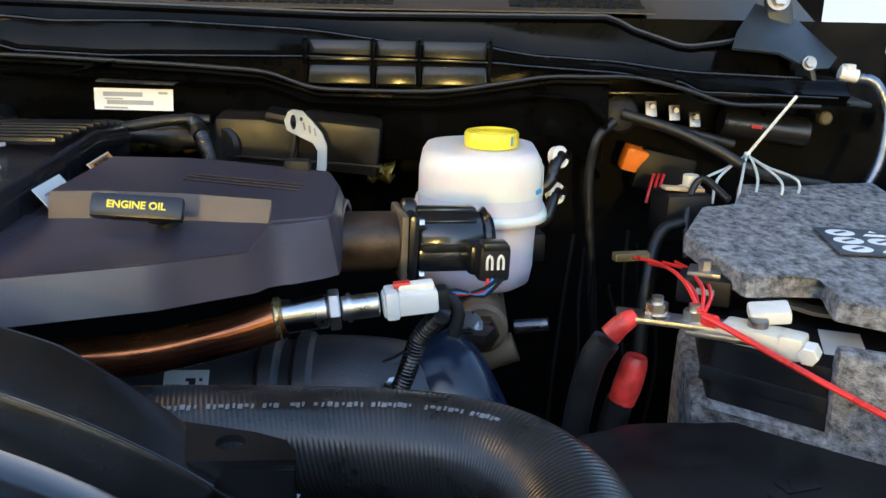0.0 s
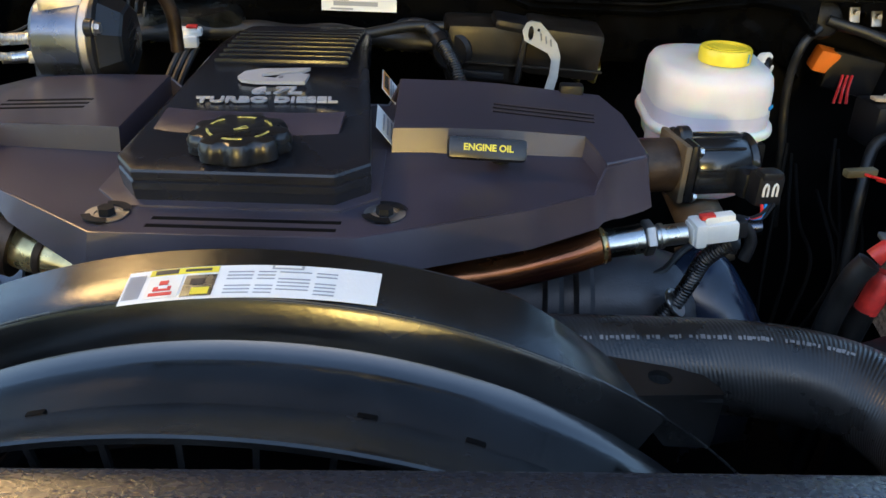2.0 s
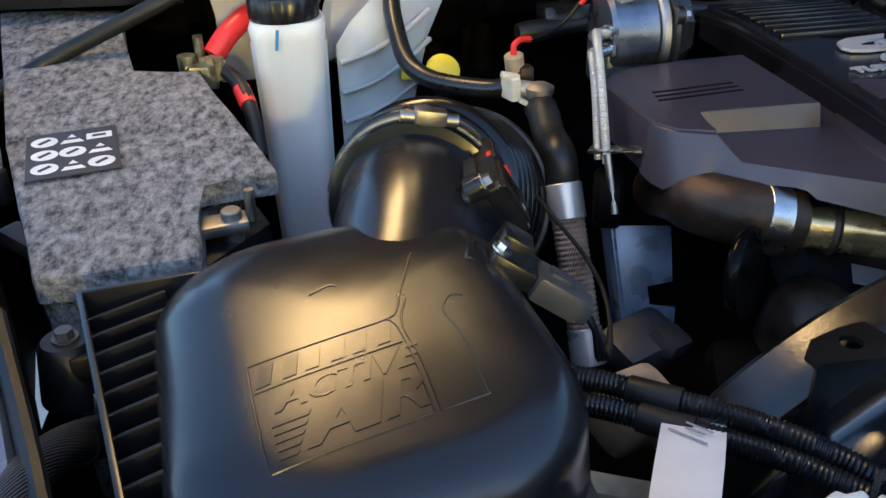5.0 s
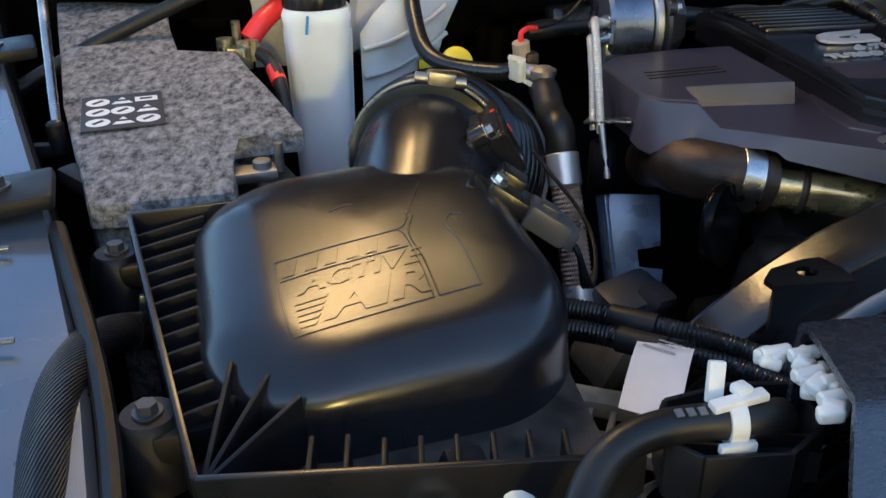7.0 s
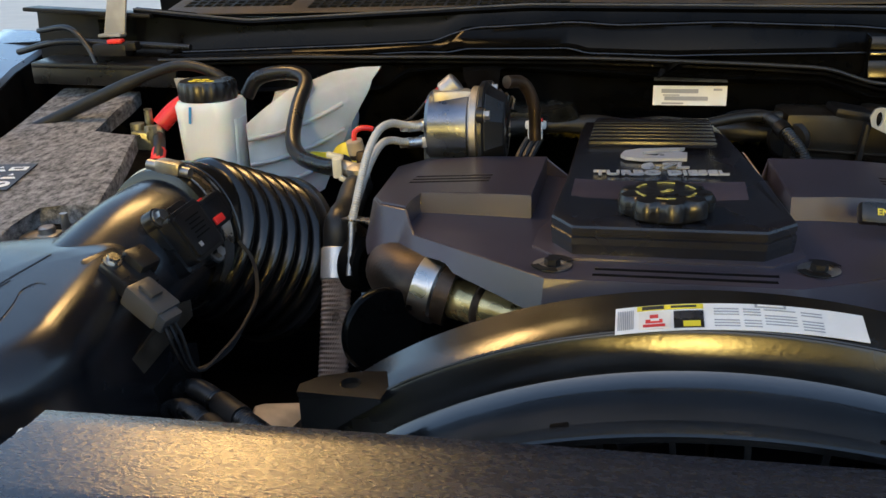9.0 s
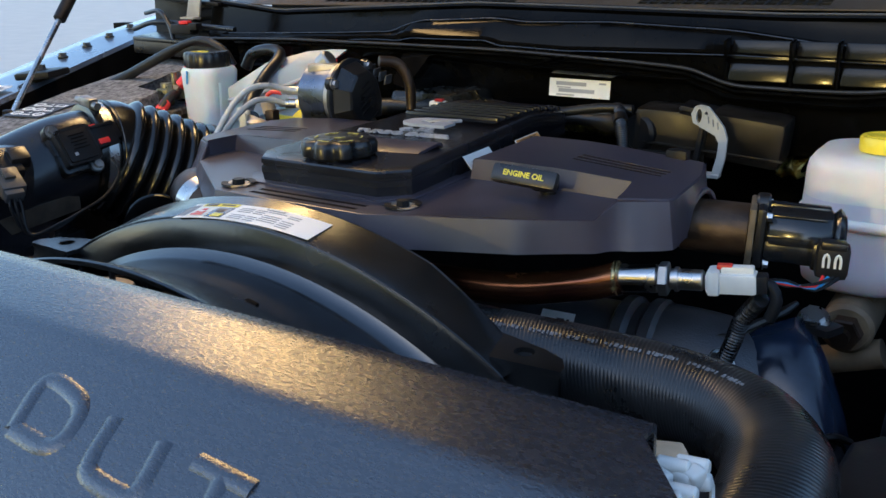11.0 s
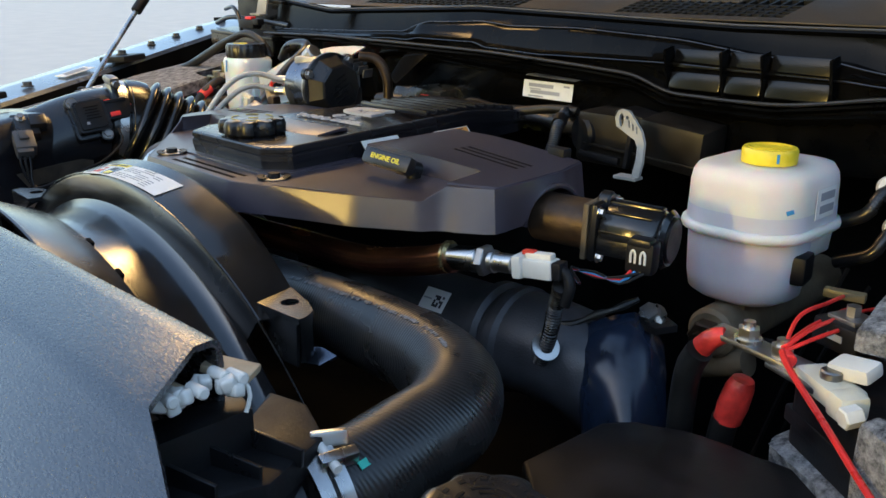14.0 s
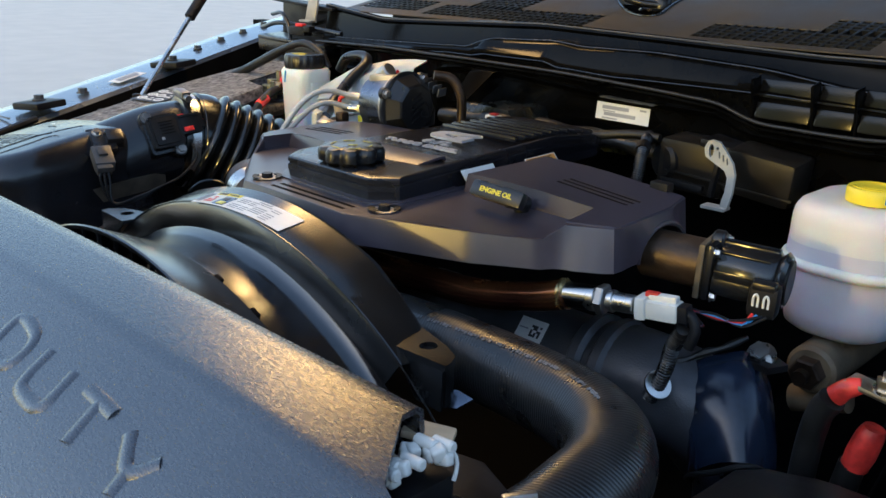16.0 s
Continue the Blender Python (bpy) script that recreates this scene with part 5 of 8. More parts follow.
FE2 = [(0.058, 0.175), (0.100, 0.190), (0.112, 0.235), (0.090, 0.285), (0.050, 0.300), (0.020, 0.292), (0.060, 0.245)]
part("shelf", prism(FE2, 1.272, 1.288, 0.003), BLACK, fe2)
part("post", prism([(0.050, 0.188), (0.076, 0.192), (0.074, 0.250), (0.048, 0.255)], 1.28, 1.312, 0.003), BLACK, fe2)
part("box_wall", prism(shrink(FE2, 0.93, (0.07, 0.235)), 1.16, 1.272), BLACK, fe2)
for x, y, w, h, r in ((0.053, 0.249, 0.030, 0.017, 35), (0.058, 0.209, 0.020, 0.016, 25)):
    part("tan_tab", box((x, y, 1.329), (w, h, 0.005), (0, 8, r), 0.0015), TAN, fe2)
for k in range(3):
    part("rib", box((0.084, 0.200 + 0.026 * k, 1.292), (0.046, 0.003, 0.012), (0, 6, 20), 0.001), SATIN, fe2)

# small hose with a white clip in front of the air box
sh = thing("overflow_hose", (-0.74, 0.2, 1.2), "thin black rubber hose held by a white clip", "hose")
part("hose", tube([(-0.690, 0.168, 1.328), (-0.7045, 0.160, 1.3325), (-0.729, 0.162, 1.3325), (-0.751, 0.1615, 1.331), (-0.770, 0.156, 1.328), (-0.786, 0.145, 1.319), (-0.800, 0.122, 1.300), (-0.808, 0.100, 1.25)], 0.0088, n=20), RUBBER, sh)
part("printed_mark", join(*[box((-0.727 - 0.0055 * k, 0.1595, 1.3408), (0.0036, 0.0045, 0.0008), (15, 0, 5)) for k in range(4)]), HOSEINK, sh, "pale printed mark")
part("clip", join(lathe((-0.7165, 0.1615, 1.3325), [(0.0092, -0.004), (0.0112, -0.004), (0.0112, 0.004), (0.0092, 0.004)], 24, (1, -0.05, 0.0)), box((-0.7215, 0.1740, 1.346), (0.0085, 0.004, 0.020), (-25, 10, 0), 0.0015), box((-0.7150, 0.1615, 1.3435), (0.028, 0.007, 0.004), (0, -4, 10), 0.001), box((-0.7120, 0.1665, 1.346), (0.008, 0.008, 0.005), (0, 0, 20), 0.0015), box((-0.718, 0.150, 1.326), (0.018, 0.004, 0.005), (0, 0, 5), 0.001)), OFFW, sh, "white nylon clip")
cl = solo("ring_clamp", lathe((-0.735, 0.165, 1.262), [(0.024, -0.004), (0.027, -0.004), (0.027, 0.004), (0.024, 0.004)], 32, (0.3, -0.6, 0.7), a0=0.4, a1=4.6), GREYP, "grey plastic ring below the thin hose", "clamp")

# barcode tag
tg = thing("paper_tag", (-0.69, 0.32, 1.235), "curled white paper tag with a barcode", "tag")
rows = []
for k in range(9):
    u = k / 8
    p = Vector((-0.661, 0.3765, 1.241)).lerp(Vector((-0.712, 0.276, 1.246)), u) + Vector((0, 0, 0.014 * math.sin(2.9 * u)))
    rows.append([p + Vector((0.44 + 0.2 * u, -0.87 + 0.12 * u, 0.2)) * s * (0.025 - 0.004 * u) for s in (-1, 0, 1)])
part("paper", sheet(rows, 0.0004), PAPER, tg)
TGM = frame3((-0.6665, 0.366, 1.2475), (0.46, -0.86, 0.2), (0.42, 0.85, -0.28))
for k in range(14):
    w = 0.0008 + 0.0006 * ((k * 7) % 3)
    part("bar", patch(TGM, w, 0.013, 0.0006, (-0.0145 + 0.0022 * k, 0.0)), INK, tg)
TGN = frame3((-0.678, 0.343, 1.2552), (0.50, -0.83, 0.2), (0.44, 0.88, -0.12))
for w, o in ((0.020, 0.004), (0.014, -0.001), (0.028, -0.008)):
    part("print_line", patch(TGN, w, 0.0016, 0.0012, (0.002, o)), GREYINK, tg)

# looms between air box and shroud
for dy, dz in ((0.0, 0.0), (-0.022, -0.006)):
    cg2 = thing("corrugated_loom", (-0.68, 0.38 + dy, 1.23 + dz), "black corrugated loom beside the fan shroud", "cable", "front looms")
    part("tape_wrap", tube([(-0.700, 0.397 + dy, 1.2490 + dz), (-0.685, 0.385 + dy, 1.2500 + dz), (-0.672, 0.3755 + dy, 1.2505 + dz)], 0.0098, n=16), RUBBER, cg2, "black tape round the loom")
    part("sleeve", loom([(-0.78, 0.46 + dy, 1.215 + dz), (-0.735, 0.425 + dy, 1.243 + dz), (-0.685, 0.385 + dy, 1.25 + dz), (-0.63, 0.345 + dy, 1.25 + dz), (-0.585, 0.31 + dy, 1.24 + dz), (-0.55, 0.29 + dy, 1.22 + dz)], 0.0085), LOOMM, cg2)
db = thing("engine_bracket", (-0.66, 0.42, 1.1), "dusty tan cast brackets low beside the engine", "bracket")
part("casting", join(box((-0.675, 0.45, 1.185), (0.06, 0.05, 0.05), (20, 10, 30), 0.012), rod((-0.66, 0.44, 1.19), (-0.60, 0.40, 1.14), 0.022, n=20, bev=0.004)), TAN, db)
part("rail", box((-0.715, 0.335, 1.215), (0.07, 0.02, 0.014), (0, 0, -25), 0.004), TAN, db)
part("rail", box((-0.72, 0.30, 1.205), (0.06, 0.02, 0.012), (0, 0, -25), 0.004), TAN, db)
for k in range(4):
    part("web", box((-0.735 + 0.014 * k, 0.322 - 0.007 * k, 1.212), (0.004, 0.035, 0.01), (0, 0, -25), 0.001), TAN, db)
for a, b in (((-0.58, 0.50, 1.14), (-0.50, 0.47, 1.17)), ((-0.56, 0.46, 1.08), (-0.50, 0.42, 1.14))):
    part("pulley", rod(a, b, 0.05, n=32, bev=0.008), DARK, db)

# ---- radiator hose ----
rh = thing("radiator_hose", (0.05, 0.40, 1.2), "thick braided black rubber radiator hose with faint print", "hose")
HP = [(-0.26, 0.455, 1.245), (-0.16, 0.452, 1.252), (-0.06, 0.452, 1.254), (0.005, 0.446, 1.255), (0.05, 0.428, 1.255), (0.078, 0.393, 1.254), (0.086, 0.350, 1.252), (0.0875, 0.315, 1.248), (0.086, 0.295, 1.246), (0.0845, 0.281, 1.245)]
part("hose", tube(HP, 0.0335, n=36, step=0.004), HOSE, rh)
# worn print that follows the hose round its bend
hose_line = spline(HP, 0.0034)
for k in range(26, 92):
    if k % 9 == 4 or k % 23 in (7, 8):
        continue
    along_d = (hose_line[k + 1] - hose_line[k]).normalized()
    a = radians(30 - 0.25 * (k - 26))
    out_n = (along_d.cross(Vector((0, 0, 1))).normalized() * math.sin(a) + Vector((0, 0, 1)) * math.cos(a)).normalized()
    PM = frame3(hose_line[k] + out_n * 0.0337, along_d, out_n.cross(along_d))
    part("print_bar", patch(PM, 0.0014 + 0.0008 * (k * 5 % 3), 0.0034 - 0.0012 * (k * 3 % 4 == 1), 0.0002, (0, 0.0006 * (k % 2))), HOSEINK, rh)
part("green_dot", box((0.1085, 0.300, 1.272), (0.005, 0.010, 0.001), (0, 38, 10)), material("green_paint_dot", (0.03, 0.45, 0.35), 0.5), rh)
clampm = thing("spring_clamp", (0.064, 0.262, 1.21), "silver spring clamp round the hose end", "clamp")
ax = (0.16, 0.97, 0.1)
for o in (0.0, 0.011):
    c = Vector((0.086, 0.288, 1.2455)) - Vector(ax).normalized() * o
    part("band", lathe(c, [(0.0345, -0.0042), (0.037, -0.0042), (0.037, 0.0042), (0.0345, 0.0042)], 40, ax), STEEL, clampm)
part("ear", box((0.104, 0.284, 1.279), (0.008, 0.024, 0.010), (0, 20, -10), 0.002), STEEL, clampm)
part("ear", box((0.090, 0.288, 1.285), (0.006, 0.022, 0.010), (0, -10, -30), 0.002), STEEL, clampm)
part("screw", rod((0.080, 0.282, 1.285), (0.112, 0.278, 1.278), 0.003, n=10), OFFW, clampm)
neck = thing("radiator_neck", (0.03, 0.2, 1.19), "black plastic radiator outlet", "radiator outlet")
part("neck_pipe", tube([(0.083, 0.270, 1.243), (0.076, 0.245, 1.240), (0.06, 0.215, 1.235), (0.02, 0.185, 1.22)], 0.0285, n=28), SATIN, neck)
part("tank", box((-0.0, 0.185, 1.13), (0.20, 0.06, 0.24), (0, 0, 0), 0.01), BLACK, neck)

# ---- coolant bottle with a fluted cap ----
DC = Vector((0.223, 0.282, 0))
deg = thing("coolant_bottle", (DC.x, DC.y, 1.0), "white plastic coolant bottle with a fluted black cap", "bottle")
part("bottle", lathe((DC.x, DC.y, 0), [(0.0, 1.0), (0.047, 1.0), (0.048, 1.15), (0.0458, 1.20), (0.0440, 1.250), (0.0428, 1.268), (0.040, 1.277), (0.036, 1.280), (0.026, 1.283), (0.026, 1.289), (0.0, 1.289)], 56), WHITEP, deg, smooth=60)
part("collar", lathe((DC.x, DC.y, 1.2835), [(0.024, 0), (0.0275, 0.001), (0.0275, 0.004), (0.024, 0.006)], 40), IVORY, deg)
capd = part("cap", lathe((DC.x, DC.y, 1.290), [(0.026, 0.0), (0.029, 0.001, 0.4), (0.0325, 0.004, 1), (0.0328, 0.012, 1), (0.0318, 0.0160, 1), (0.029, 0.0176, 0.5), (0.026, 0.0178), (0.0, 0.0176)], 112, flute=0.0048, lobes=7), SATIN, deg, "fluted black cap with raised rings", smooth=50)
for r, a0, a1 in ((0.010, 0.2, 2.6), (0.010, 3.4, 5.8), (0.0145, 0.0, 6.0)):
    part("raised_ring", lathe((DC.x, DC.y, 1.3073), [(r, 0), (r, 0.0008), (r + 0.0016, 0.0008), (r + 0.0016, 0)], 30, a0=a0, a1=a1), BLACK, capd)
for k in range(26):
    t = math.tau * k / 26
    if k % 9 != 4:
        part("raised_mark", box((DC.x + 0.0225 * math.cos(t), DC.y + 0.0225 * math.sin(t), 1.3078), (0.0022, 0.0034, 0.0008), (0, 0, math.degrees(t))), BLACK, capd)
part("ink_mark", box((DC.x + 0.0262, DC.y - 0.0258, 1.2820), (0.0032, 0.001, 0.009), (-58, 0, 45)), BLUEINK, deg, "blue marker stroke")
part("ink_mark", box((DC.x + 0.0238, DC.y - 0.0240, 1.2975), (0.003, 0.001, 0.006), (0, 0, 45)), BLUEINK, deg, "blue marker stroke")

# ---- washer filler with yellow flap ----
WC = Vector((0.326, 0.300, 1.266))
wf = thing("washer_filler", (WC.x, WC.y, 1.12), "yellow flip cap on the black washer filler neck", "filler cap")
part("neck", rod((WC.x, WC.y, 1.12), (WC.x, WC.y, 1.248), 0.024, n=32), BLACK, wf)
WM = frame3(WC, (0.80, 0.60, 0.0), (-0.58, 0.8, 0.10))
lid = [(0.033 * math.cos(math.tau * k / 40), 0.033 * math.sin(math.tau * k / 40)) for k in range(40)]
part("base_ring", prism([(x * 1.0, y * 1.0) for x, y in lid], -0.022, -0.008, 0.002, m=WM), YELLOWP, wf)
part("lid", prism(lid, -0.006, 0.004, 0.003, m=WM), YELLOWP, wf)
part("hinge", prism([(-0.017, 0.024), (-0.004, 0.024), (-0.004, 0.043), (-0.017, 0.043)], -0.012, 0.002, 0.002, m=WM @ pose(0, 0, 0, 0, 0, 20)), YELLOWP, wf)
fanp = [(-0.013, -0.006), (-0.0095, -0.0085), (0.0095, -0.0085), (0.013, -0.006)]
arc = [(0.020 * math.cos(t), -0.014 + 0.024 * math.sin(t)) for t in np.linspace(radians(35), radians(145), 12)]
arc2 = [(0.017 * math.cos(t), -0.014 + 0.0215 * math.sin(t)) for t in np.linspace(radians(145), radians(35), 12)]
part("print_screen", prism(arc + arc2, 0.004, 0.0044, 0, m=WM @ pose(-0.001, 0.003, 0, 0, 0, -4) @ Matrix.Diagonal((1.3, 1.3, 1, 1))), INK, wf, "black printed windscreen sign")
part("print_screen", prism([(0.013, -0.003), (0.014, -0.001), (0.0, 0.0015), (-0.012, -0.002), (-0.012, -0.007), (0.0, -0.003)], 0.004, 0.0044, 0, m=WM @ pose(-0.001, 0.003, 0, 0, 0, -4) @ Matrix.Diagonal((1.3, 1.3, 1, 1))), INK, wf)
for s in (-1, 1):
    part("print_screen", prism([(s * 0.0165, -0.001), (s * 0.0145, 0.0), (s * 0.0105, -0.006), (s * 0.0125, -0.0065)], 0.004, 0.0044, 0, m=WM @ pose(-0.001, 0.003, 0, 0, 0, -4) @ Matrix.Diagonal((1.3, 1.3, 1, 1))), INK, wf)
for k in range(3):
    part("print_drop", lathe(WM @ Vector((-0.010 + 0.008 * k, 0.0175 + 0.0015 * (k == 1), 0.0042)), [(0.0022, 0), (0.0022, 0.0005), (0.003, 0.0005), (0.003, 0)], 10, WM.to_3x3() @ Vector((0, 0, 1)), a0=0.5, a1=4.2), INK, wf)
part("ink_mark", _moved(box((0.018, 0.004, 0.0043), (0.0055, 0.0028, 0.0006)), WM), BLUEINK, wf, "blue marker dot")
part("raised_mark", _moved(box((0.006, -0.017, 0.0046), (0.008, 0.006, 0.001), bev=0.0004), WM), YELLOWP, wf)

# ---- fuse box ----
fb = thing("fuse_box", (0.23, 0.48, 1.1), "flat black fuse box lid with a moulded mark", "fuse box")
FB = [(0.094, 0.452), (0.185, 0.372), (0.30, 0.330), (0.36, 0.35), (0.41, 0.50), (0.40, 0.60), (0.215, 0.585), (0.185, 0.575), (0.165, 0.582), (0.150, 0.575), (0.115, 0.562), (0.098, 0.54)]
part("lid", prism(FB, 1.188, 1.205, 0.005, 3), BLACK, fb)
part("body", prism(shrink(FB, 0.93, (0.25, 0.47)), 1.0, 1.19), DARK, fb)
FM = frame3((0.243, 0.492, 1.2052), (0.9, 0.30, 0), (-0.3, 0.9, 0))
part("moulded_mark", join(_moved(box((0.006, 0.003, 0.0004), (0.026, 0.014, 0.0012), bev=0.0004), FM), _moved(box((-0.014, -0.004, 0.0004), (0.012, 0.008, 0.0012), bev=0.0004), FM), _moved(box((0.002, 0.003, 0.0012), (0.003, 0.012, 0.001), (0, 0, -30)), FM)), BLACK, fb)

# ---- brake fluid reservoir ----
rs = thing("brake_reservoir", (0.05, 0.865, 1.222), "milky brake fluid reservoir with a yellow cap", "reservoir")


def loft_rr(levels, cx, cy, n=8):
    bm = bmesh.new()
    V = [[bm.verts.new((x, y, z)) for x, y in rounded(cx, cy, w, h, r, n)] for w, h, r, z in levels]
    k = len(V[0])
    for i in range(len(V) - 1):
        for j in range(k):
            bm.faces.new((V[i][j], V[i][(j + 1) % k], V[i + 1][(j + 1) % k], V[i + 1][j]))
    bm.faces.new(V[0][::-1])
    bm.faces.new(V[-1])
    return bm


RX, RY = 0.047, 0.868
up = part("upper_tank", loft_rr([(0.124, 0.150, 0.048, 1.301), (0.122, 0.148, 0.047, 1.342), (0.119, 0.145, 0.046, 1.351), (0.110, 0.136, 0.042, 1.3580), (0.085, 0.11, 0.034, 1.3605), (0.055, 0.07, 0.02, 1.3615)], RX, RY), MILKY, rs, "cloudy upper tank", smooth=70)
part("fluid_band", loft_rr([(0.1245, 0.1505, 0.048, 1.301), (0.1235, 0.1495, 0.0475, 1.318)], RX, RY), FLUID, rs, "fluid showing through the wall", smooth=70)
part("seam", loft_rr([(0.126, 0.152, 0.048, 1.292), (0.133, 0.159, 0.051, 1.294), (0.134, 0.160, 0.051, 1.298), (0.132, 0.158, 0.051, 1.302), (0.124, 0.150, 0.048, 1.303)], RX, RY), MILKY, rs, smooth=70)
part("lower_tank", loft_rr([(0.088, 0.082, 0.034, 1.222), (0.108, 0.098, 0.042, 1.228), (0.114, 0.104, 0.045, 1.245), (0.118, 0.106, 0.046, 1.294)], RX - 0.002, RY - 0.018), FLUID, rs, "fluid-filled lower tank", smooth=70)
part("rear_tank", loft_rr([(0.09, 0.06, 0.02, 1.262), (0.11, 0.08, 0.03, 1.268), (0.118, 0.09, 0.04, 1.294)], RX, RY + 0.028), MILKY, rs, smooth=70)
ck = part("cap", lathe((RX + 0.010, 0.852, 1.3625), [(0.0, 0.0), (0.0265, 0.0), (0.027, 0.003), (0.027, 0.0125), (0.0255, 0.0148), (0.012, 0.0152), (0.0, 0.0148)], 44), YELLOW, rs, "yellow screw cap")
part("neck", rod((RX + 0.010, 0.852, 1.353), (RX + 0.010, 0.852, 1.364), 0.022, n=32), MILKY, rs)
for r in (0.012, 0.020):
    part("raised_ring", lathe((RX + 0.010, 0.852, 1.3772), [(r, 0), (r, 0.001), (r + 0.0014, 0.001), (r + 0.0014, 0)], 36), YELLOW, ck)
part("ink_mark", box((RX + 0.0287, 0.8328, 1.370), (0.0025, 0.001, 0.009), (0, 0, 42)), BLUEINK, ck, "blue marker stroke")
part("ink_mark", box((RX + 0.0553, 0.815, 1.325), (0.007, 0.001, 0.004), (0, -20, 42)), BLUEINK, rs, "blue marker dot")
RL = frame3((RX + 0.0628, 0.872, 1.327), (0, 1, 0), (0, 0, 1))
rl = part("label", patch(RL, 0.040, 0.030, 0.0004), PAPER, rs, "white barcode label")
for oy in (0.007, -0.006):
    part("barcode", patch(RL, 0.030, 0.008, 0.0009, (0.002, oy)), GREYINK, rl)
pk = part("level_plug", box((RX + 0.050, 0.850, 1.262), (0.030, 0.034, 0.030), (0, 0, 10), 0.005), BLACK, rs, "black level sensor plug")
mc = thing("master_cylinder", (0.05, 0.87, 1.13), "tan cast brake master cylinder under its reservoir", "master cylinder")
part("casting", join(rod((0.05, 0.78, 1.195), (0.05, 1.03, 1.20), 0.026, n=28, bev=0.004), box((0.05, 0.85, 1.21), (0.036, 0.07, 0.03), bev=0.006), rod((0.03, 0.80, 1.15), (0.085, 0.80, 1.17), 0.015, n=18)), CASTTAN, mc)
part("end_nut", join(rod((0.05, 0.765, 1.1945), (0.05, 0.785, 1.195), 0.017, n=6, bev=0.002), rod((0.05, 0.755, 1.194), (0.05, 0.768, 1.1945), 0.008, n=12)), BROWN, mc)
part("port", rod((0.085, 0.815, 1.185), (0.118, 0.81, 1.19), 0.008, n=12), BLUED, mc)


# ---- batteries in felt wraps ----
def glyph_patch(t, m, w, h):
    """A dark printed patch with nine white warning signs: rounds, triangles and oblongs."""
    p = part("printed_patch", patch(m, w, h, 0.0022, thick=0.001), INK, t, "dark patch printed with white warning signs")
    for k in range(9):
        ox, oy = (k % 3 - 1) * w * 0.30, (1 - k // 3) * h * 0.30
        r = min(w, h) * 0.118
        kind = (0, 1, 2, 0, 0, 1, 0, 1, 0)[k]
        if kind == 0:
            pts = [(ox + 1.25 * r * math.cos(math.tau * j / 18), oy + r * math.sin(math.tau * j / 18)) for j in range(18)]
        elif kind == 1:
            pts = [(ox - 1.1 * r, oy - 0.8 * r), (ox + 1.1 * r, oy - 0.8 * r), (ox, oy + r)]
        else:
            pts = [(ox - 1.2 * r, oy - 0.6 * r), (ox + 1.2 * r, oy - 0.6 * r), (ox + 1.2 * r, oy + 0.6 * r), (ox - 1.2 * r, oy + 0.6 * r)]
        g = part("sign", prism(pts, 0.0027, 0.0031, 0, m=m), PAPER, p)
        part("sign_mark", _moved(box((ox, oy, 0.0032), (1.3 * r, 0.4 * r, 0.0004), (0, 0, 35 if kind == 0 else 0)), m), INK, p)


def fuzz(bm, amp):
    """Softens felt: splits the skin and lets it wander."""
    bmesh.ops.triangulate(bm, faces=[f for f in bm.faces if len(f.verts) > 4])
    bmesh.ops.subdivide_edges(bm, edges=[e for e in bm.edges if e.calc_length() > 0.02], cuts=3, use_grid_fill=True)
    for v in bm.verts:
        v.co += Vector(noise.noise_vector(v.co * 22)) * amp
    return bm


TERMM = material("greenish_terminal_metal", (0.34, 0.32, 0.22), 0.35, 0.8, var=0.5, scale=60, bump=0.3)
lb = thing("battery", (-1.08, 0.74, 1.1), "battery in a grey felt wrap beside the air box", "battery", "batteries")
LB = [(x + 0.014, y) for x, y in [(-1.100, 0.487), (-0.990, 0.495), (-1.003, 0.592), (-0.938, 0.602), (-1.018, 0.812), (-1.085, 0.812), (-1.118, 0.995), (-1.255, 1.01), (-1.165, 0.68)]]
ft = fuzz(prism(LB, 1.312, 1.332, 0.006), 0.0018)
for v in ft.verts:
    v.co.z += 0.12 * (v.co.y - 0.55)
part("felt_top", ft, FELT, lb)
part("felt_side", fuzz(prism(shrink(LB[:2] + [(-0.985, 0.60), (-0.955, 0.62)] + [(-1.035, 0.80), (-1.12, 0.985)] + LB[7:], 0.97, (-1.08, 0.74)), 1.10, 1.312, 0.006), 0.002), FELT, lb)
part("case", prism([(-1.0, 0.50), (-0.935, 0.59), (-1.02, 0.83), (-1.09, 0.99), (-1.2, 0.99), (-1.09, 0.50)], 1.09, 1.300, 0.004), BLACK, lb)
glyph_patch(lb, frame3((-1.092, 0.656, 1.3452), (0.070, 0.015, 0.0), (-0.019, 0.068, 0.0082)), 0.072, 0.078)
part("negative_post", rod((-0.962, 0.568, 1.298), (-0.962, 0.568, 1.325), 0.008, n=20, bev=0.001), DULL, lb)
part("negative_clamp", join(box((-0.975, 0.566, 1.313), (0.05, 0.024, 0.010), (0, 0, 12), 0.003), rod((-0.948, 0.578, 1.31), (-0.948, 0.578, 1.336), 0.004, n=10)), DULL, lb)
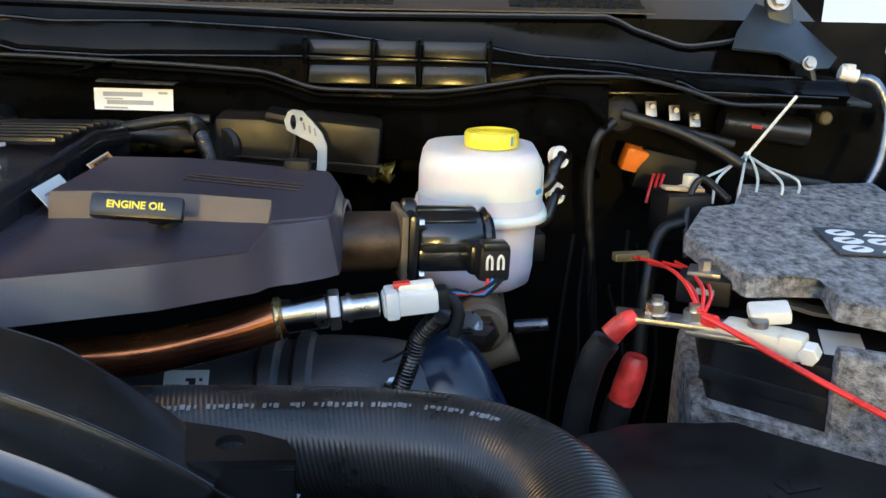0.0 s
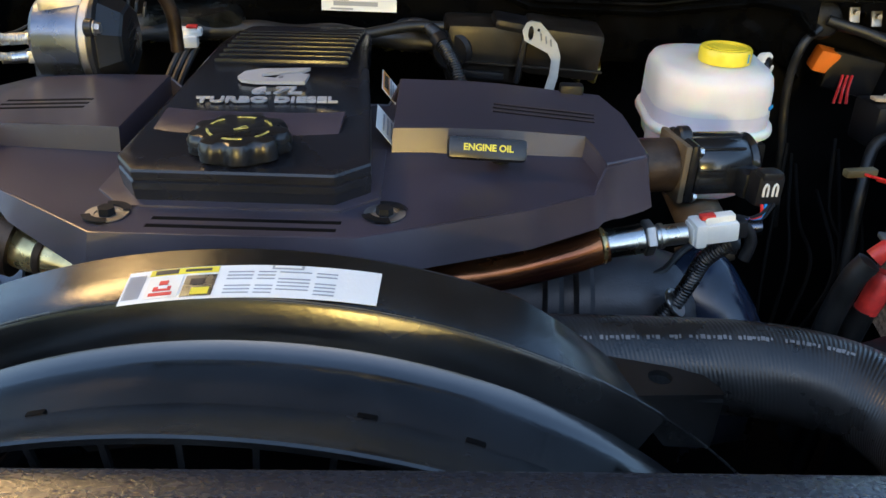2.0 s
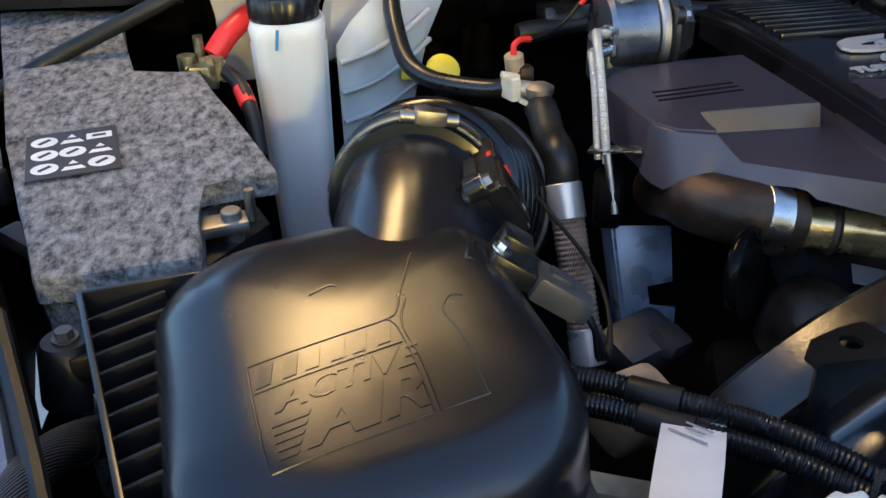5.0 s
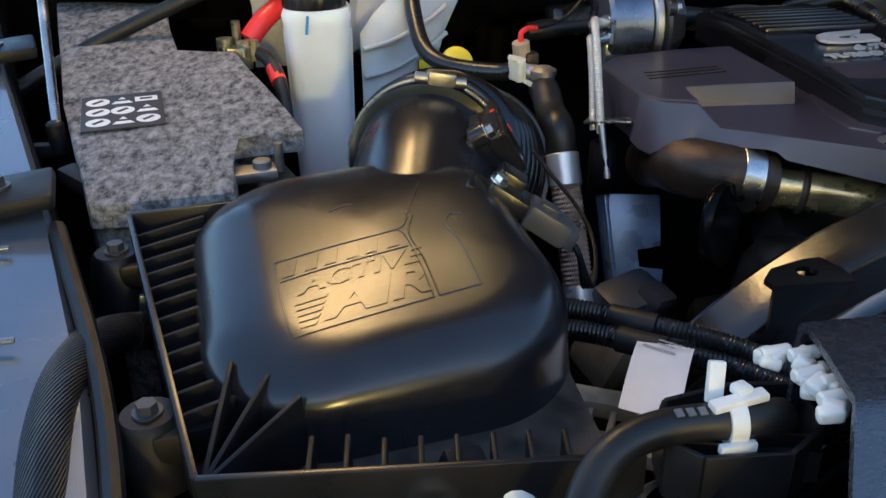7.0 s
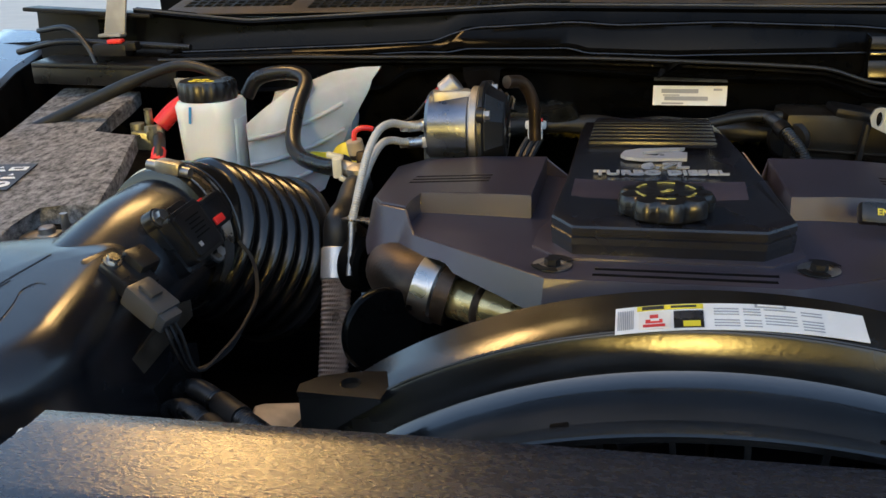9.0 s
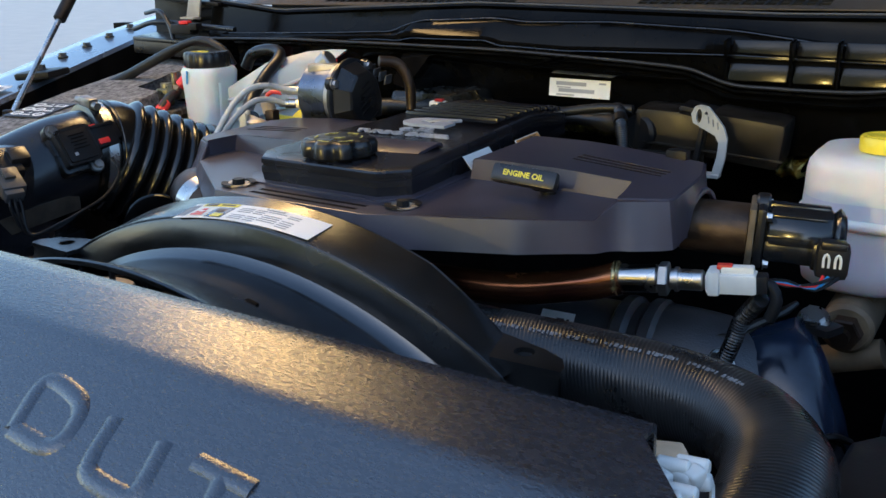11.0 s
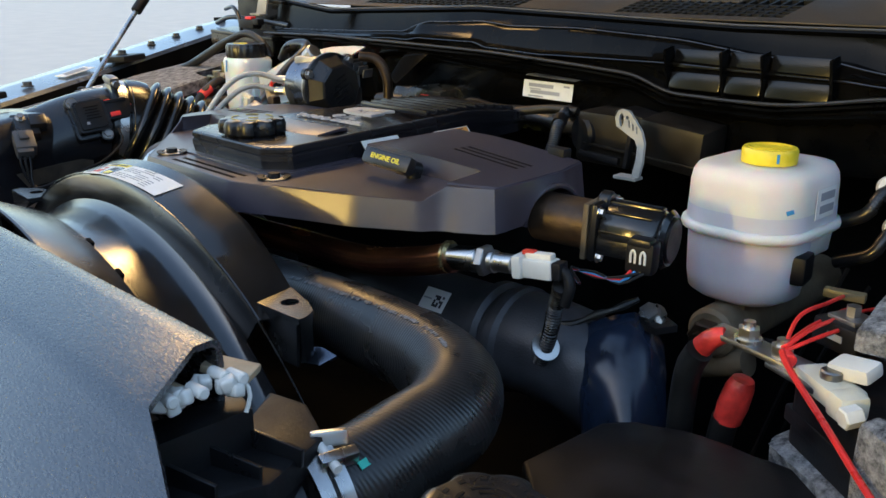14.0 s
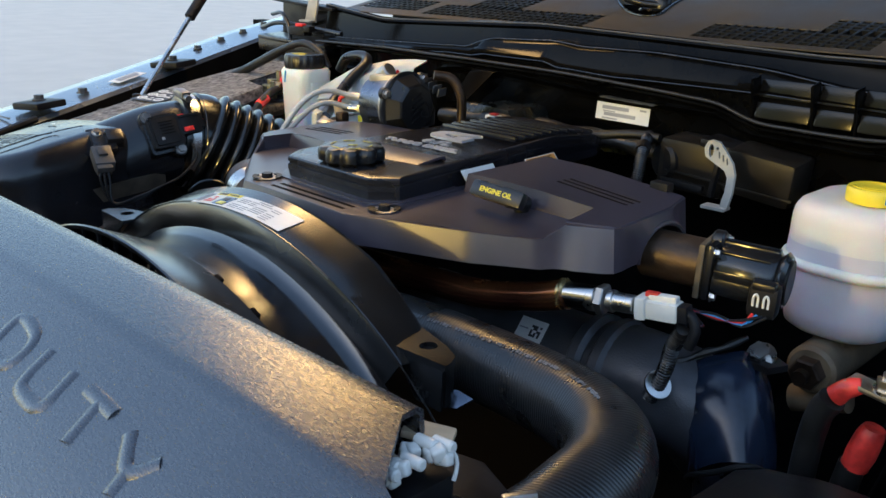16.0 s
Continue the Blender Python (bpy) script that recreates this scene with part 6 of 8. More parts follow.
part("positive_clamp", join(box((-1.008, 0.845, 1.354), (0.036, 0.03, 0.018), (0, 0, 20), 0.004), rod((-1.005, 0.845, 1.358), (-1.005, 0.845, 1.388), 0.005, n=12), box((-0.992, 0.83, 1.361), (0.02, 0.022, 0.014), (10, 0, 40), 0.003), rod((-1.018, 0.838, 1.346), (-1.018, 0.838, 1.371), 0.009, n=14), box((-1.002, 0.822, 1.352), (0.030, 0.010, 0.022), (0, 8, 15), 0.002), rod((-0.985, 0.818, 1.35), (-0.985, 0.818, 1.372), 0.0055, n=6), box((-0.985, 0.85, 1.372), (0.018, 0.014, 0.004), (0, -20, 30), 0.001)), TERMM, lb, "dull metal terminal clamp")
for pts, r, mt in (([(-0.992, 0.848, 1.366), (-0.978, 0.858, 1.382), (-0.962, 0.872, 1.394), (-0.95, 0.885, 1.398)], 0.0115, RED), ([(-0.99, 0.835, 1.358), (-0.968, 0.80, 1.353), (-0.955, 0.765, 1.333), (-0.95, 0.74, 1.298)], 0.0075, RUBBER), ([(-0.9635, 0.79, 1.3475), (-0.957, 0.770, 1.337)], 0.0086, RED)):
    solo("battery_cable", tube(pts, r, n=12), mt, "battery cable with a red sleeve at the terminal" if mt is RED else "black battery cable beside the clamp", "cable", "battery cables")

rb = thing("battery", (0.35, 0.73, 1.08), "battery in a grey felt wrap with red wires on its clamp", "battery", "batteries")
RB = [(0.293, 0.580), (0.400, 0.514), (0.432, 0.498), (0.505, 0.985), (0.342, 0.968), (0.316, 0.862), (0.272, 0.857), (0.226, 0.745), (0.245, 0.628), (0.306, 0.632)]
part("felt_top", fuzz(prism(RB, 1.288, 1.305, 0.006), 0.0018), FELT, rb)
part("felt_skirt", fuzz(prism([(0.205, 0.602), (0.215, 0.598), (0.31, 0.528), (0.424, 0.492), (0.50, 0.98), (0.345, 0.965), (0.28, 0.86), (0.23, 0.75)], 1.12, 1.213, 0.008), 0.002), FELT, rb)
part("felt_front", fuzz(prism([(0.285, 0.545), (0.318, 0.524), (0.428, 0.488), (0.432, 0.505), (0.325, 0.545), (0.29, 0.565)], 1.16, 1.278, 0.005), 0.0022), FELT, rb)
part("case", prism([(0.217, 0.606), (0.30, 0.548), (0.42, 0.51), (0.485, 0.965), (0.35, 0.95), (0.245, 0.75)], 1.10, 1.262, 0.005), BLACK, rb)
part("case_ledge", prism([(0.210, 0.610), (0.305, 0.541), (0.31, 0.56), (0.225, 0.63)], 1.228, 1.240, 0.003), BLACK, rb)
glyph_patch(rb, frame3((0.392, 0.722, 1.3048), (0.98, -0.12, 0), (0.12, 0.98, 0)), 0.095, 0.085)
part("case_label", patch(frame3((0.312, 0.600, 1.2622), (1, -0.3, 0), (0.3, 1, 0)), 0.03, 0.05, 0.0006), OFFW, rb, "pale label on the case")
part("terminal_bar", join(box((0.188, 0.612, 1.274), (0.085, 0.022, 0.005), (0, 5, -4), 0.002), box((0.222, 0.604, 1.268), (0.05, 0.024, 0.005), (0, 0, -22), 0.002)), DULL, rb, "dull metal bus bar")
part("clamp", join(box((0.246, 0.596, 1.270), (0.05, 0.026, 0.014), (0, 0, -34), 0.004), box((0.266, 0.578, 1.270), (0.018, 0.022, 0.018), (0, 0, -34), 0.004)), IVORY, rb, "ivory coated terminal clamp")
part("clamp_nut", rod((0.270, 0.560, 1.268), (0.277, 0.571, 1.270), 0.0075, n=6, bev=0.001), OFFW, rb)
part("white_lug", box((0.257, 0.606, 1.284), (0.030, 0.020, 0.011), (10, -8, -10), 0.003), OFFW, rb, "white plastic lug")
part("post", rod((0.246, 0.596, 1.262), (0.246, 0.596, 1.283), 0.0075, n=18, bev=0.001), DULL, rb)
for c in ((0.175, 0.613, 1.277), (0.203, 0.611, 1.272)):
    bb = part("stud_nut", join(rod(Vector(c), Vector(c) + Vector((0, 0, 0.003)), 0.0105, n=20), rod(Vector(c) + Vector((0, 0, 0.002)), Vector(c) + Vector((0, 0, 0.011)), 0.0085, n=6), rod(Vector(c) + Vector((0, 0, 0.008)), Vector(c) + Vector((0, 0, 0.016)), 0.0045, n=12)), STEEL, rb, smooth=25)
fz = thing("mega_fuse", (0.225, 0.665, 1.262), "black fuse block with a metal lug on the battery", "fuse")
part("block", box((0.226, 0.668, 1.282), (0.042, 0.030, 0.022), (0, 0, -20), 0.003), BLACK, fz)
part("lug", join(box((0.226, 0.672, 1.294), (0.026, 0.024, 0.004), (0, 0, -20), 0.001), rod((0.226, 0.672, 1.295), (0.226, 0.672, 1.304), 0.0055, n=6)), DULL, fz)
part("print_bar", box((0.222, 0.6525, 1.283), (0.014, 0.0008, 0.005), (0, 0, -20)), GREYINK, fz)
part("strap", sheet([[(0.238, 0.662, 1.288), (0.252, 0.680, 1.288)], [(0.262, 0.640, 1.285), (0.270, 0.657, 1.285)], [(0.30, 0.627, 1.277), (0.305, 0.645, 1.277)], [(0.33, 0.625, 1.274), (0.333, 0.642, 1.274)]], 0.003), GREYP, fz, "grey metal strap")
wires = [
    [(0.207, 0.602, 1.282), (0.222, 0.585, 1.278), (0.262, 0.556, 1.262), (0.315, 0.515, 1.243), (0.368, 0.482, 1.225)],
    [(0.205, 0.606, 1.283), (0.208, 0.637, 1.290), (0.206, 0.70, 1.286), (0.200, 0.754, 1.274)],
    [(0.207, 0.606, 1.284), (0.214, 0.634, 1.293), (0.216, 0.69, 1.289), (0.212, 0.752, 1.276)],
    [(0.208, 0.605, 1.282), (0.220, 0.630, 1.289), (0.226, 0.68, 1.287), (0.222, 0.748, 1.278)],
    [(0.206, 0.606, 1.283), (0.200, 0.640, 1.297), (0.196, 0.70, 1.291), (0.186, 0.752, 1.280)],
]
for k, w in enumerate(wires):
    solo("red_wire", tube(w, 0.0024 if k == 0 else 0.0016, n=8), RED, "thin red wire clamped at the battery terminal", "wire", "red wires")
solo("wire_sleeve", rod((0.209, 0.606, 1.278), (0.216, 0.597, 1.279), 0.005, n=14, bev=0.001), RED, "red heat-shrink sleeve on a wire end", "sleeve")
solo("wire_connector", box((0.184, 0.760, 1.279), (0.034, 0.010, 0.008), (0, 0, 12), 0.002), OLIVE, "small olive inline wire connector", "connector")
for pts, r in (([(0.158, 0.610, 1.276), (0.148, 0.607, 1.271), (0.140, 0.607, 1.262)], 0.0088), ([(0.167, 0.629, 1.236), (0.162, 0.628, 1.218), (0.157, 0.629, 1.198)], 0.0118)):
    b = fuzz(tube(pts, lambda s, r=r: r * (0.72 + 0.30 * math.sin(min(1, s / 0.022) * 1.9) + 0.03 * math.sin(s * 300)), n=22, step=0.002), 0.0022)
    solo("rubber_boot", b, REDR, "wrinkled red rubber terminal boot", "terminal boot", "terminal boots")
for pts in ([(0.138, 0.609, 1.258), (0.128, 0.612, 1.235), (0.120, 0.62, 1.17), (0.118, 0.63, 1.05)], [(0.156, 0.628, 1.20), (0.150, 0.63, 1.16), (0.145, 0.635, 1.08), (0.14, 0.64, 1.0)]):
    solo("power_cable", tube(pts, 0.011, n=14), RUBBER, "thick black power cable below the red boots", "cable", "power cables")

# ---- air box ----
ab = thing("air_box", (-0.9, 0.36, 1.1), "black plastic air box with moulded words and a ribbed flange", "air box")
RT = 10.0
AC = (-0.879, 0.372)


def dome(levels):
    bm = bmesh.new()
    V = []
    for w, h, r, z, dx, dy in levels:
        a = radians(RT)
        cx, cy = AC[0] + dx * math.cos(a) - dy * math.sin(a), AC[1] + dx * math.sin(a) + dy * math.cos(a)
        V.append([bm.verts.new((x, y, z + (0.06 * (x - AC[0]) - 0.15 * max(0, (AC[1] + 0.045) - y)) * max(0, z - 1.30) / 0.05)) for x, y in rounded(cx, cy, w, h, min(r, 0.45 * min(w, h)), 12, RT)])
    n = len(V[0])
    for i in range(len(V) - 1):
        for k in range(n):
            bm.faces.new((V[i][k], V[i][(k + 1) % n], V[i + 1][(k + 1) % n], V[i + 1][k]))
    bm.faces.new(V[-1])
    return bm


W, H = 0.226, 0.270
lv = [(W + 0.010, H + 0.012, 0.075, 1.20, 0, 0), (W + 0.006, H + 0.008, 0.075, 1.255, 0, 0), (W + 0.002, H, 0.075, 1.285, 0, 0)]
# the fold is tight along the front and the engine side, wide along the other two
for k in range(0, 15):
    t = radians(90 * k / 14)
    c = (1 - math.cos(t)) ** 1.1
    lv.append((W - 0.088 * c, H - 0.092 * c, 0.075 - 0.030 * c, 1.302 + 0.051 * math.sin(t), 0.010 * c, -0.010 * c))
lv += [(W - 0.14, H - 0.16, 0.030, 1.3550, 0.008, -0.006), (W - 0.215, H - 0.26, 0.003, 1.3558, 0, 0)]
dm = dome(lv)
DOME = BVHTree.FromBMesh(dm)
part("lid_dome", dm, ABOXM, ab, smooth=75)


def draped(bm, lift=0.0):
    """Drops a flat shape on the air box lid."""
    for v in bm.verts:
        hit = DOME.ray_cast(Vector((v.co.x, v.co.y, 1.6)), Vector((0, 0, -1)))[0]
        v.co.z += (hit.z if hit else 1.33) + lift
    return bm


# moulded words, laid out in a frame of unit width and height that leans with the lid
TO, TU, TV = Vector((-0.9215, 0.271, 0)), Vector((0.0800, 0.0195, 0)), Vector((-0.0125, 0.0680, 0))
TM = Matrix(((TU.x, TV.x, 0, TO.x), (TU.y, TV.y, 0, TO.y), (0, 0, 1, 0), (0, 0, 0, 1)))


def groove(pts, r=0.0007):
    return tube([TM @ Vector((x, y, 0)) for x, y in pts], r, n=6, step=0.003)


for pts in ([(-0.02, 1.06), (0.45, 1.05), (0.93, 1.05), (1.03, 1.12), (1.10, 1.30), (1.30, 1.75)], [(-0.02, 1.06), (-0.03, 0.55), (-0.02, 0.05), (0.02, 0.0)], [(0.02, 0.0), (0.5, 0.0), (1.0, 0.0)], [(1.0, 0.0), (1.01, 0.55), (0.99, 0.95), (0.94, 1.05)], [(1.04, 0.0), (1.36, 0.0)], [(1.36, 0.0), (1.37, 0.6), (1.33, 0.95), (1.42, 1.10), (1.50, 1.06)], [(1.04, 0.0), (1.05, 0.5), (1.03, 0.95), (1.12, 1.22)], [(-0.01, 0.76), (0.5, 0.76), (0.98, 0.76)], [(0.50, 1.62), (0.66, 1.66), (0.70, 1.62)]):
    part("moulded_line", draped(groove(pts), 0.0001), ABOXM, ab)


def pressed(poly):
    """A low moulded shape on the lid, in the frame of the words."""
    bm = prism(poly, -0.001, 0.0005)
    bmesh.ops.triangulate(bm, faces=bm.faces[:])
    bmesh.ops.subdivide_edges(bm, edges=[e for e in bm.edges if e.calc_length() > 0.12], cuts=2, use_grid_fill=True)
    bmesh.ops.transform(bm, matrix=TM, verts=bm.verts)
    return draped(bm)


for o in (0.14, 0.46, 0.78):
    for a, b in ((-0.13, -0.04), (0.04, 0.13)):
        part("moulded_block", pressed([(o + a, 0.80), (o + b, 0.80), (o + b + 0.05, 1.01), (o + a + 0.05, 1.01)]), ABOXM, ab)
part("moulded_word", draped(lettering("ACTIVE", 0.30, 0.0005, TM @ pose(0.56, 0.60, 0) @ Matrix.Diagonal((0.92, 1, 1, 1)), 0.008, 0.3)), ABOXM, ab)
part("moulded_word", draped(lettering("AIR", 0.50, 0.0005, TM @ pose(0.62, 0.25, 0) @ Matrix.Diagonal((0.98, 1, 1, 1)), 0.014, 0.3)), ABOXM, ab)
for k in range(5):
    part("moulded_line", pressed([(0.06, 0.42 - 0.075 * k), (0.30 - 0.03 * k, 0.42 - 0.075 * k), (0.28 - 0.03 * k, 0.38 - 0.075 * k), (0.05, 0.38 - 0.075 * k)]), ABOXM, ab)
FLc, BLc, FRc = Vector((-0.967, 0.185, 1.29)), Vector((-1.050, 0.460, 1.29)), Vector((-0.750, 0.176, 1.285))
BRc = Vector((-0.775, 0.50, 1.28))


def risen(bm):
    """The flange climbs to the rear."""
    for v in bm.verts:
        if v.co.z > 1.1:
            v.co.z += 0.012 + 0.078 * (v.co.y - 0.185)
    return bm


def fin(p, q, z0, z1, rise=0.012, th=0.003):
    """A web that climbs from the flange to the lid."""
    bm = wall(p, q, z0, z1, th)
    d = Vector((q.x - p.x, q.y - p.y))
    for v in bm.verts:
        if v.co.z > (z0 + z1) / 2:
            v.co.z += rise * (Vector((v.co.x - p.x, v.co.y - p.y)).dot(d) / d.length_squared)
    return bm


def wall(p, q, z0, z1, th=0.004):
    d = q - p
    return box(((p.x + q.x) / 2, (p.y + q.y) / 2, (z0 + z1) / 2), (Vector((d.x, d.y)).length, th, z1 - z0), (0, 0, math.degrees(math.atan2(d.y, d.x))), 0.001)


for p, q in ((FLc, BLc), (FLc, FRc), (BLc, BRc)):
    part("flange_wall", risen(wall(p, q, 1.250, 1.294)), SATIN, ab)
part("flange_floor", risen(prism([(v.x, v.y) for v in (FLc, FRc, BRc, BLc)], 1.235, 1.256)), material("dusty_black_plastic", (0.05, 0.036, 0.024), 0.6, var=0.5, scale=60, bump=0.3), ab, "dusty flange floor")
ua, va = Vector((math.cos(radians(RT)), math.sin(radians(RT)), 0)), Vector((-math.sin(radians(RT)), math.cos(radians(RT)), 0))
for k in range(12):
    p = FLc.lerp(BLc, 0.20 + 0.066 * k)
    part("flange_rib", risen(fin(p, p + ua * 0.050 + va * 0.010, 1.256, 1.286, 0.004)), BLACK, ab)
for k in range(8):
    p = FLc.lerp(FRc, 0.24 + 0.085 * k)
    part("flange_rib", risen(wall(p, p + Vector((0.002, 0.028 + 0.004 * (k < 2), 0)), 1.256, 1.288, 0.003)), BLACK, ab)
for q in ((-0.936, 0.252), (-0.918, 0.232), (-0.957, 0.266)):
    part("flange_rib", risen(fin(FLc + Vector((0.002, 0.004, 0)), Vector((*q, 0)), 1.256, 1.286, 0.014)), BLACK, ab)
part("lower_box", prism([(v.x, v.y) for v in (FLc, FRc, BRc, BLc)], 0.98, 1.245), BLACK, ab)
for x, y, z in ((-1.056, 0.433, 1.316), (-1.002, 0.251, 1.304)):
    m = part("mounting_boss", join(rod((x, y, z - 0.05), (x, y, z - 0.006), 0.024, 0.018, n=24, bev=0.003), box((x + 0.02, y, z - 0.02), (0.04, 0.03, 0.02), (0, 0, 15), 0.003)), BLACK, ab)
    bolt(m, (x, y, z - 0.006), r=0.0062, mat=GREYCAST)
bolt(ab, (-0.855, 0.162, 1.275), r=0.009)

# ---- intake tube, clamp and bellows ----
it = thing("intake_tube", (-0.82, 0.5, 1.25), "black plastic intake tube with a steel clamp", "intake tube")
part("tube_body", tube([(-0.862, 0.37, 1.262), (-0.846, 0.42, 1.284), (-0.834, 0.47, 1.305), (-0.826, 0.515, 1.318), (-0.820, 0.555, 1.322), (-0.817, 0.575, 1.321)], lambda s: 0.060 + 0.016 * max(0, 1 - s / 0.12) ** 1.5, n=56), ABOXM, it, smooth=80)
ax = Vector((0.22, 0.95, -0.14)).normalized()
c0 = Vector((-0.820, 0.556, 1.322))
part("clamp_band", lathe(c0, [(0.0665, -0.006), (0.0695, -0.006), (0.0695, 0.006), (0.0665, 0.006)], 64, ax), STEEL, it, "steel worm clamp")
part("clamp_screw", join(box(c0 + Vector((0.012, -0.004, 0.071)), (0.024, 0.014, 0.012), (0, 10, 0), 0.003), rod(c0 + Vector((-0.01, -0.003, 0.073)), c0 + Vector((0.032, -0.005, 0.066)), 0.005, n=12)), DULL, it)
part("cuff", lathe(c0, [(0.057, -0.016), (0.066, -0.014), (0.068, -0.008), (0.068, 0.010), (0.072, 0.014)], 64, ax), BELLM, it)
bel = thing("intake_bellows", (-0.79, 0.62, 1.2), "ribbed black rubber intake bellows", "bellows")
d2 = Vector((0.36, 0.80, -0.48)).normalized()
part("cuff", lathe(c0 + ax * 0.010, [(0.066, -0.002), (0.071, 0.0), (0.0715, 0.018), (0.069, 0.030)], 64, ax), BELLM, bel, smooth=60)
b0 = c0 + ax * 0.022
for k in range(6):
    r, h = 0.0795 + 0.0012 * k, 0.0175 * k
    part("fold", lathe(b0, [(r - 0.011, h), (r - 0.004, h + 0.003), (r, h + 0.0065), (r + 0.0005, h + 0.0085), (r, h + 0.0105), (r - 0.004, h + 0.014), (r - 0.011, h + 0.0175)], 64, d2), BELLM, bel, smooth=60)
part("rear_cuff", lathe(b0, [(0.072, 0.105), (0.088, 0.108), (0.090, 0.114), (0.086, 0.118), (0.076, 0.122), (0.070, 0.17), (0.066, 0.22)], 64, d2), SATIN, bel, smooth=50)
# sensors on the tube
sa = thing("air_flow_sensor", (-0.757, 0.485, 1.33), "square black air sensor screwed to the intake tube", "sensor", "intake sensors")
SM = frame3((-0.771, 0.501, 1.346), (0.5, 0.05, -0.86), (0.1, 0.97, 0.05))
part("base", _moved(prism(rounded(0, 0, 0.056, 0.050, 0.006), -0.016, 0.001, 0.0015), SM), SATIN, sa)
for sx, sy in ((-0.026, -0.018), (0.027, 0.014)):
    part("ear", _moved(prism(rounded(sx, sy, 0.018, 0.018, 0.008), -0.008, 0.004, 0.0015), SM), SATIN, sa)
    bolt(sa, SM @ Vector((sx, sy, 0.004)), SM.to_3x3() @ Vector((0, 0, 1)), 0.0058, DULL)
part("body", _moved(prism(rounded(0, 0, 0.046, 0.044, 0.004), 0.001, 0.014, 0.0015), SM), SATIN, sa)
part("lid", _moved(prism(rounded(0, -0.001, 0.039, 0.036, 0.003), 0.014, 0.0165, 0.001), SM), BLACK, sa)
for k in range(5):
    part("print_line", patch(SM, 0.0012, 0.020 - 0.003 * (k % 2), 0.0168, (-0.012 + 0.0042 * k, 0.001)), DARK, sa)
part("print_square", patch(SM, 0.004, 0.004, 0.0168, (0.011, -0.009)), GREYINK, sa)
pl = part("plug", join(_moved(box((-0.004, 0.036, 0.004), (0.030, 0.032, 0.018), bev=0.003), SM), _moved(box((-0.006, 0.050, 0.005), (0.022, 0.016, 0.014), bev=0.002), SM), _moved(box((-0.016, 0.038, 0.013), (0.004, 0.030, 0.003), bev=0.001), SM)), BLACK, sa, "black plug with a red tab")
part("lock_tab", _moved(box((0.004, 0.032, 0.0138), (0.007, 0.014, 0.003), bev=0.001), SM), RED, pl, "red lock tab")
part("lock_tab", _moved(box((-0.018, 0.024, 0.010), (0.004, 0.016, 0.004), bev=0.001), SM), RED, pl, "red lock tab")
part("lead", tube([SM @ Vector((-0.008, 0.056, 0.006)), SM @ Vector((-0.004, 0.066, 0.008)), SM @ Vector((0.010, 0.070, 0.006)), SM @ Vector((0.026, 0.064, 0.002))], 0.0018, n=7), RED, pl)

sb = thing("pressure_sensor", (-0.768, 0.42, 1.32), "black pressure sensor with a grey plug", "sensor", "intake sensors")
SB = frame3((-0.775, 0.416, 1.342), (0.75, -0.15, -0.50), (0.15, 0.95, 0.0))
part("body", join(_moved(box((0, 0, 0), (0.036, 0.030, 0.014), bev=0.003), SB), _moved(box((-0.004, 0.014, 0.006), (0.022, 0.022, 0.016), bev=0.003), SB), _moved(box((-0.018, 0, -0.012), (0.03, 0.034, 0.02), bev=0.003), SB)), SATIN, sb)
bolt(sb, SB @ Vector((-0.014, -0.006, 0.007)), SB.to_3x3() @ Vector((0, 0, 1)), 0.005, STEEL)
pg = part("plug", join(_moved(box((0.030, -0.008, 0.002), (0.034, 0.026, 0.018), bev=0.003), SB), _moved(box((0.046, -0.010, 0.002), (0.016, 0.020, 0.014), bev=0.002), SB), _moved(box((0.026, -0.008, 0.012), (0.014, 0.012, 0.004), bev=0.001), SB)), GREYP, sb, "grey plug")
for k in range(3):
    solo("sensor_wire", tube([SB @ Vector((0.052, -0.014 + 0.004 * k, 0)), SB @ Vector((0.062, -0.018 + 0.006 * k, -0.004)), (-0.722 + 0.003 * k, 0.398, 1.275), (-0.706, 0.425, 1.277 + 0.002 * k), (-0.702, 0.455, 1.29), (-0.706, 0.49, 1.30), (-0.722, 0.522, 1.318), (-0.735, 0.525, 1.335)], 0.0017, n=7), BLACK, "thin dark wire looping between the intake sensors", "wire", "sensor wires")

# ---- braided flex pipe, hoses and clamps beside the bellows ----
fx = thing("flex_pipe", (-0.68, 0.6, 1.15), "braided steel flex pipe with plain collars", "pipe")
a, b = Vector((-0.684, 0.632, 1.292)), Vector((-0.675, 0.556, 1.150))
u = (b - a).normalized()
part("upper_collar", rod(a, a + u * 0.032, 0.0165, n=28, bev=0.001), COLLARM, fx)
part("braid", tube([a + u * 0.028, a + u * 0.08, a + u * 0.133], lambda s: 0.0144 + 0.0006 * math.sin(s * math.tau / 0.0046), n=32, step=0.0007), BRAID, fx)
part("lower_collar", rod(a + u * 0.128, b, 0.0158, n=28, bev=0.001), COLLARM, fx)
part("rubber_elbow", tube([a + Vector((0, 0, -0.004)), a + Vector((-0.001, 0.010, 0.022)), (-0.686, 0.676, 1.320), (-0.686, 0.698, 1.332), (-0.686, 0.716, 1.334)], 0.0148, n=24), RUBBER, fx, "black rubber elbow")
ps = thing("quick_connector", (-0.69, 0.70, 1.34), "metal quick connector with a pale clip", "connector")
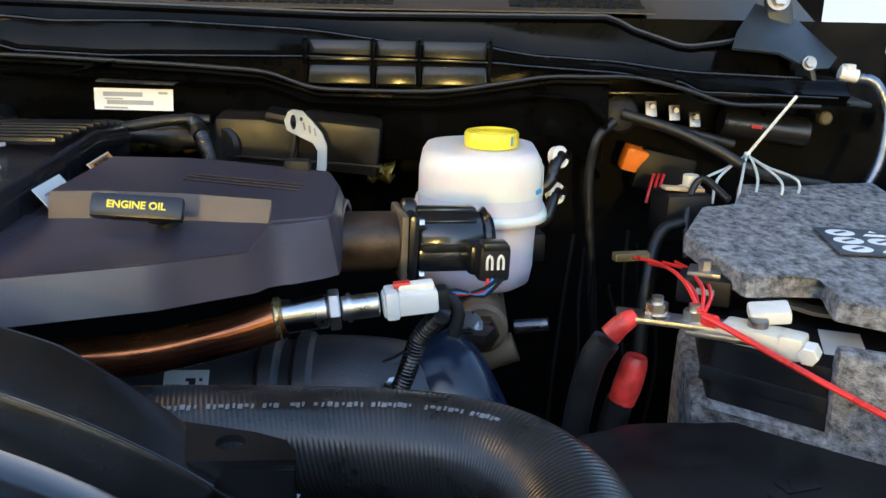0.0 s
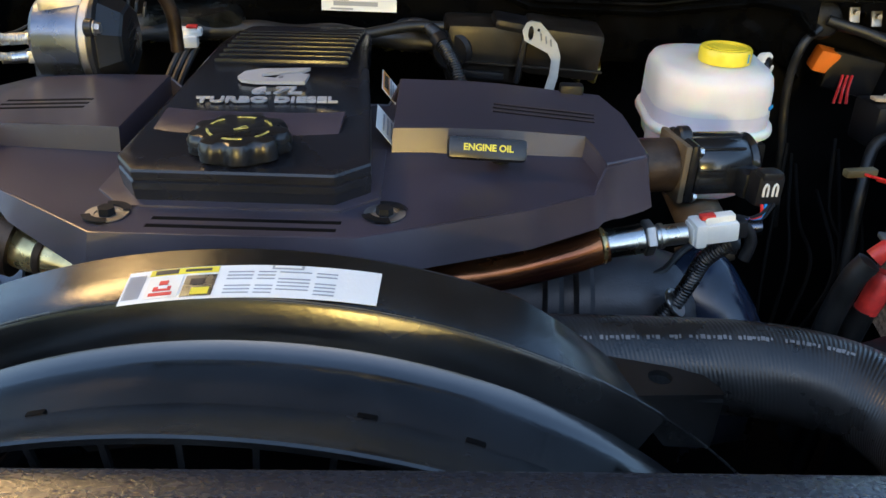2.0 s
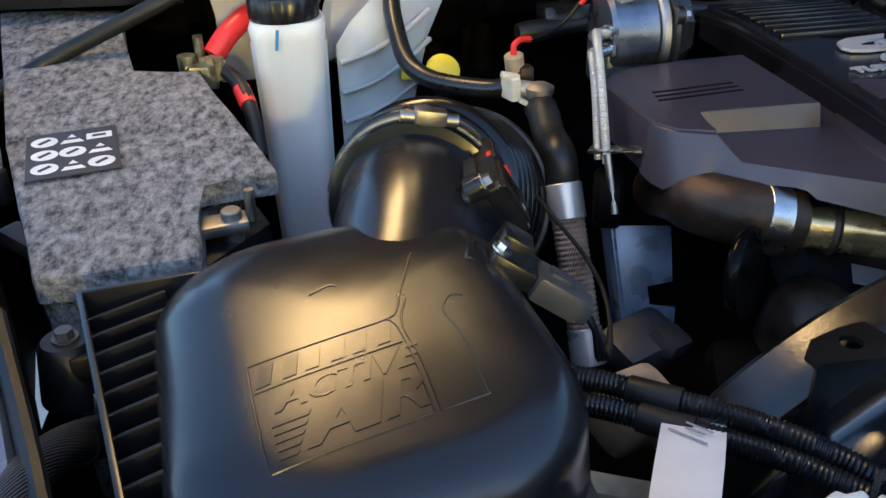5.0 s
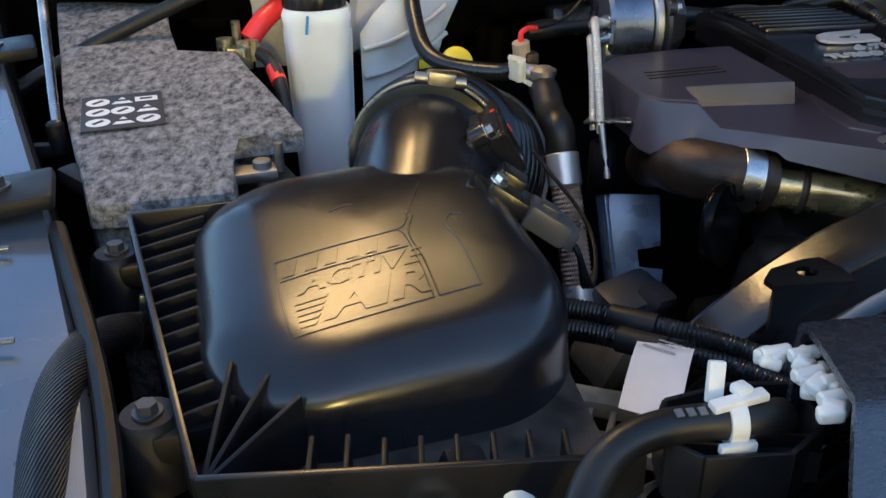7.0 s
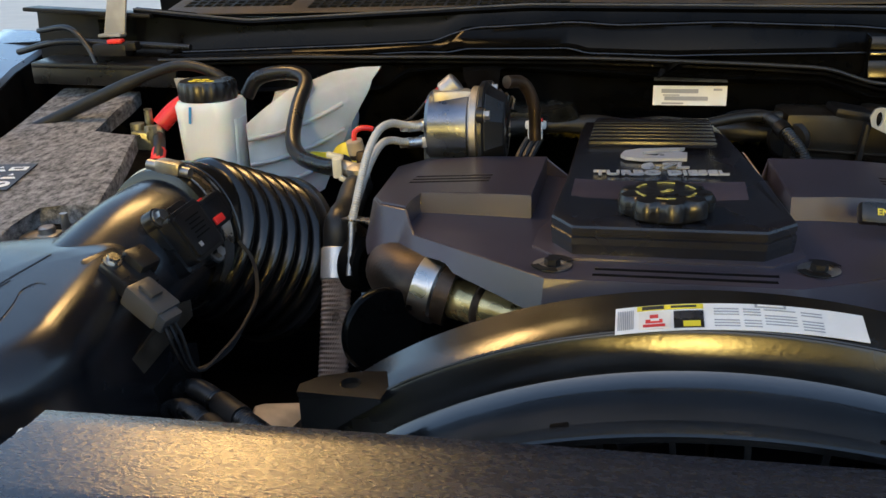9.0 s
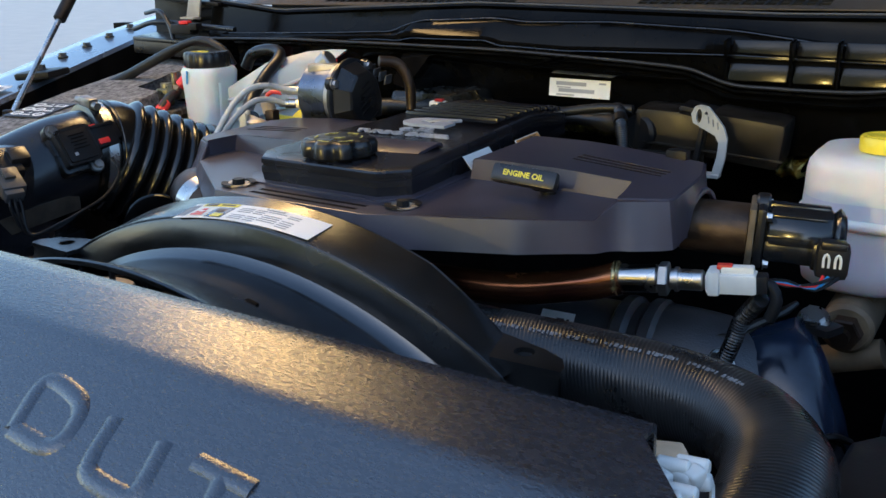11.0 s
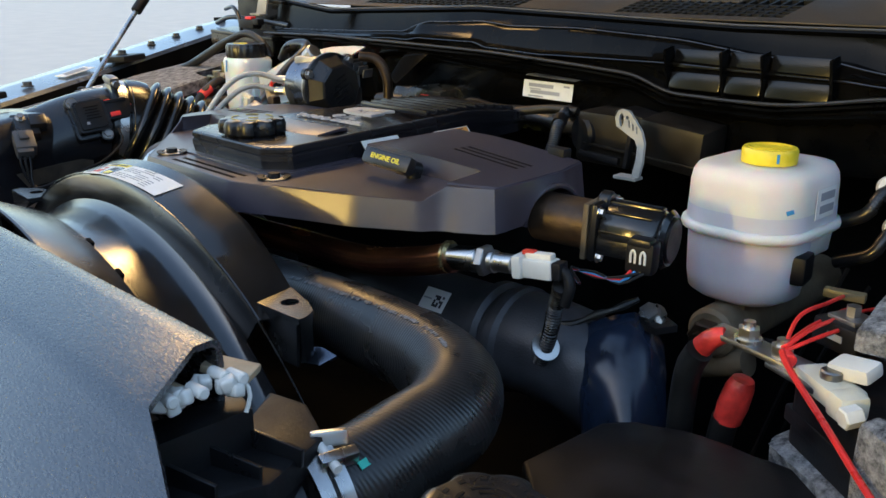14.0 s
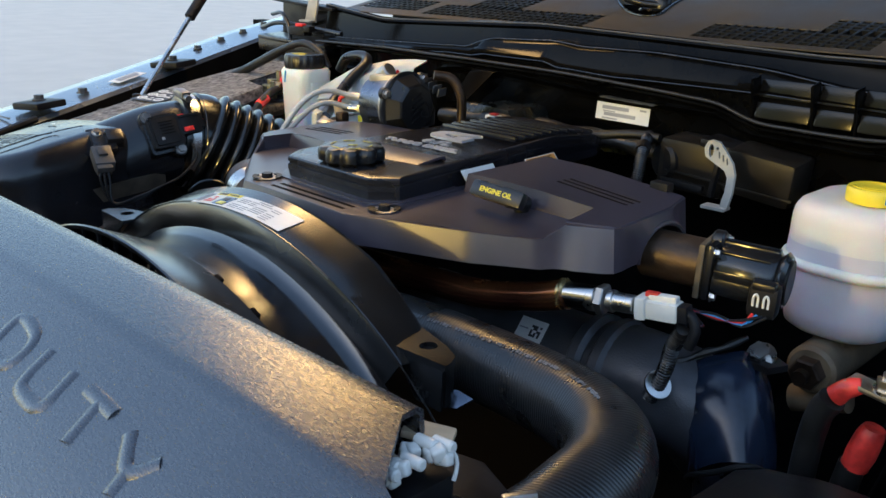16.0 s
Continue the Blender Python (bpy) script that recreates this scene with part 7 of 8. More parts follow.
part("barrel", join(rod((-0.686, 0.716, 1.330), (-0.686, 0.716, 1.352), 0.012, n=20, bev=0.002), rod((-0.712, 0.728, 1.350), (-0.680, 0.718, 1.346), 0.009, n=18), lathe((-0.686, 0.716, 1.352), [(0.0135, -0.004), (0.0135, 0.001), (0.008, 0.004), (0.0, 0.0045)], 20)), DULL, ps)
part("clip", join(box((-0.712, 0.722, 1.352), (0.010, 0.022, 0.022), (0, 0, 20), 0.003), box((-0.713, 0.720, 1.364), (0.018, 0.008, 0.006), (0, 15, 10), 0.002), box((-0.700, 0.712, 1.340), (0.014, 0.008, 0.005), (0, 30, 10), 0.0015)), IVORY, ps, "pale nylon clip")
solo("vent_pipe", tube([(-0.705, 0.728, 1.355), (-0.722, 0.740, 1.346), (-0.760, 0.768, 1.344), (-0.786, 0.794, 1.347), (-0.801, 0.818, 1.360), (-0.807, 0.856, 1.390), (-0.808, 0.890, 1.414), (-0.824, 0.904, 1.423), (-0.851, 0.905, 1.424), (-0.880, 0.904, 1.416), (-0.895, 0.902, 1.395)], 0.0092, n=18), SATIN, "bent satin black vent pipe before the white duct", "pipe")
solo("heater_hose", tube([(-1.25, 0.80, 1.325), (-1.166, 0.85, 1.364), (-1.06, 0.865, 1.408), (-0.996, 0.87, 1.432), (-0.955, 0.872, 1.438), (-0.915, 0.875, 1.424), (-0.90, 0.88, 1.40)], lambda s: 0.0085 - 0.002 * min(1, max(0, (s - 0.24) / 0.03)), n=18), RUBBER, "black heater hose arching behind the battery", "hose")
yd = thing("gearbox_dipstick", (-0.757, 0.876, 1.30), "yellow dipstick handle on a dark tube", "dipstick")
part("handle", join(lathe((-0.755, 0.876, 1.324), [(0.0, -0.004), (0.018, -0.003), (0.019, 0.003), (0.015, 0.006), (0, 0.007)], 28, (0.1, -0.75, 0.6)), box((-0.783, 0.870, 1.325), (0.036, 0.008, 0.011), (0, 2, 0), 0.002)), YELLOW, yd)
part("tube", rod((-0.757, 0.895, 1.20), (-0.757, 0.88, 1.318), 0.008, n=14), BLACK, yd)
bl2 = thing("degas_bottle", (-0.915, 0.85, 1.15), "tall white fluid bottle with a black cap", "bottle")
part("bottle", loft_rr([(0.060, 0.056, 0.014, 1.15), (0.066, 0.062, 0.016, 1.30), (0.073, 0.068, 0.018, 1.385), (0.076, 0.070, 0.020, 1.396), (0.070, 0.064, 0.020, 1.402)], -0.915, 0.842), WHITEP, bl2, smooth=50)
part("rib", loft_rr([(0.064, 0.03, 0.006, 1.16), (0.076, 0.034, 0.006, 1.38)], -0.915, 0.842), WHITEP, bl2)
cb = part("cap", lathe((-0.917, 0.842, 1.402), [(0.034, 0.0), (0.0355, 0.002, 1), (0.0355, 0.019, 1), (0.033, 0.023, 0.5), (0.0, 0.023)], 72, flute=0.002, lobes=18), SATIN, bl2, "black screw cap with yellow print")
part("print_mark", join(*[box((-0.930 + 0.012 * (k % 3), 0.830 + 0.012 * (k // 3), 1.4253), (0.009, 0.005, 0.0006), (0, 0, 20)) for k in range(5)]), YPRINT, cb)
part("ink_mark", box((-0.925, 0.8055, 1.388), (0.003, 0.001, 0.02), (0, 8, 0)), BLUEINK, bl2, "blue marker stroke")
du = thing("air_duct", (-0.82, 0.9, 1.28), "cloudy white plastic duct with ribs", "duct")
part("duct_body", sheet([[(-0.868, 0.835, 1.25), (-0.868, 0.835, 1.372), (-0.852, 0.86, 1.388)], [(-0.83, 0.85, 1.26), (-0.83, 0.85, 1.378), (-0.825, 0.88, 1.408)], [(-0.79, 0.88, 1.28), (-0.79, 0.885, 1.40), (-0.785, 0.93, 1.422)], [(-0.765, 0.92, 1.352), (-0.76, 0.92, 1.410), (-0.755, 0.955, 1.424)], [(-0.74, 0.935, 1.398), (-0.735, 0.935, 1.412), (-0.73, 0.96, 1.424)]], 0.003), DUCTP, du, smooth=80)
for k in range(3):
    z = 1.29 + 0.032 * k
    part("rib", tube([(-0.866, 0.832, z), (-0.83, 0.847, z + 0.006), (-0.79, 0.877, z + 0.02), (-0.765, 0.9, z + 0.032)], 0.003, n=8), DUCTP, du)
part("back_tank", box((-0.825, 0.950, 1.355), (0.12, 0.06, 0.08), (-14, 6, 12), 0.03), DUCTP, du)

# ---- throttle actuator with cables ----
th = thing("throttle_actuator", (-0.57, 0.78, 1.33), "grey metal actuator with a dark lid and pale cables", "actuator")
TX = frame3((-0.575, 0.762, 1.388), (0.98, 0.05, 0), (0, 0, 1))
part("housing", join(rod(TX @ Vector((-0.042, 0, 0)), TX @ Vector((0.006, 0, 0)), 0.040, n=40, bev=0.004), _moved(box((-0.02, -0.03, 0), (0.05, 0.045, 0.06), bev=0.006), TX)), BLUED, th)
part("flange_ring", rod(TX @ Vector((0.004, 0, 0)), TX @ Vector((0.014, 0, 0)), 0.0435, n=40, bev=0.002), DULL, th)
part("lid_flange", lathe(TX @ Vector((0.014, 0, 0)), [(0.0, 0.0), (0.047, 0.0), (0.0485, 0.001), (0.0485, 0.005), (0.046, 0.007), (0.0, 0.007)], 40, TX.to_3x3() @ Vector((1, 0, 0))), SATIN, th)
part("lid", join(lathe(TX @ Vector((0.019, 0, 0)), [(0.0455, 0.0), (0.045, 0.003), (0.034, 0.020), (0.031, 0.022), (0.0, 0.0225)], 9, TX.to_3x3() @ Vector((1, 0, 0))), _moved(box((0.026, -0.016, -0.026), (0.018, 0.03, 0.036), bev=0.005), TX)), SATIN, th, "dark faceted plastic lid", smooth=15)
for k in range(5):
    part("raised_mark", _moved(box((0.0418, -0.016 + 0.008 * k, 0.002), (0.0012, 0.0026, 0.030 - 0.006 * abs(k - 2)), (25, 0, 0), 0.0005), TX), BLACK, th)
for t in (1.1, 2.5, 3.9, 5.6):
    c = TX @ Vector((0.014, 0.047 * math.cos(t), 0.047 * math.sin(t)))
    part("ear", rod(c, c + TX.to_3x3() @ Vector((0.008, 0, 0)), 0.0085, n=16, bev=0.001), SATIN, th)
    bolt(th, c + TX.to_3x3() @ Vector((0.008, 0, 0)), TX.to_3x3() @ Vector((1, 0, 0)), 0.0052, DULL)
part("top_boss", join(rod((-0.60, 0.755, 1.425), (-0.585, 0.757, 1.437), 0.012, n=16, bev=0.002), box((-0.59, 0.75, 1.42), (0.04, 0.02, 0.02), (0, 0, 15), 0.004)), DULL, th)
for k in range(5):
    part("fin", box((-0.560 + 0.006 * k, 0.796 + 0.004 * k, 1.4235 - 0.0045 * k), (0.0025, 0.022, 0.012), (0, 12, 16), 0.001), GREYP, th)
for pts in ([(-0.620, 0.726, 1.396), (-0.632, 0.716, 1.399), (-0.641, 0.696, 1.405), (-0.647, 0.672, 1.403), (-0.651, 0.648, 1.388), (-0.654, 0.625, 1.362), (-0.656, 0.605, 1.334), (-0.656, 0.600, 1.322)], [(-0.622, 0.722, 1.380), (-0.634, 0.714, 1.382), (-0.643, 0.699, 1.387), (-0.648, 0.680, 1.387), (-0.652, 0.658, 1.376), (-0.656, 0.635, 1.356), (-0.660, 0.614, 1.332), (-0.660, 0.610, 1.322)]):
    solo("steel_cable", tube(pts, lambda s: 0.0038 + 0.0003 * math.sin(s * 2600), n=12, step=0.0009), CABLEM, "pale sheathed cable bending down to its bracket", "cable", "actuator cables")
for z, y in ((1.396, 0.722), (1.380, 0.718)):
    solo("cable_end", join(rod((-0.632, y, z), (-0.618, y + 0.008, z), 0.0058, n=12, bev=0.001), box((-0.612, y + 0.012, z), (0.018, 0.012, 0.012), (0, 0, 30), 0.002), rod((-0.638, y - 0.004, z), (-0.632, y, z), 0.0048, n=6)), STEEL, "bright steel cable ferrule", "ferrule", "cable ends")
cbk = thing("cable_bracket", (-0.66, 0.605, 1.25), "thin steel bracket holding the cables", "bracket")
part("arm", box((-0.648, 0.602, 1.333), (0.046, 0.014, 0.003), (0, -8, -35), 0.001), STEEL, cbk)
part("rod", tube([(-0.656, 0.600, 1.330), (-0.655, 0.590, 1.310), (-0.654, 0.577, 1.286)], 0.0034, n=10), DULL, cbk)
part("wheel", lathe((-0.652, 0.604, 1.288), [(0.0, -0.012), (0.022, -0.012), (0.026, -0.008), (0.026, 0.008), (0.022, 0.012), (0.0, 0.012)], 32, (0.95, -0.25, 0.0)), DARK, cbk)
pt = thing("steel_plate_bracket", (-0.635, 0.58, 1.1), "blue-grey steel plate with a slot", "bracket")
part("plate", prism([(0.0, 0.0), (0.05, 0.0), (0.052, 0.018), (0.028, 0.020), (0.026, 0.038), (0.05, 0.040), (0.05, 0.09), (0.0, 0.092)], 0.0, 0.004, 0.001, m=frame3((-0.645, 0.575, 1.172), (0.96, -0.1, 0.0), (0, 0.42, 0.90))), PLATE, pt)
part("flange", box((-0.647, 0.588, 1.218), (0.004, 0.022, 0.088), (-24, 0, 8), 0.001), PLATE, pt)
bw = thing("idler_ring", (-0.59, 0.465, 1.25), "black metal ring below the steel elbow", "pulley")
part("ring", lathe((-0.590, 0.470, 1.284), [(0.027, -0.005), (0.034, -0.005), (0.036, -0.002), (0.036, 0.002), (0.034, 0.005), (0.027, 0.005)], 40, (0.72, -0.68, 0.1)), GLOSS, bw)
ph = thing("pump_housing", (-0.53, 0.48, 1.20), "brown stained round casting below the straw pipe", "housing")
part("body", lathe((-0.528, 0.482, 1.205), [(0.036, 0.0), (0.036, 0.030), (0.030, 0.046), (0.018, 0.054), (0.0, 0.056)], 32, (0.1, -0.2, 1.0)), BROWN, ph, smooth=60)
gc = thing("engine_casting", (-0.445, 0.57, 1.2), "grey painted engine casting with a small white label", "casting")
part("block", join(box((-0.445, 0.565, 1.212), (0.11, 0.06, 0.05), (14, 16, -6), 0.012), rod((-0.40, 0.56, 1.20), (-0.38, 0.53, 1.16), 0.022, n=18, bev=0.004)), GREYCAST, gc)
part("label", patch(frame3((-0.445, 0.531, 1.226), (1, -0.1, -0.28), (0.1, 0.75, 0.6)), 0.036, 0.018, 0.006), PAPER, gc, "small white label")
mc2 = thing("mount_casting", (-0.625, 0.53, 1.15), "blue-grey painted engine mount below the plate", "casting")
part("body", join(box((-0.632, 0.548, 1.172), (0.062, 0.05, 0.034), (12, -8, 20), 0.012), box((-0.612, 0.535, 1.182), (0.03, 0.03, 0.02), (20, 10, 35), 0.008)), GREYCAST, mc2)
cn = thing("tee_connector", (-0.70, 0.755, 1.33), "brown plug with red and purple leads", "connector")
part("plug", join(rod((-0.700, 0.757, 1.352), (-0.702, 0.755, 1.372), 0.0088, n=14, bev=0.002), box((-0.692, 0.752, 1.350), (0.014, 0.016, 0.026), (0, 0, 10), 0.003)), BROWN, cn)
part("sleeve", rod((-0.7005, 0.7565, 1.358), (-0.7025, 0.7545, 1.3735), 0.0094, n=14, bev=0.001), TAN, cn, "tan sleeve")
part("lead", tube([(-0.702, 0.755, 1.372), (-0.702, 0.756, 1.382), (-0.694, 0.760, 1.386), (-0.684, 0.766, 1.384)], 0.003, n=8), RED, cn)
part("dark_lead", tube([(-0.684, 0.766, 1.384), (-0.665, 0.778, 1.385), (-0.645, 0.788, 1.392), (-0.628, 0.792, 1.410)], 0.0017, n=7), BLACK, cn)
part("lead", tube([(-0.628, 0.792, 1.408), (-0.618, 0.790, 1.420), (-0.602, 0.786, 1.430)], 0.0028, n=8), RED, cn)
part("lead", tube([(-0.688, 0.748, 1.342), (-0.688, 0.742, 1.33), (-0.69, 0.735, 1.315)], 0.003, n=8), material("purple_lead", (0.30, 0.03, 0.22), 0.4), cn)

# woven loom over the passenger fender edge, prop rod
wvl = thing("woven_loom", (-1.05, 0.28, 1.29), "black woven sleeve loom over the fender edge", "cable")
part("sleeve", tube([(-1.010, 0.40, 1.25), (-1.030, 0.378, 1.275), (-1.048, 0.340, 1.294), (-1.054, 0.295, 1.301), (-1.052, 0.25, 1.300), (-1.044, 0.20, 1.292), (-1.032, 0.13, 1.265), (-1.02, 0.08, 1.22)], 0.0125, n=20), SLEEVE, wvl)
part("end_tape", tube([(-1.0195, 0.3905, 1.2625), (-1.030, 0.378, 1.275), (-1.038, 0.363, 1.2835)], 0.0131, n=20), RUBBER, wvl, "black tape round the sleeve")
solo("loom_tie", box((-1.03, 0.392, 1.285), (0.012, 0.004, 0.02), (0, 10, 20), 0.001), BLUED, "small grey tie end on the woven loom", "cable tie")
st = thing("gas_strut", (-1.15, 0.655, 1.33), "gas strut with a bright rod holding the bonnet", "strut")
s0, s1 = Vector((-1.148, 0.636, 1.33)), Vector((-1.222, 1.008, 1.75))
part("rod", rod(s0, s0.lerp(s1, 0.36), 0.0045, n=16), STEEL, st, "bright steel rod")
part("barrel", rod(s0.lerp(s1, 0.34), s1, 0.010, n=20, bev=0.002), BLACK, st)
part("socket", join(rod(s0 + Vector((0, 0, -0.014)), s0 + Vector((0, 0, 0.016)), 0.008, n=14, bev=0.002), box(s0 + Vector((-0.02, 0, -0.01)), (0.04, 0.012, 0.012), (0, 0, 0), 0.002)), BLACK, st)
# connectors low at the front of the air box
fc = thing("lamp_connector", (-0.850, 0.200, 1.226), "dark connector with coloured leads and a white sleeve", "connector")
part("sleeve", tube([(-0.820, 0.190, 1.288), (-0.810, 0.180, 1.276), (-0.805, 0.170, 1.246)], 0.010, n=16), OFFW, fc, "white plastic sleeve")
part("plug", box((-0.838, 0.195, 1.288), (0.022, 0.018, 0.02), (20, 10, 15), 0.004), BLACK, fc)
for k, mt in enumerate((RED, DUCTP, BLUED)):
    part("lead", tube([(-0.844, 0.192, 1.288), (-0.854 - 0.002 * k, 0.185, 1.282), (-0.860 - 0.002 * k, 0.175, 1.266), (-0.862, 0.165, 1.226)], 0.002, n=7), mt, fc)


# ---- behind the engine ----
SILM = material("brown_black_housing_plastic", (0.012, 0.010, 0.008), 0.4, var=0.3, bump=0.1, spec=0.3)
hb = thing("intake_silencer", (-0.15, 0.93, 1.25), "black plastic housing behind the engine cover", "housing")
part("shell", box((-0.195, 0.952, 1.342), (0.090, 0.07, 0.066), (0, 2, 6), 0.008), SILM, hb)
part("end_box", box((-0.105, 0.950, 1.346), (0.088, 0.062, 0.056), (4, 6, 3), 0.008), SILM, hb)
part("seam_lip", box((-0.140, 0.918, 1.330), (0.165, 0.006, 0.003), (0, 4, 4), 0.001), SILM, hb)
part("lid", box((-0.155, 0.945, 1.372), (0.06, 0.05, 0.012), (0, 10, 4), 0.005), BLACK, hb)
part("spout", rod((-0.225, 0.935, 1.345), (-0.232, 0.915, 1.345), 0.024, n=20, bev=0.004), BLACK, hb)
part("ledge", box((-0.20, 0.918, 1.320), (0.06, 0.012, 0.010), (0, 4, 4), 0.003), BLACK, hb)
part("rib", box((-0.152, 0.912, 1.34), (0.006, 0.010, 0.055), (0, 8, 0), 0.002), BLACK, hb)
GREYBR = material("grey_bracket_plastic", (0.36, 0.36, 0.34), 0.45, var=0.2)
bk = thing("lift_bracket", (-0.125, 0.89, 1.30), "grey stamped bracket with a loop at its head", "bracket")
LBM = frame3((0, 0.886, 0), (1, 0, 0), (0, 0, 1))
hook = [(-0.145, 1.390), (-0.135, 1.3885), (-0.126, 1.379), (-0.1155, 1.366), (-0.111, 1.353), (-0.112, 1.330), (-0.116, 1.312), (-0.126, 1.312), (-0.1215, 1.332), (-0.1205, 1.348), (-0.125, 1.356), (-0.1415, 1.364), (-0.1515, 1.369), (-0.154, 1.379), (-0.150, 1.3875)]
eye_hole = [(-0.1447 + 0.0032 * math.cos(math.tau * k / 12), 1.3772 + 0.0080 * math.sin(math.tau * k / 12)) for k in range(12)]
pin_hole = [(-0.1365 + 0.0018 * math.cos(math.tau * k / 8), 1.3805 + 0.0022 * math.sin(math.tau * k / 8)) for k in range(8)]
part("plate", _moved(slotted(hook, [eye_hole, pin_hole], 0.0, 0.004), LBM), GREYBR, bk)
for k in range(3):
    part("stamped_bar", _moved(box((-0.1335 + 0.0055 * k, 1.3735 - 0.003 * k, 0.0042), (0.0016, 0.008, 0.0008), (0, 0, 8)), LBM), BLUED, bk)
part("foot", box((-0.132, 0.884, 1.310), (0.030, 0.018, 0.004), (0, 0, 4), 0.001), GREYBR, bk)
rlm = thing("rear_loom", (-0.25, 0.92, 1.33), "black corrugated loom dropping behind the engine cover", "cable")
part("sleeve", loom([(-0.312, 1.005, 1.345), (-0.285, 0.965, 1.362), (-0.258, 0.920, 1.371), (-0.238, 0.880, 1.360), (-0.222, 0.850, 1.338), (-0.212, 0.828, 1.310)], 0.0078), LOOMM, rlm)
part("clip", rod((-0.245, 0.893, 1.366), (-0.239, 0.881, 1.361), 0.0092, n=16), BLACK, rlm)
solo("cover_catch", box((-0.115, 0.735, 1.36), (0.022, 0.014, 0.016), (0, 0, 0), 0.003), BLACK, "black catch at the cover's rear edge", "clip")
solo("breather_pipe", tube([(-0.33, 0.90, 1.365), (-0.28, 0.915, 1.372), (-0.24, 0.92, 1.372)], 0.006, n=14), RUBBER, "thin black breather pipe behind the spine", "pipe")
jx = thing("injector_plug", (-0.26, 0.80, 1.33), "small plug with orange and blue pieces", "connector")
part("plug", box((-0.245, 0.775, 1.342), (0.03, 0.014, 0.014), (0, 0, 5), 0.003), ORANGE, jx)
part("side_plug", box((-0.215, 0.79, 1.34), (0.02, 0.014, 0.016), (0, 0, 5), 0.003), BLUED, jx)
cg = thing("rear_connector", (-0.522, 0.907, 1.34), "pale connector on black wiring behind the cover", "connector")
part("plug", join(box((-0.522, 0.907, 1.361), (0.026, 0.012, 0.010), (0, 0, 6), 0.0035), box((-0.522, 0.902, 1.351), (0.018, 0.014, 0.013), (0, 0, 6), 0.003)), OFFW, cg)
part("tab", box((-0.519, 0.905, 1.3672), (0.012, 0.009, 0.003), (0, 0, 6), 0.001), REDR, cg)
for o in (0.0, 0.008, 0.016):
    solo("rear_wire", tube([(-0.514 - o, 0.902, 1.346), (-0.524 - o, 0.892, 1.328), (-0.53 - o, 0.86, 1.305)], 0.004, n=8), RUBBER, "black wire lead behind the engine cover", "wire", "rear wires")
solo("foil_bag", fuzz(fuzz(box((-0.555, 0.965, 1.356), (0.15, 0.05, 0.034), (0, -3, 3), 0.006), 0.008), 0.006), material("crumpled_dark_foil", (0.02, 0.02, 0.018), 0.25, 0.3, var=0.5, bump=1.0, bscale=90), "crumpled dark foil bag on the firewall ledge", "insulation")
solo("actuator_pipe", tube([(-0.54, 0.80, 1.43), (-0.525, 0.82, 1.425), (-0.515, 0.83, 1.40), (-0.513, 0.83, 1.36)], 0.007, n=12), BROWN, "brown vacuum pipe behind the actuator", "pipe")

# ---- driver's side rear: brake lines, wiring, relay cover, hinge ----
for x, y, z in ((0.137, 0.958, 1.332), (0.139, 0.986, 1.284)):
    f = thing("brake_line", (x, y, z - 0.05), "black brake line with a white collar", "brake line", "brake lines")
    part("collar", lathe((x, y, z), [(0.007, -0.005), (0.0125, -0.004), (0.0125, 0.004), (0.007, 0.005)], 28, (0.6, -0.75, 0.25), a0=0.5, a1=5.9), OFFW, f, "white collar")
    part("pipe", tube([(x + 0.012, y + 0.03, z - 0.004), (x, y, z), (x - 0.006, y - 0.012, z - 0.012), (x - 0.014, y - 0.02, z - 0.028), (x - 0.05, y - 0.02, z - 0.045)], 0.007, n=12), SATIN, f)
rl2 = thing("relay_cover", (0.236, 1.06, 1.29), "bright orange relay cover on the rear wall", "relay")
part("cover", box((0.238, 1.040, 1.317), (0.030, 0.022, 0.030), (12, 14, 8), 0.005), ORANGE, rl2)
part("base", box((0.275, 1.04, 1.30), (0.07, 0.02, 0.05), (0, 12, 0), 0.006), BLACK, rl2)
for k in range(3):
    solo("red_lead", tube([(0.262 + 0.006 * k, 1.03, 1.300), (0.256 + 0.006 * k, 1.02, 1.285), (0.252 + 0.008 * k, 1.015, 1.268)], 0.002, n=7), RED, "short red lead below the relay cover", "wire", "red leads")
for x, z in ((0.245, 1.382), (0.272, 1.378), (0.296, 1.371)):
    solo("spring_nut", join(box((x, 1.0, z), (0.013, 0.003, 0.018), (-20, 0, 8), 0.001), rod((x, 0.998, z + 0.004), (x, 0.992, z + 0.004), 0.003, n=10)), DULL, "small bright metal spring clip on the rear wall", "clip", "spring clips")
solo("grommet", lathe((0.208, 1.0, 1.376), [(0.016, -0.004), (0.024, 0.0), (0.020, 0.008), (0.010, 0.012), (0.0, 0.012)], 28, (0, -1, 0.2)), BLACK, "black rubber grommet in the bulkhead", "grommet")
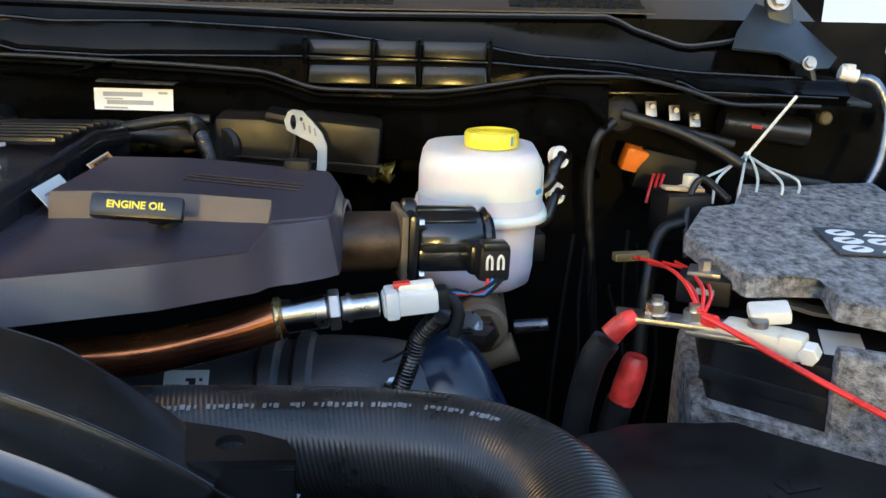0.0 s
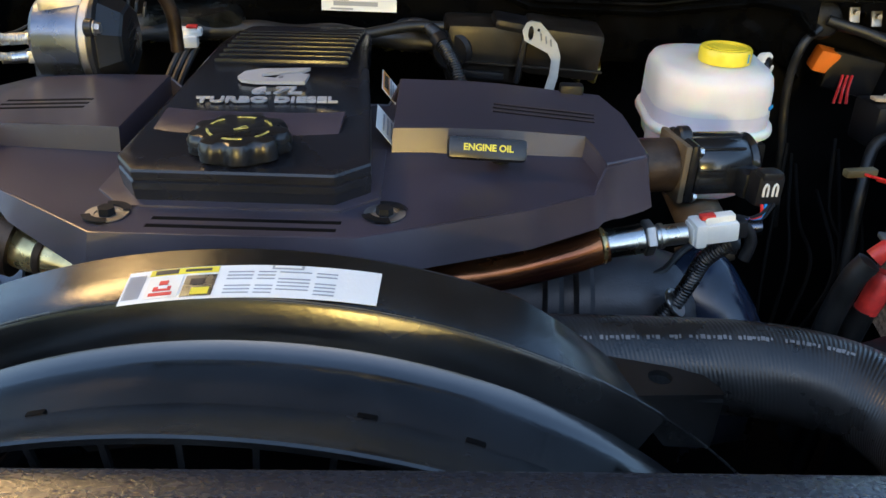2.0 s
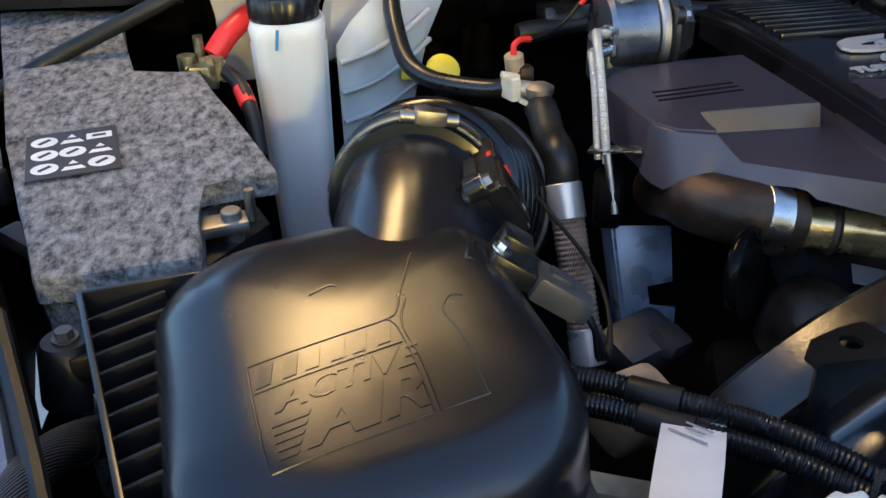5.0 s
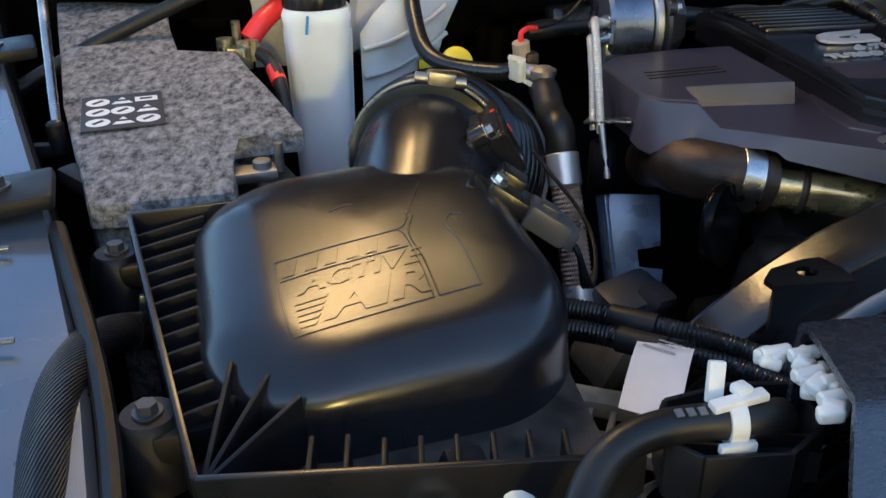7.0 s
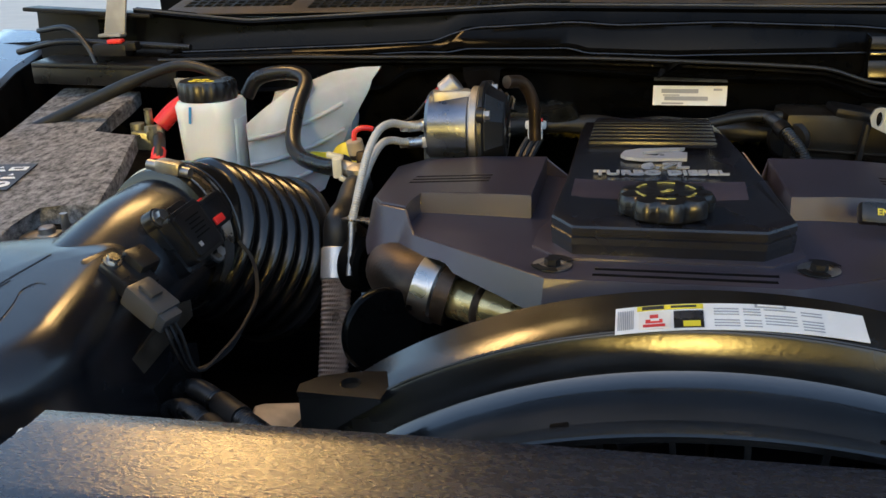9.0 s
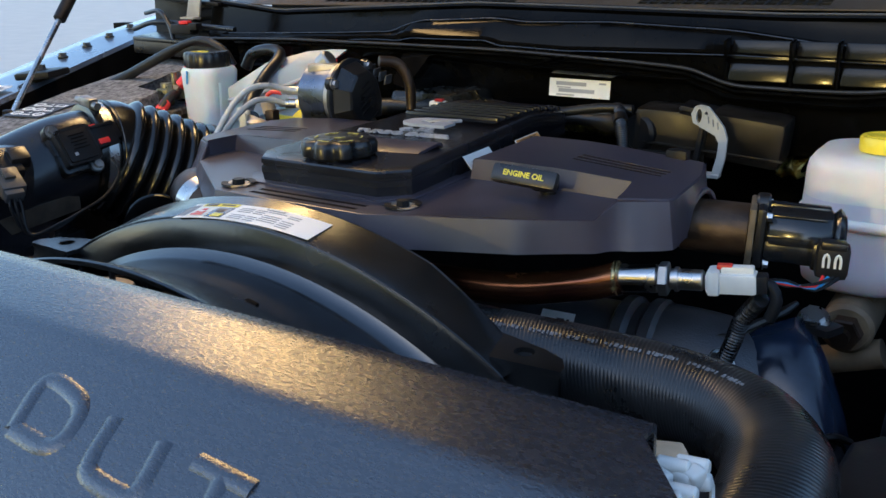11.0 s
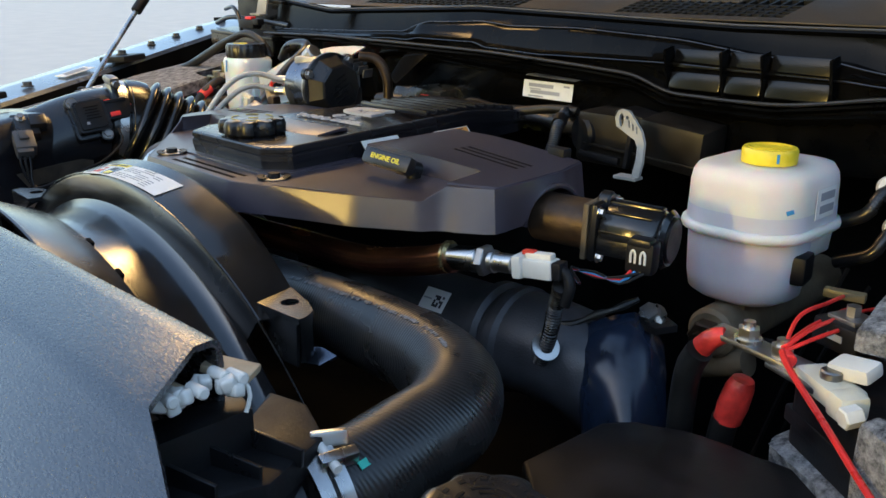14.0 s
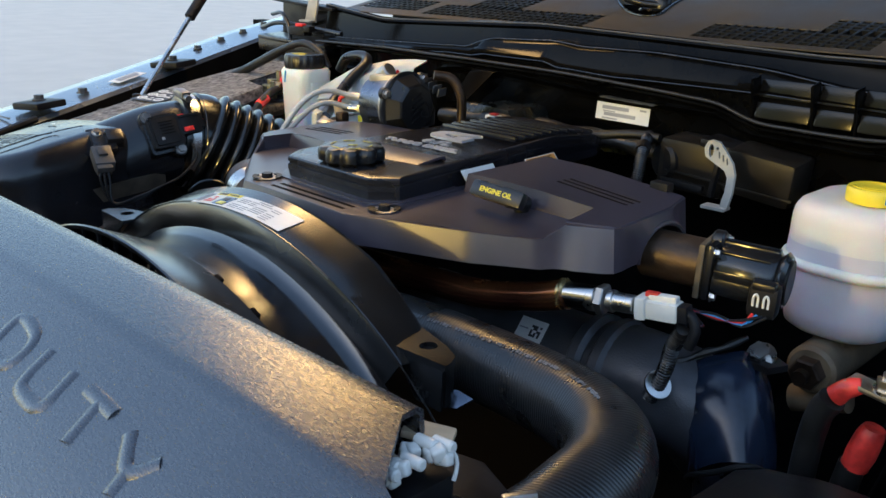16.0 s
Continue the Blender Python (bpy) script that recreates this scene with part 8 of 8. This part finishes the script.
for pts, r in (([(0.21, 0.985, 1.378), (0.26, 0.97, 1.365), (0.31, 0.955, 1.345), (0.36, 0.95, 1.32), (0.45, 0.98, 1.30)], 0.007), ([(0.20, 0.98, 1.37), (0.18, 0.97, 1.35), (0.175, 0.975, 1.30), (0.182, 0.97, 1.22), (0.19, 0.96, 1.12)], 0.006), ([(0.225, 0.99, 1.37), (0.28, 0.985, 1.36), (0.34, 0.99, 1.345)], 0.006), ([(0.30, 0.86, 1.31), (0.28, 0.89, 1.325), (0.265, 0.88, 1.30), (0.26, 0.85, 1.25)], 0.004), ([(0.25, 0.84, 1.29), (0.225, 0.83, 1.28), (0.21, 0.80, 1.23), (0.205, 0.78, 1.15)], 0.007)):
    solo("wiring_loom", tube(pts, r * 0.9, n=12), RUBBER, "taped black wiring loom at the rear corner", "cable", "rear looms")
for k in range(7):
    x = 0.145 + 0.015 * k
    solo("thin_wire", tube([(x, 0.86 + 0.02 * (k % 3), 1.27 - 0.02 * (k % 4)), (x - 0.01, 0.83, 1.22 - 0.015 * (k % 3)), (x - 0.02 + 0.006 * (k % 5), 0.80 - 0.01 * (k % 4), 1.16), (x - 0.03, 0.76, 1.08)], 0.0022, n=6), DARK, "thin black wire beside the battery", "wire", "thin wires")
jb = thing("junction_block", (0.268, 0.90, 1.24), "black junction block with a bolt beside the battery", "junction block")
part("block", box((0.262, 0.90, 1.285), (0.05, 0.05, 0.05), (0, 0, 10), 0.006), BLACK, jb)
part("bolt", join(rod((0.272, 0.905, 1.31), (0.272, 0.905, 1.326), 0.0085, n=6), rod((0.272, 0.905, 1.306), (0.272, 0.905, 1.313), 0.013, n=18)), IVORY, jb)
part("gold_lug", box((0.262, 0.895, 1.313), (0.045, 0.012, 0.004), (0, 5, 12), 0.001), TAN, jb)
# white cable tie with a fan of pale wires
kt = Vector((0.352, 0.975, 1.335))
solo("cable_tie", join(rod(kt, (0.392, 0.955, 1.405), 0.0018, n=8), box(kt, (0.006, 0.006, 0.007), (0, 20, 0), 0.001)), OFFW, "white nylon cable tie standing up from the wires", "cable tie")
for k in range(6):
    e = Vector((0.285 + 0.022 * k, 0.915 + 0.012 * (k % 2), 1.312))
    solo("pale_wire", tube([kt, kt.lerp(e, 0.4) + Vector((0, 0, 0.010 - 0.004 * abs(k - 2.5))), e + Vector((0, 0, 0.004)), e + Vector((-0.006, -0.01, -0.02))], 0.0016, n=7), DUCTP, "thin pale wire spreading from the cable tie", "wire", "pale wires")
# bonnet hinge
HINGEM = material("dark_primed_hinge_steel", (0.030, 0.038, 0.046), 0.42, 0.3, var=0.3, bump=0.1)
hg = thing("hood_hinge", (0.43, 1.04, 1.38), "dark blue-grey bonnet hinge at the cowl corner", "hinge")
part("lower_plate", sheet([[(0.33, 1.0, 1.452), (0.38, 0.99, 1.448), (0.42, 1.0, 1.43)], [(0.34, 1.02, 1.47), (0.40, 1.01, 1.46), (0.45, 1.02, 1.43)], [(0.37, 1.06, 1.50), (0.42, 1.05, 1.48), (0.47, 1.05, 1.44)]], 0.003), HINGEM, hg)
part("foot", join(box((0.45, 1.02, 1.398), (0.09, 0.05, 0.006), (6, 8, 10), 0.002), box((0.424, 1.02, 1.42), (0.006, 0.05, 0.05), (0, -18, 0), 0.002)), HINGEM, hg)
part("arm", box((0.39, 1.06, 1.53), (0.03, 0.014, 0.16), (-10, -8, 0), 0.004), HINGEM, hg)
bolt(hg, (0.385, 1.03, 1.505), (0, -1, 0.3), 0.010)
bolt(hg, (0.415, 0.992, 1.437), (0, -1, 0.3), 0.006)
solo("washer_hose", tube([(0.475, 1.02, 1.42), (0.50, 1.01, 1.415), (0.515, 1.0, 1.38), (0.51, 0.99, 1.33), (0.49, 0.98, 1.29)], 0.006, n=12), BLUED, "blue-grey washer hose at the hinge", "hose")
solo("hose_cuff", join(rod((0.462, 1.02, 1.425), (0.482, 1.018, 1.421), 0.008, n=12), box((0.472, 1.02, 1.43), (0.012, 0.012, 0.010), (0, 0, 15), 0.002)), OFFW, "pale hose joint at the hinge", "hose joint")
ct = thing("rear_canister", (0.37, 1.03, 1.33), "dark canister with a red mark in the rear corner", "canister")
part("body", rod((0.335, 1.03, 1.365), (0.44, 1.035, 1.352), 0.018, n=24, bev=0.003), SATIN, ct)
part("mark", box((0.372, 1.012, 1.362), (0.012, 0.002, 0.004), (0, 6, 0)), RED, ct)
solo("amber_cap", rod((0.455, 1.035, 1.372), (0.455, 1.02, 1.372), 0.008, n=16, bev=0.002), OLIVE, "small olive cap in the rear corner", "cap")
s2 = thing("gas_strut", (0.62, 0.95, 1.40), "black gas strut on the driver's side fender", "strut")
part("barrel", rod((0.60, 1.09, 1.40), (0.585, 1.17, 1.70), 0.011, n=18, bev=0.002), BLACK, s2)
part("socket", box((0.602, 1.085, 1.395), (0.024, 0.024, 0.024), (0, 0, 0), 0.005), BLACK, s2)
# passenger side rear corner
for pts, r in (([(-1.30, 1.0, 1.44), (-1.22, 0.99, 1.455), (-1.12, 1.0, 1.45), (-1.02, 1.0, 1.445)], 0.006), ([(-1.26, 1.0, 1.47), (-1.20, 0.985, 1.475), (-1.17, 0.98, 1.45), (-1.15, 0.97, 1.42)], 0.005)):
    solo("corner_hose", tube(pts, r * 0.8, n=10), SATIN, "thin dark hose in the rear corner", "hose", "corner hoses")
rc2 = thing("corner_connector", (-1.13, 0.98, 1.43), "dark connector with a red tab in the rear corner", "connector")
part("plug", join(box((-1.13, 0.98, 1.445), (0.05, 0.022, 0.018), (0, 0, 4), 0.004), box((-1.10, 0.98, 1.45), (0.02, 0.016, 0.012), (0, 0, 4), 0.002)), BLACK, rc2)
part("tab", box((-1.12, 0.975, 1.457), (0.022, 0.012, 0.006), (0, 0, 4), 0.002), RED, rc2)
solo("corner_ledge", join(box((-1.14, 0.99, 1.425), (0.22, 0.06, 0.008), (4, 2, 3), 0.003), box((-1.14, 0.965, 1.412), (0.22, 0.006, 0.03), (0, 2, 3), 0.002)), SATIN, "black ledge panel in the rear corner", "panel")
hb2 = thing("hinge_mount", (-1.17, 1.03, 1.46), "black bonnet hinge mount with a grey-green bracket", "hinge")
part("panel", join(box((-1.20, 1.062, 1.455), (0.20, 0.006, 0.08), (0, 4, 4), 0.002), box((-1.20, 1.045, 1.492), (0.20, 0.03, 0.006), (0, 4, 4), 0.002)), BLACK, hb2)
part("bracket", prism([(0.0, 0.0), (0.032, -0.004), (0.040, 0.050), (0.012, 0.056)], 0.0, 0.004, 0.001, m=frame3((-1.165, 1.02, 1.462), (1, 0.05, 0), (0, 0.1, 1))), GREYBR, hb2, "grey-green bracket")
part("foot", box((-1.148, 1.012, 1.462), (0.034, 0.02, 0.004), (0, 0, 3), 0.001), GREYBR, hb2)
solo("grey_board", prism([(-0.022, -0.05), (0.022, -0.05), (0.024, 0.045), (-0.024, 0.045), (-0.018, 0.02)], 0.0, 0.004, 0.001, m=frame3((-0.972, 0.905, 1.372), (1, 0.1, 0), (0, 0.05, 1))), GREYBR, "pale grey upright board behind the battery clamp", "board")
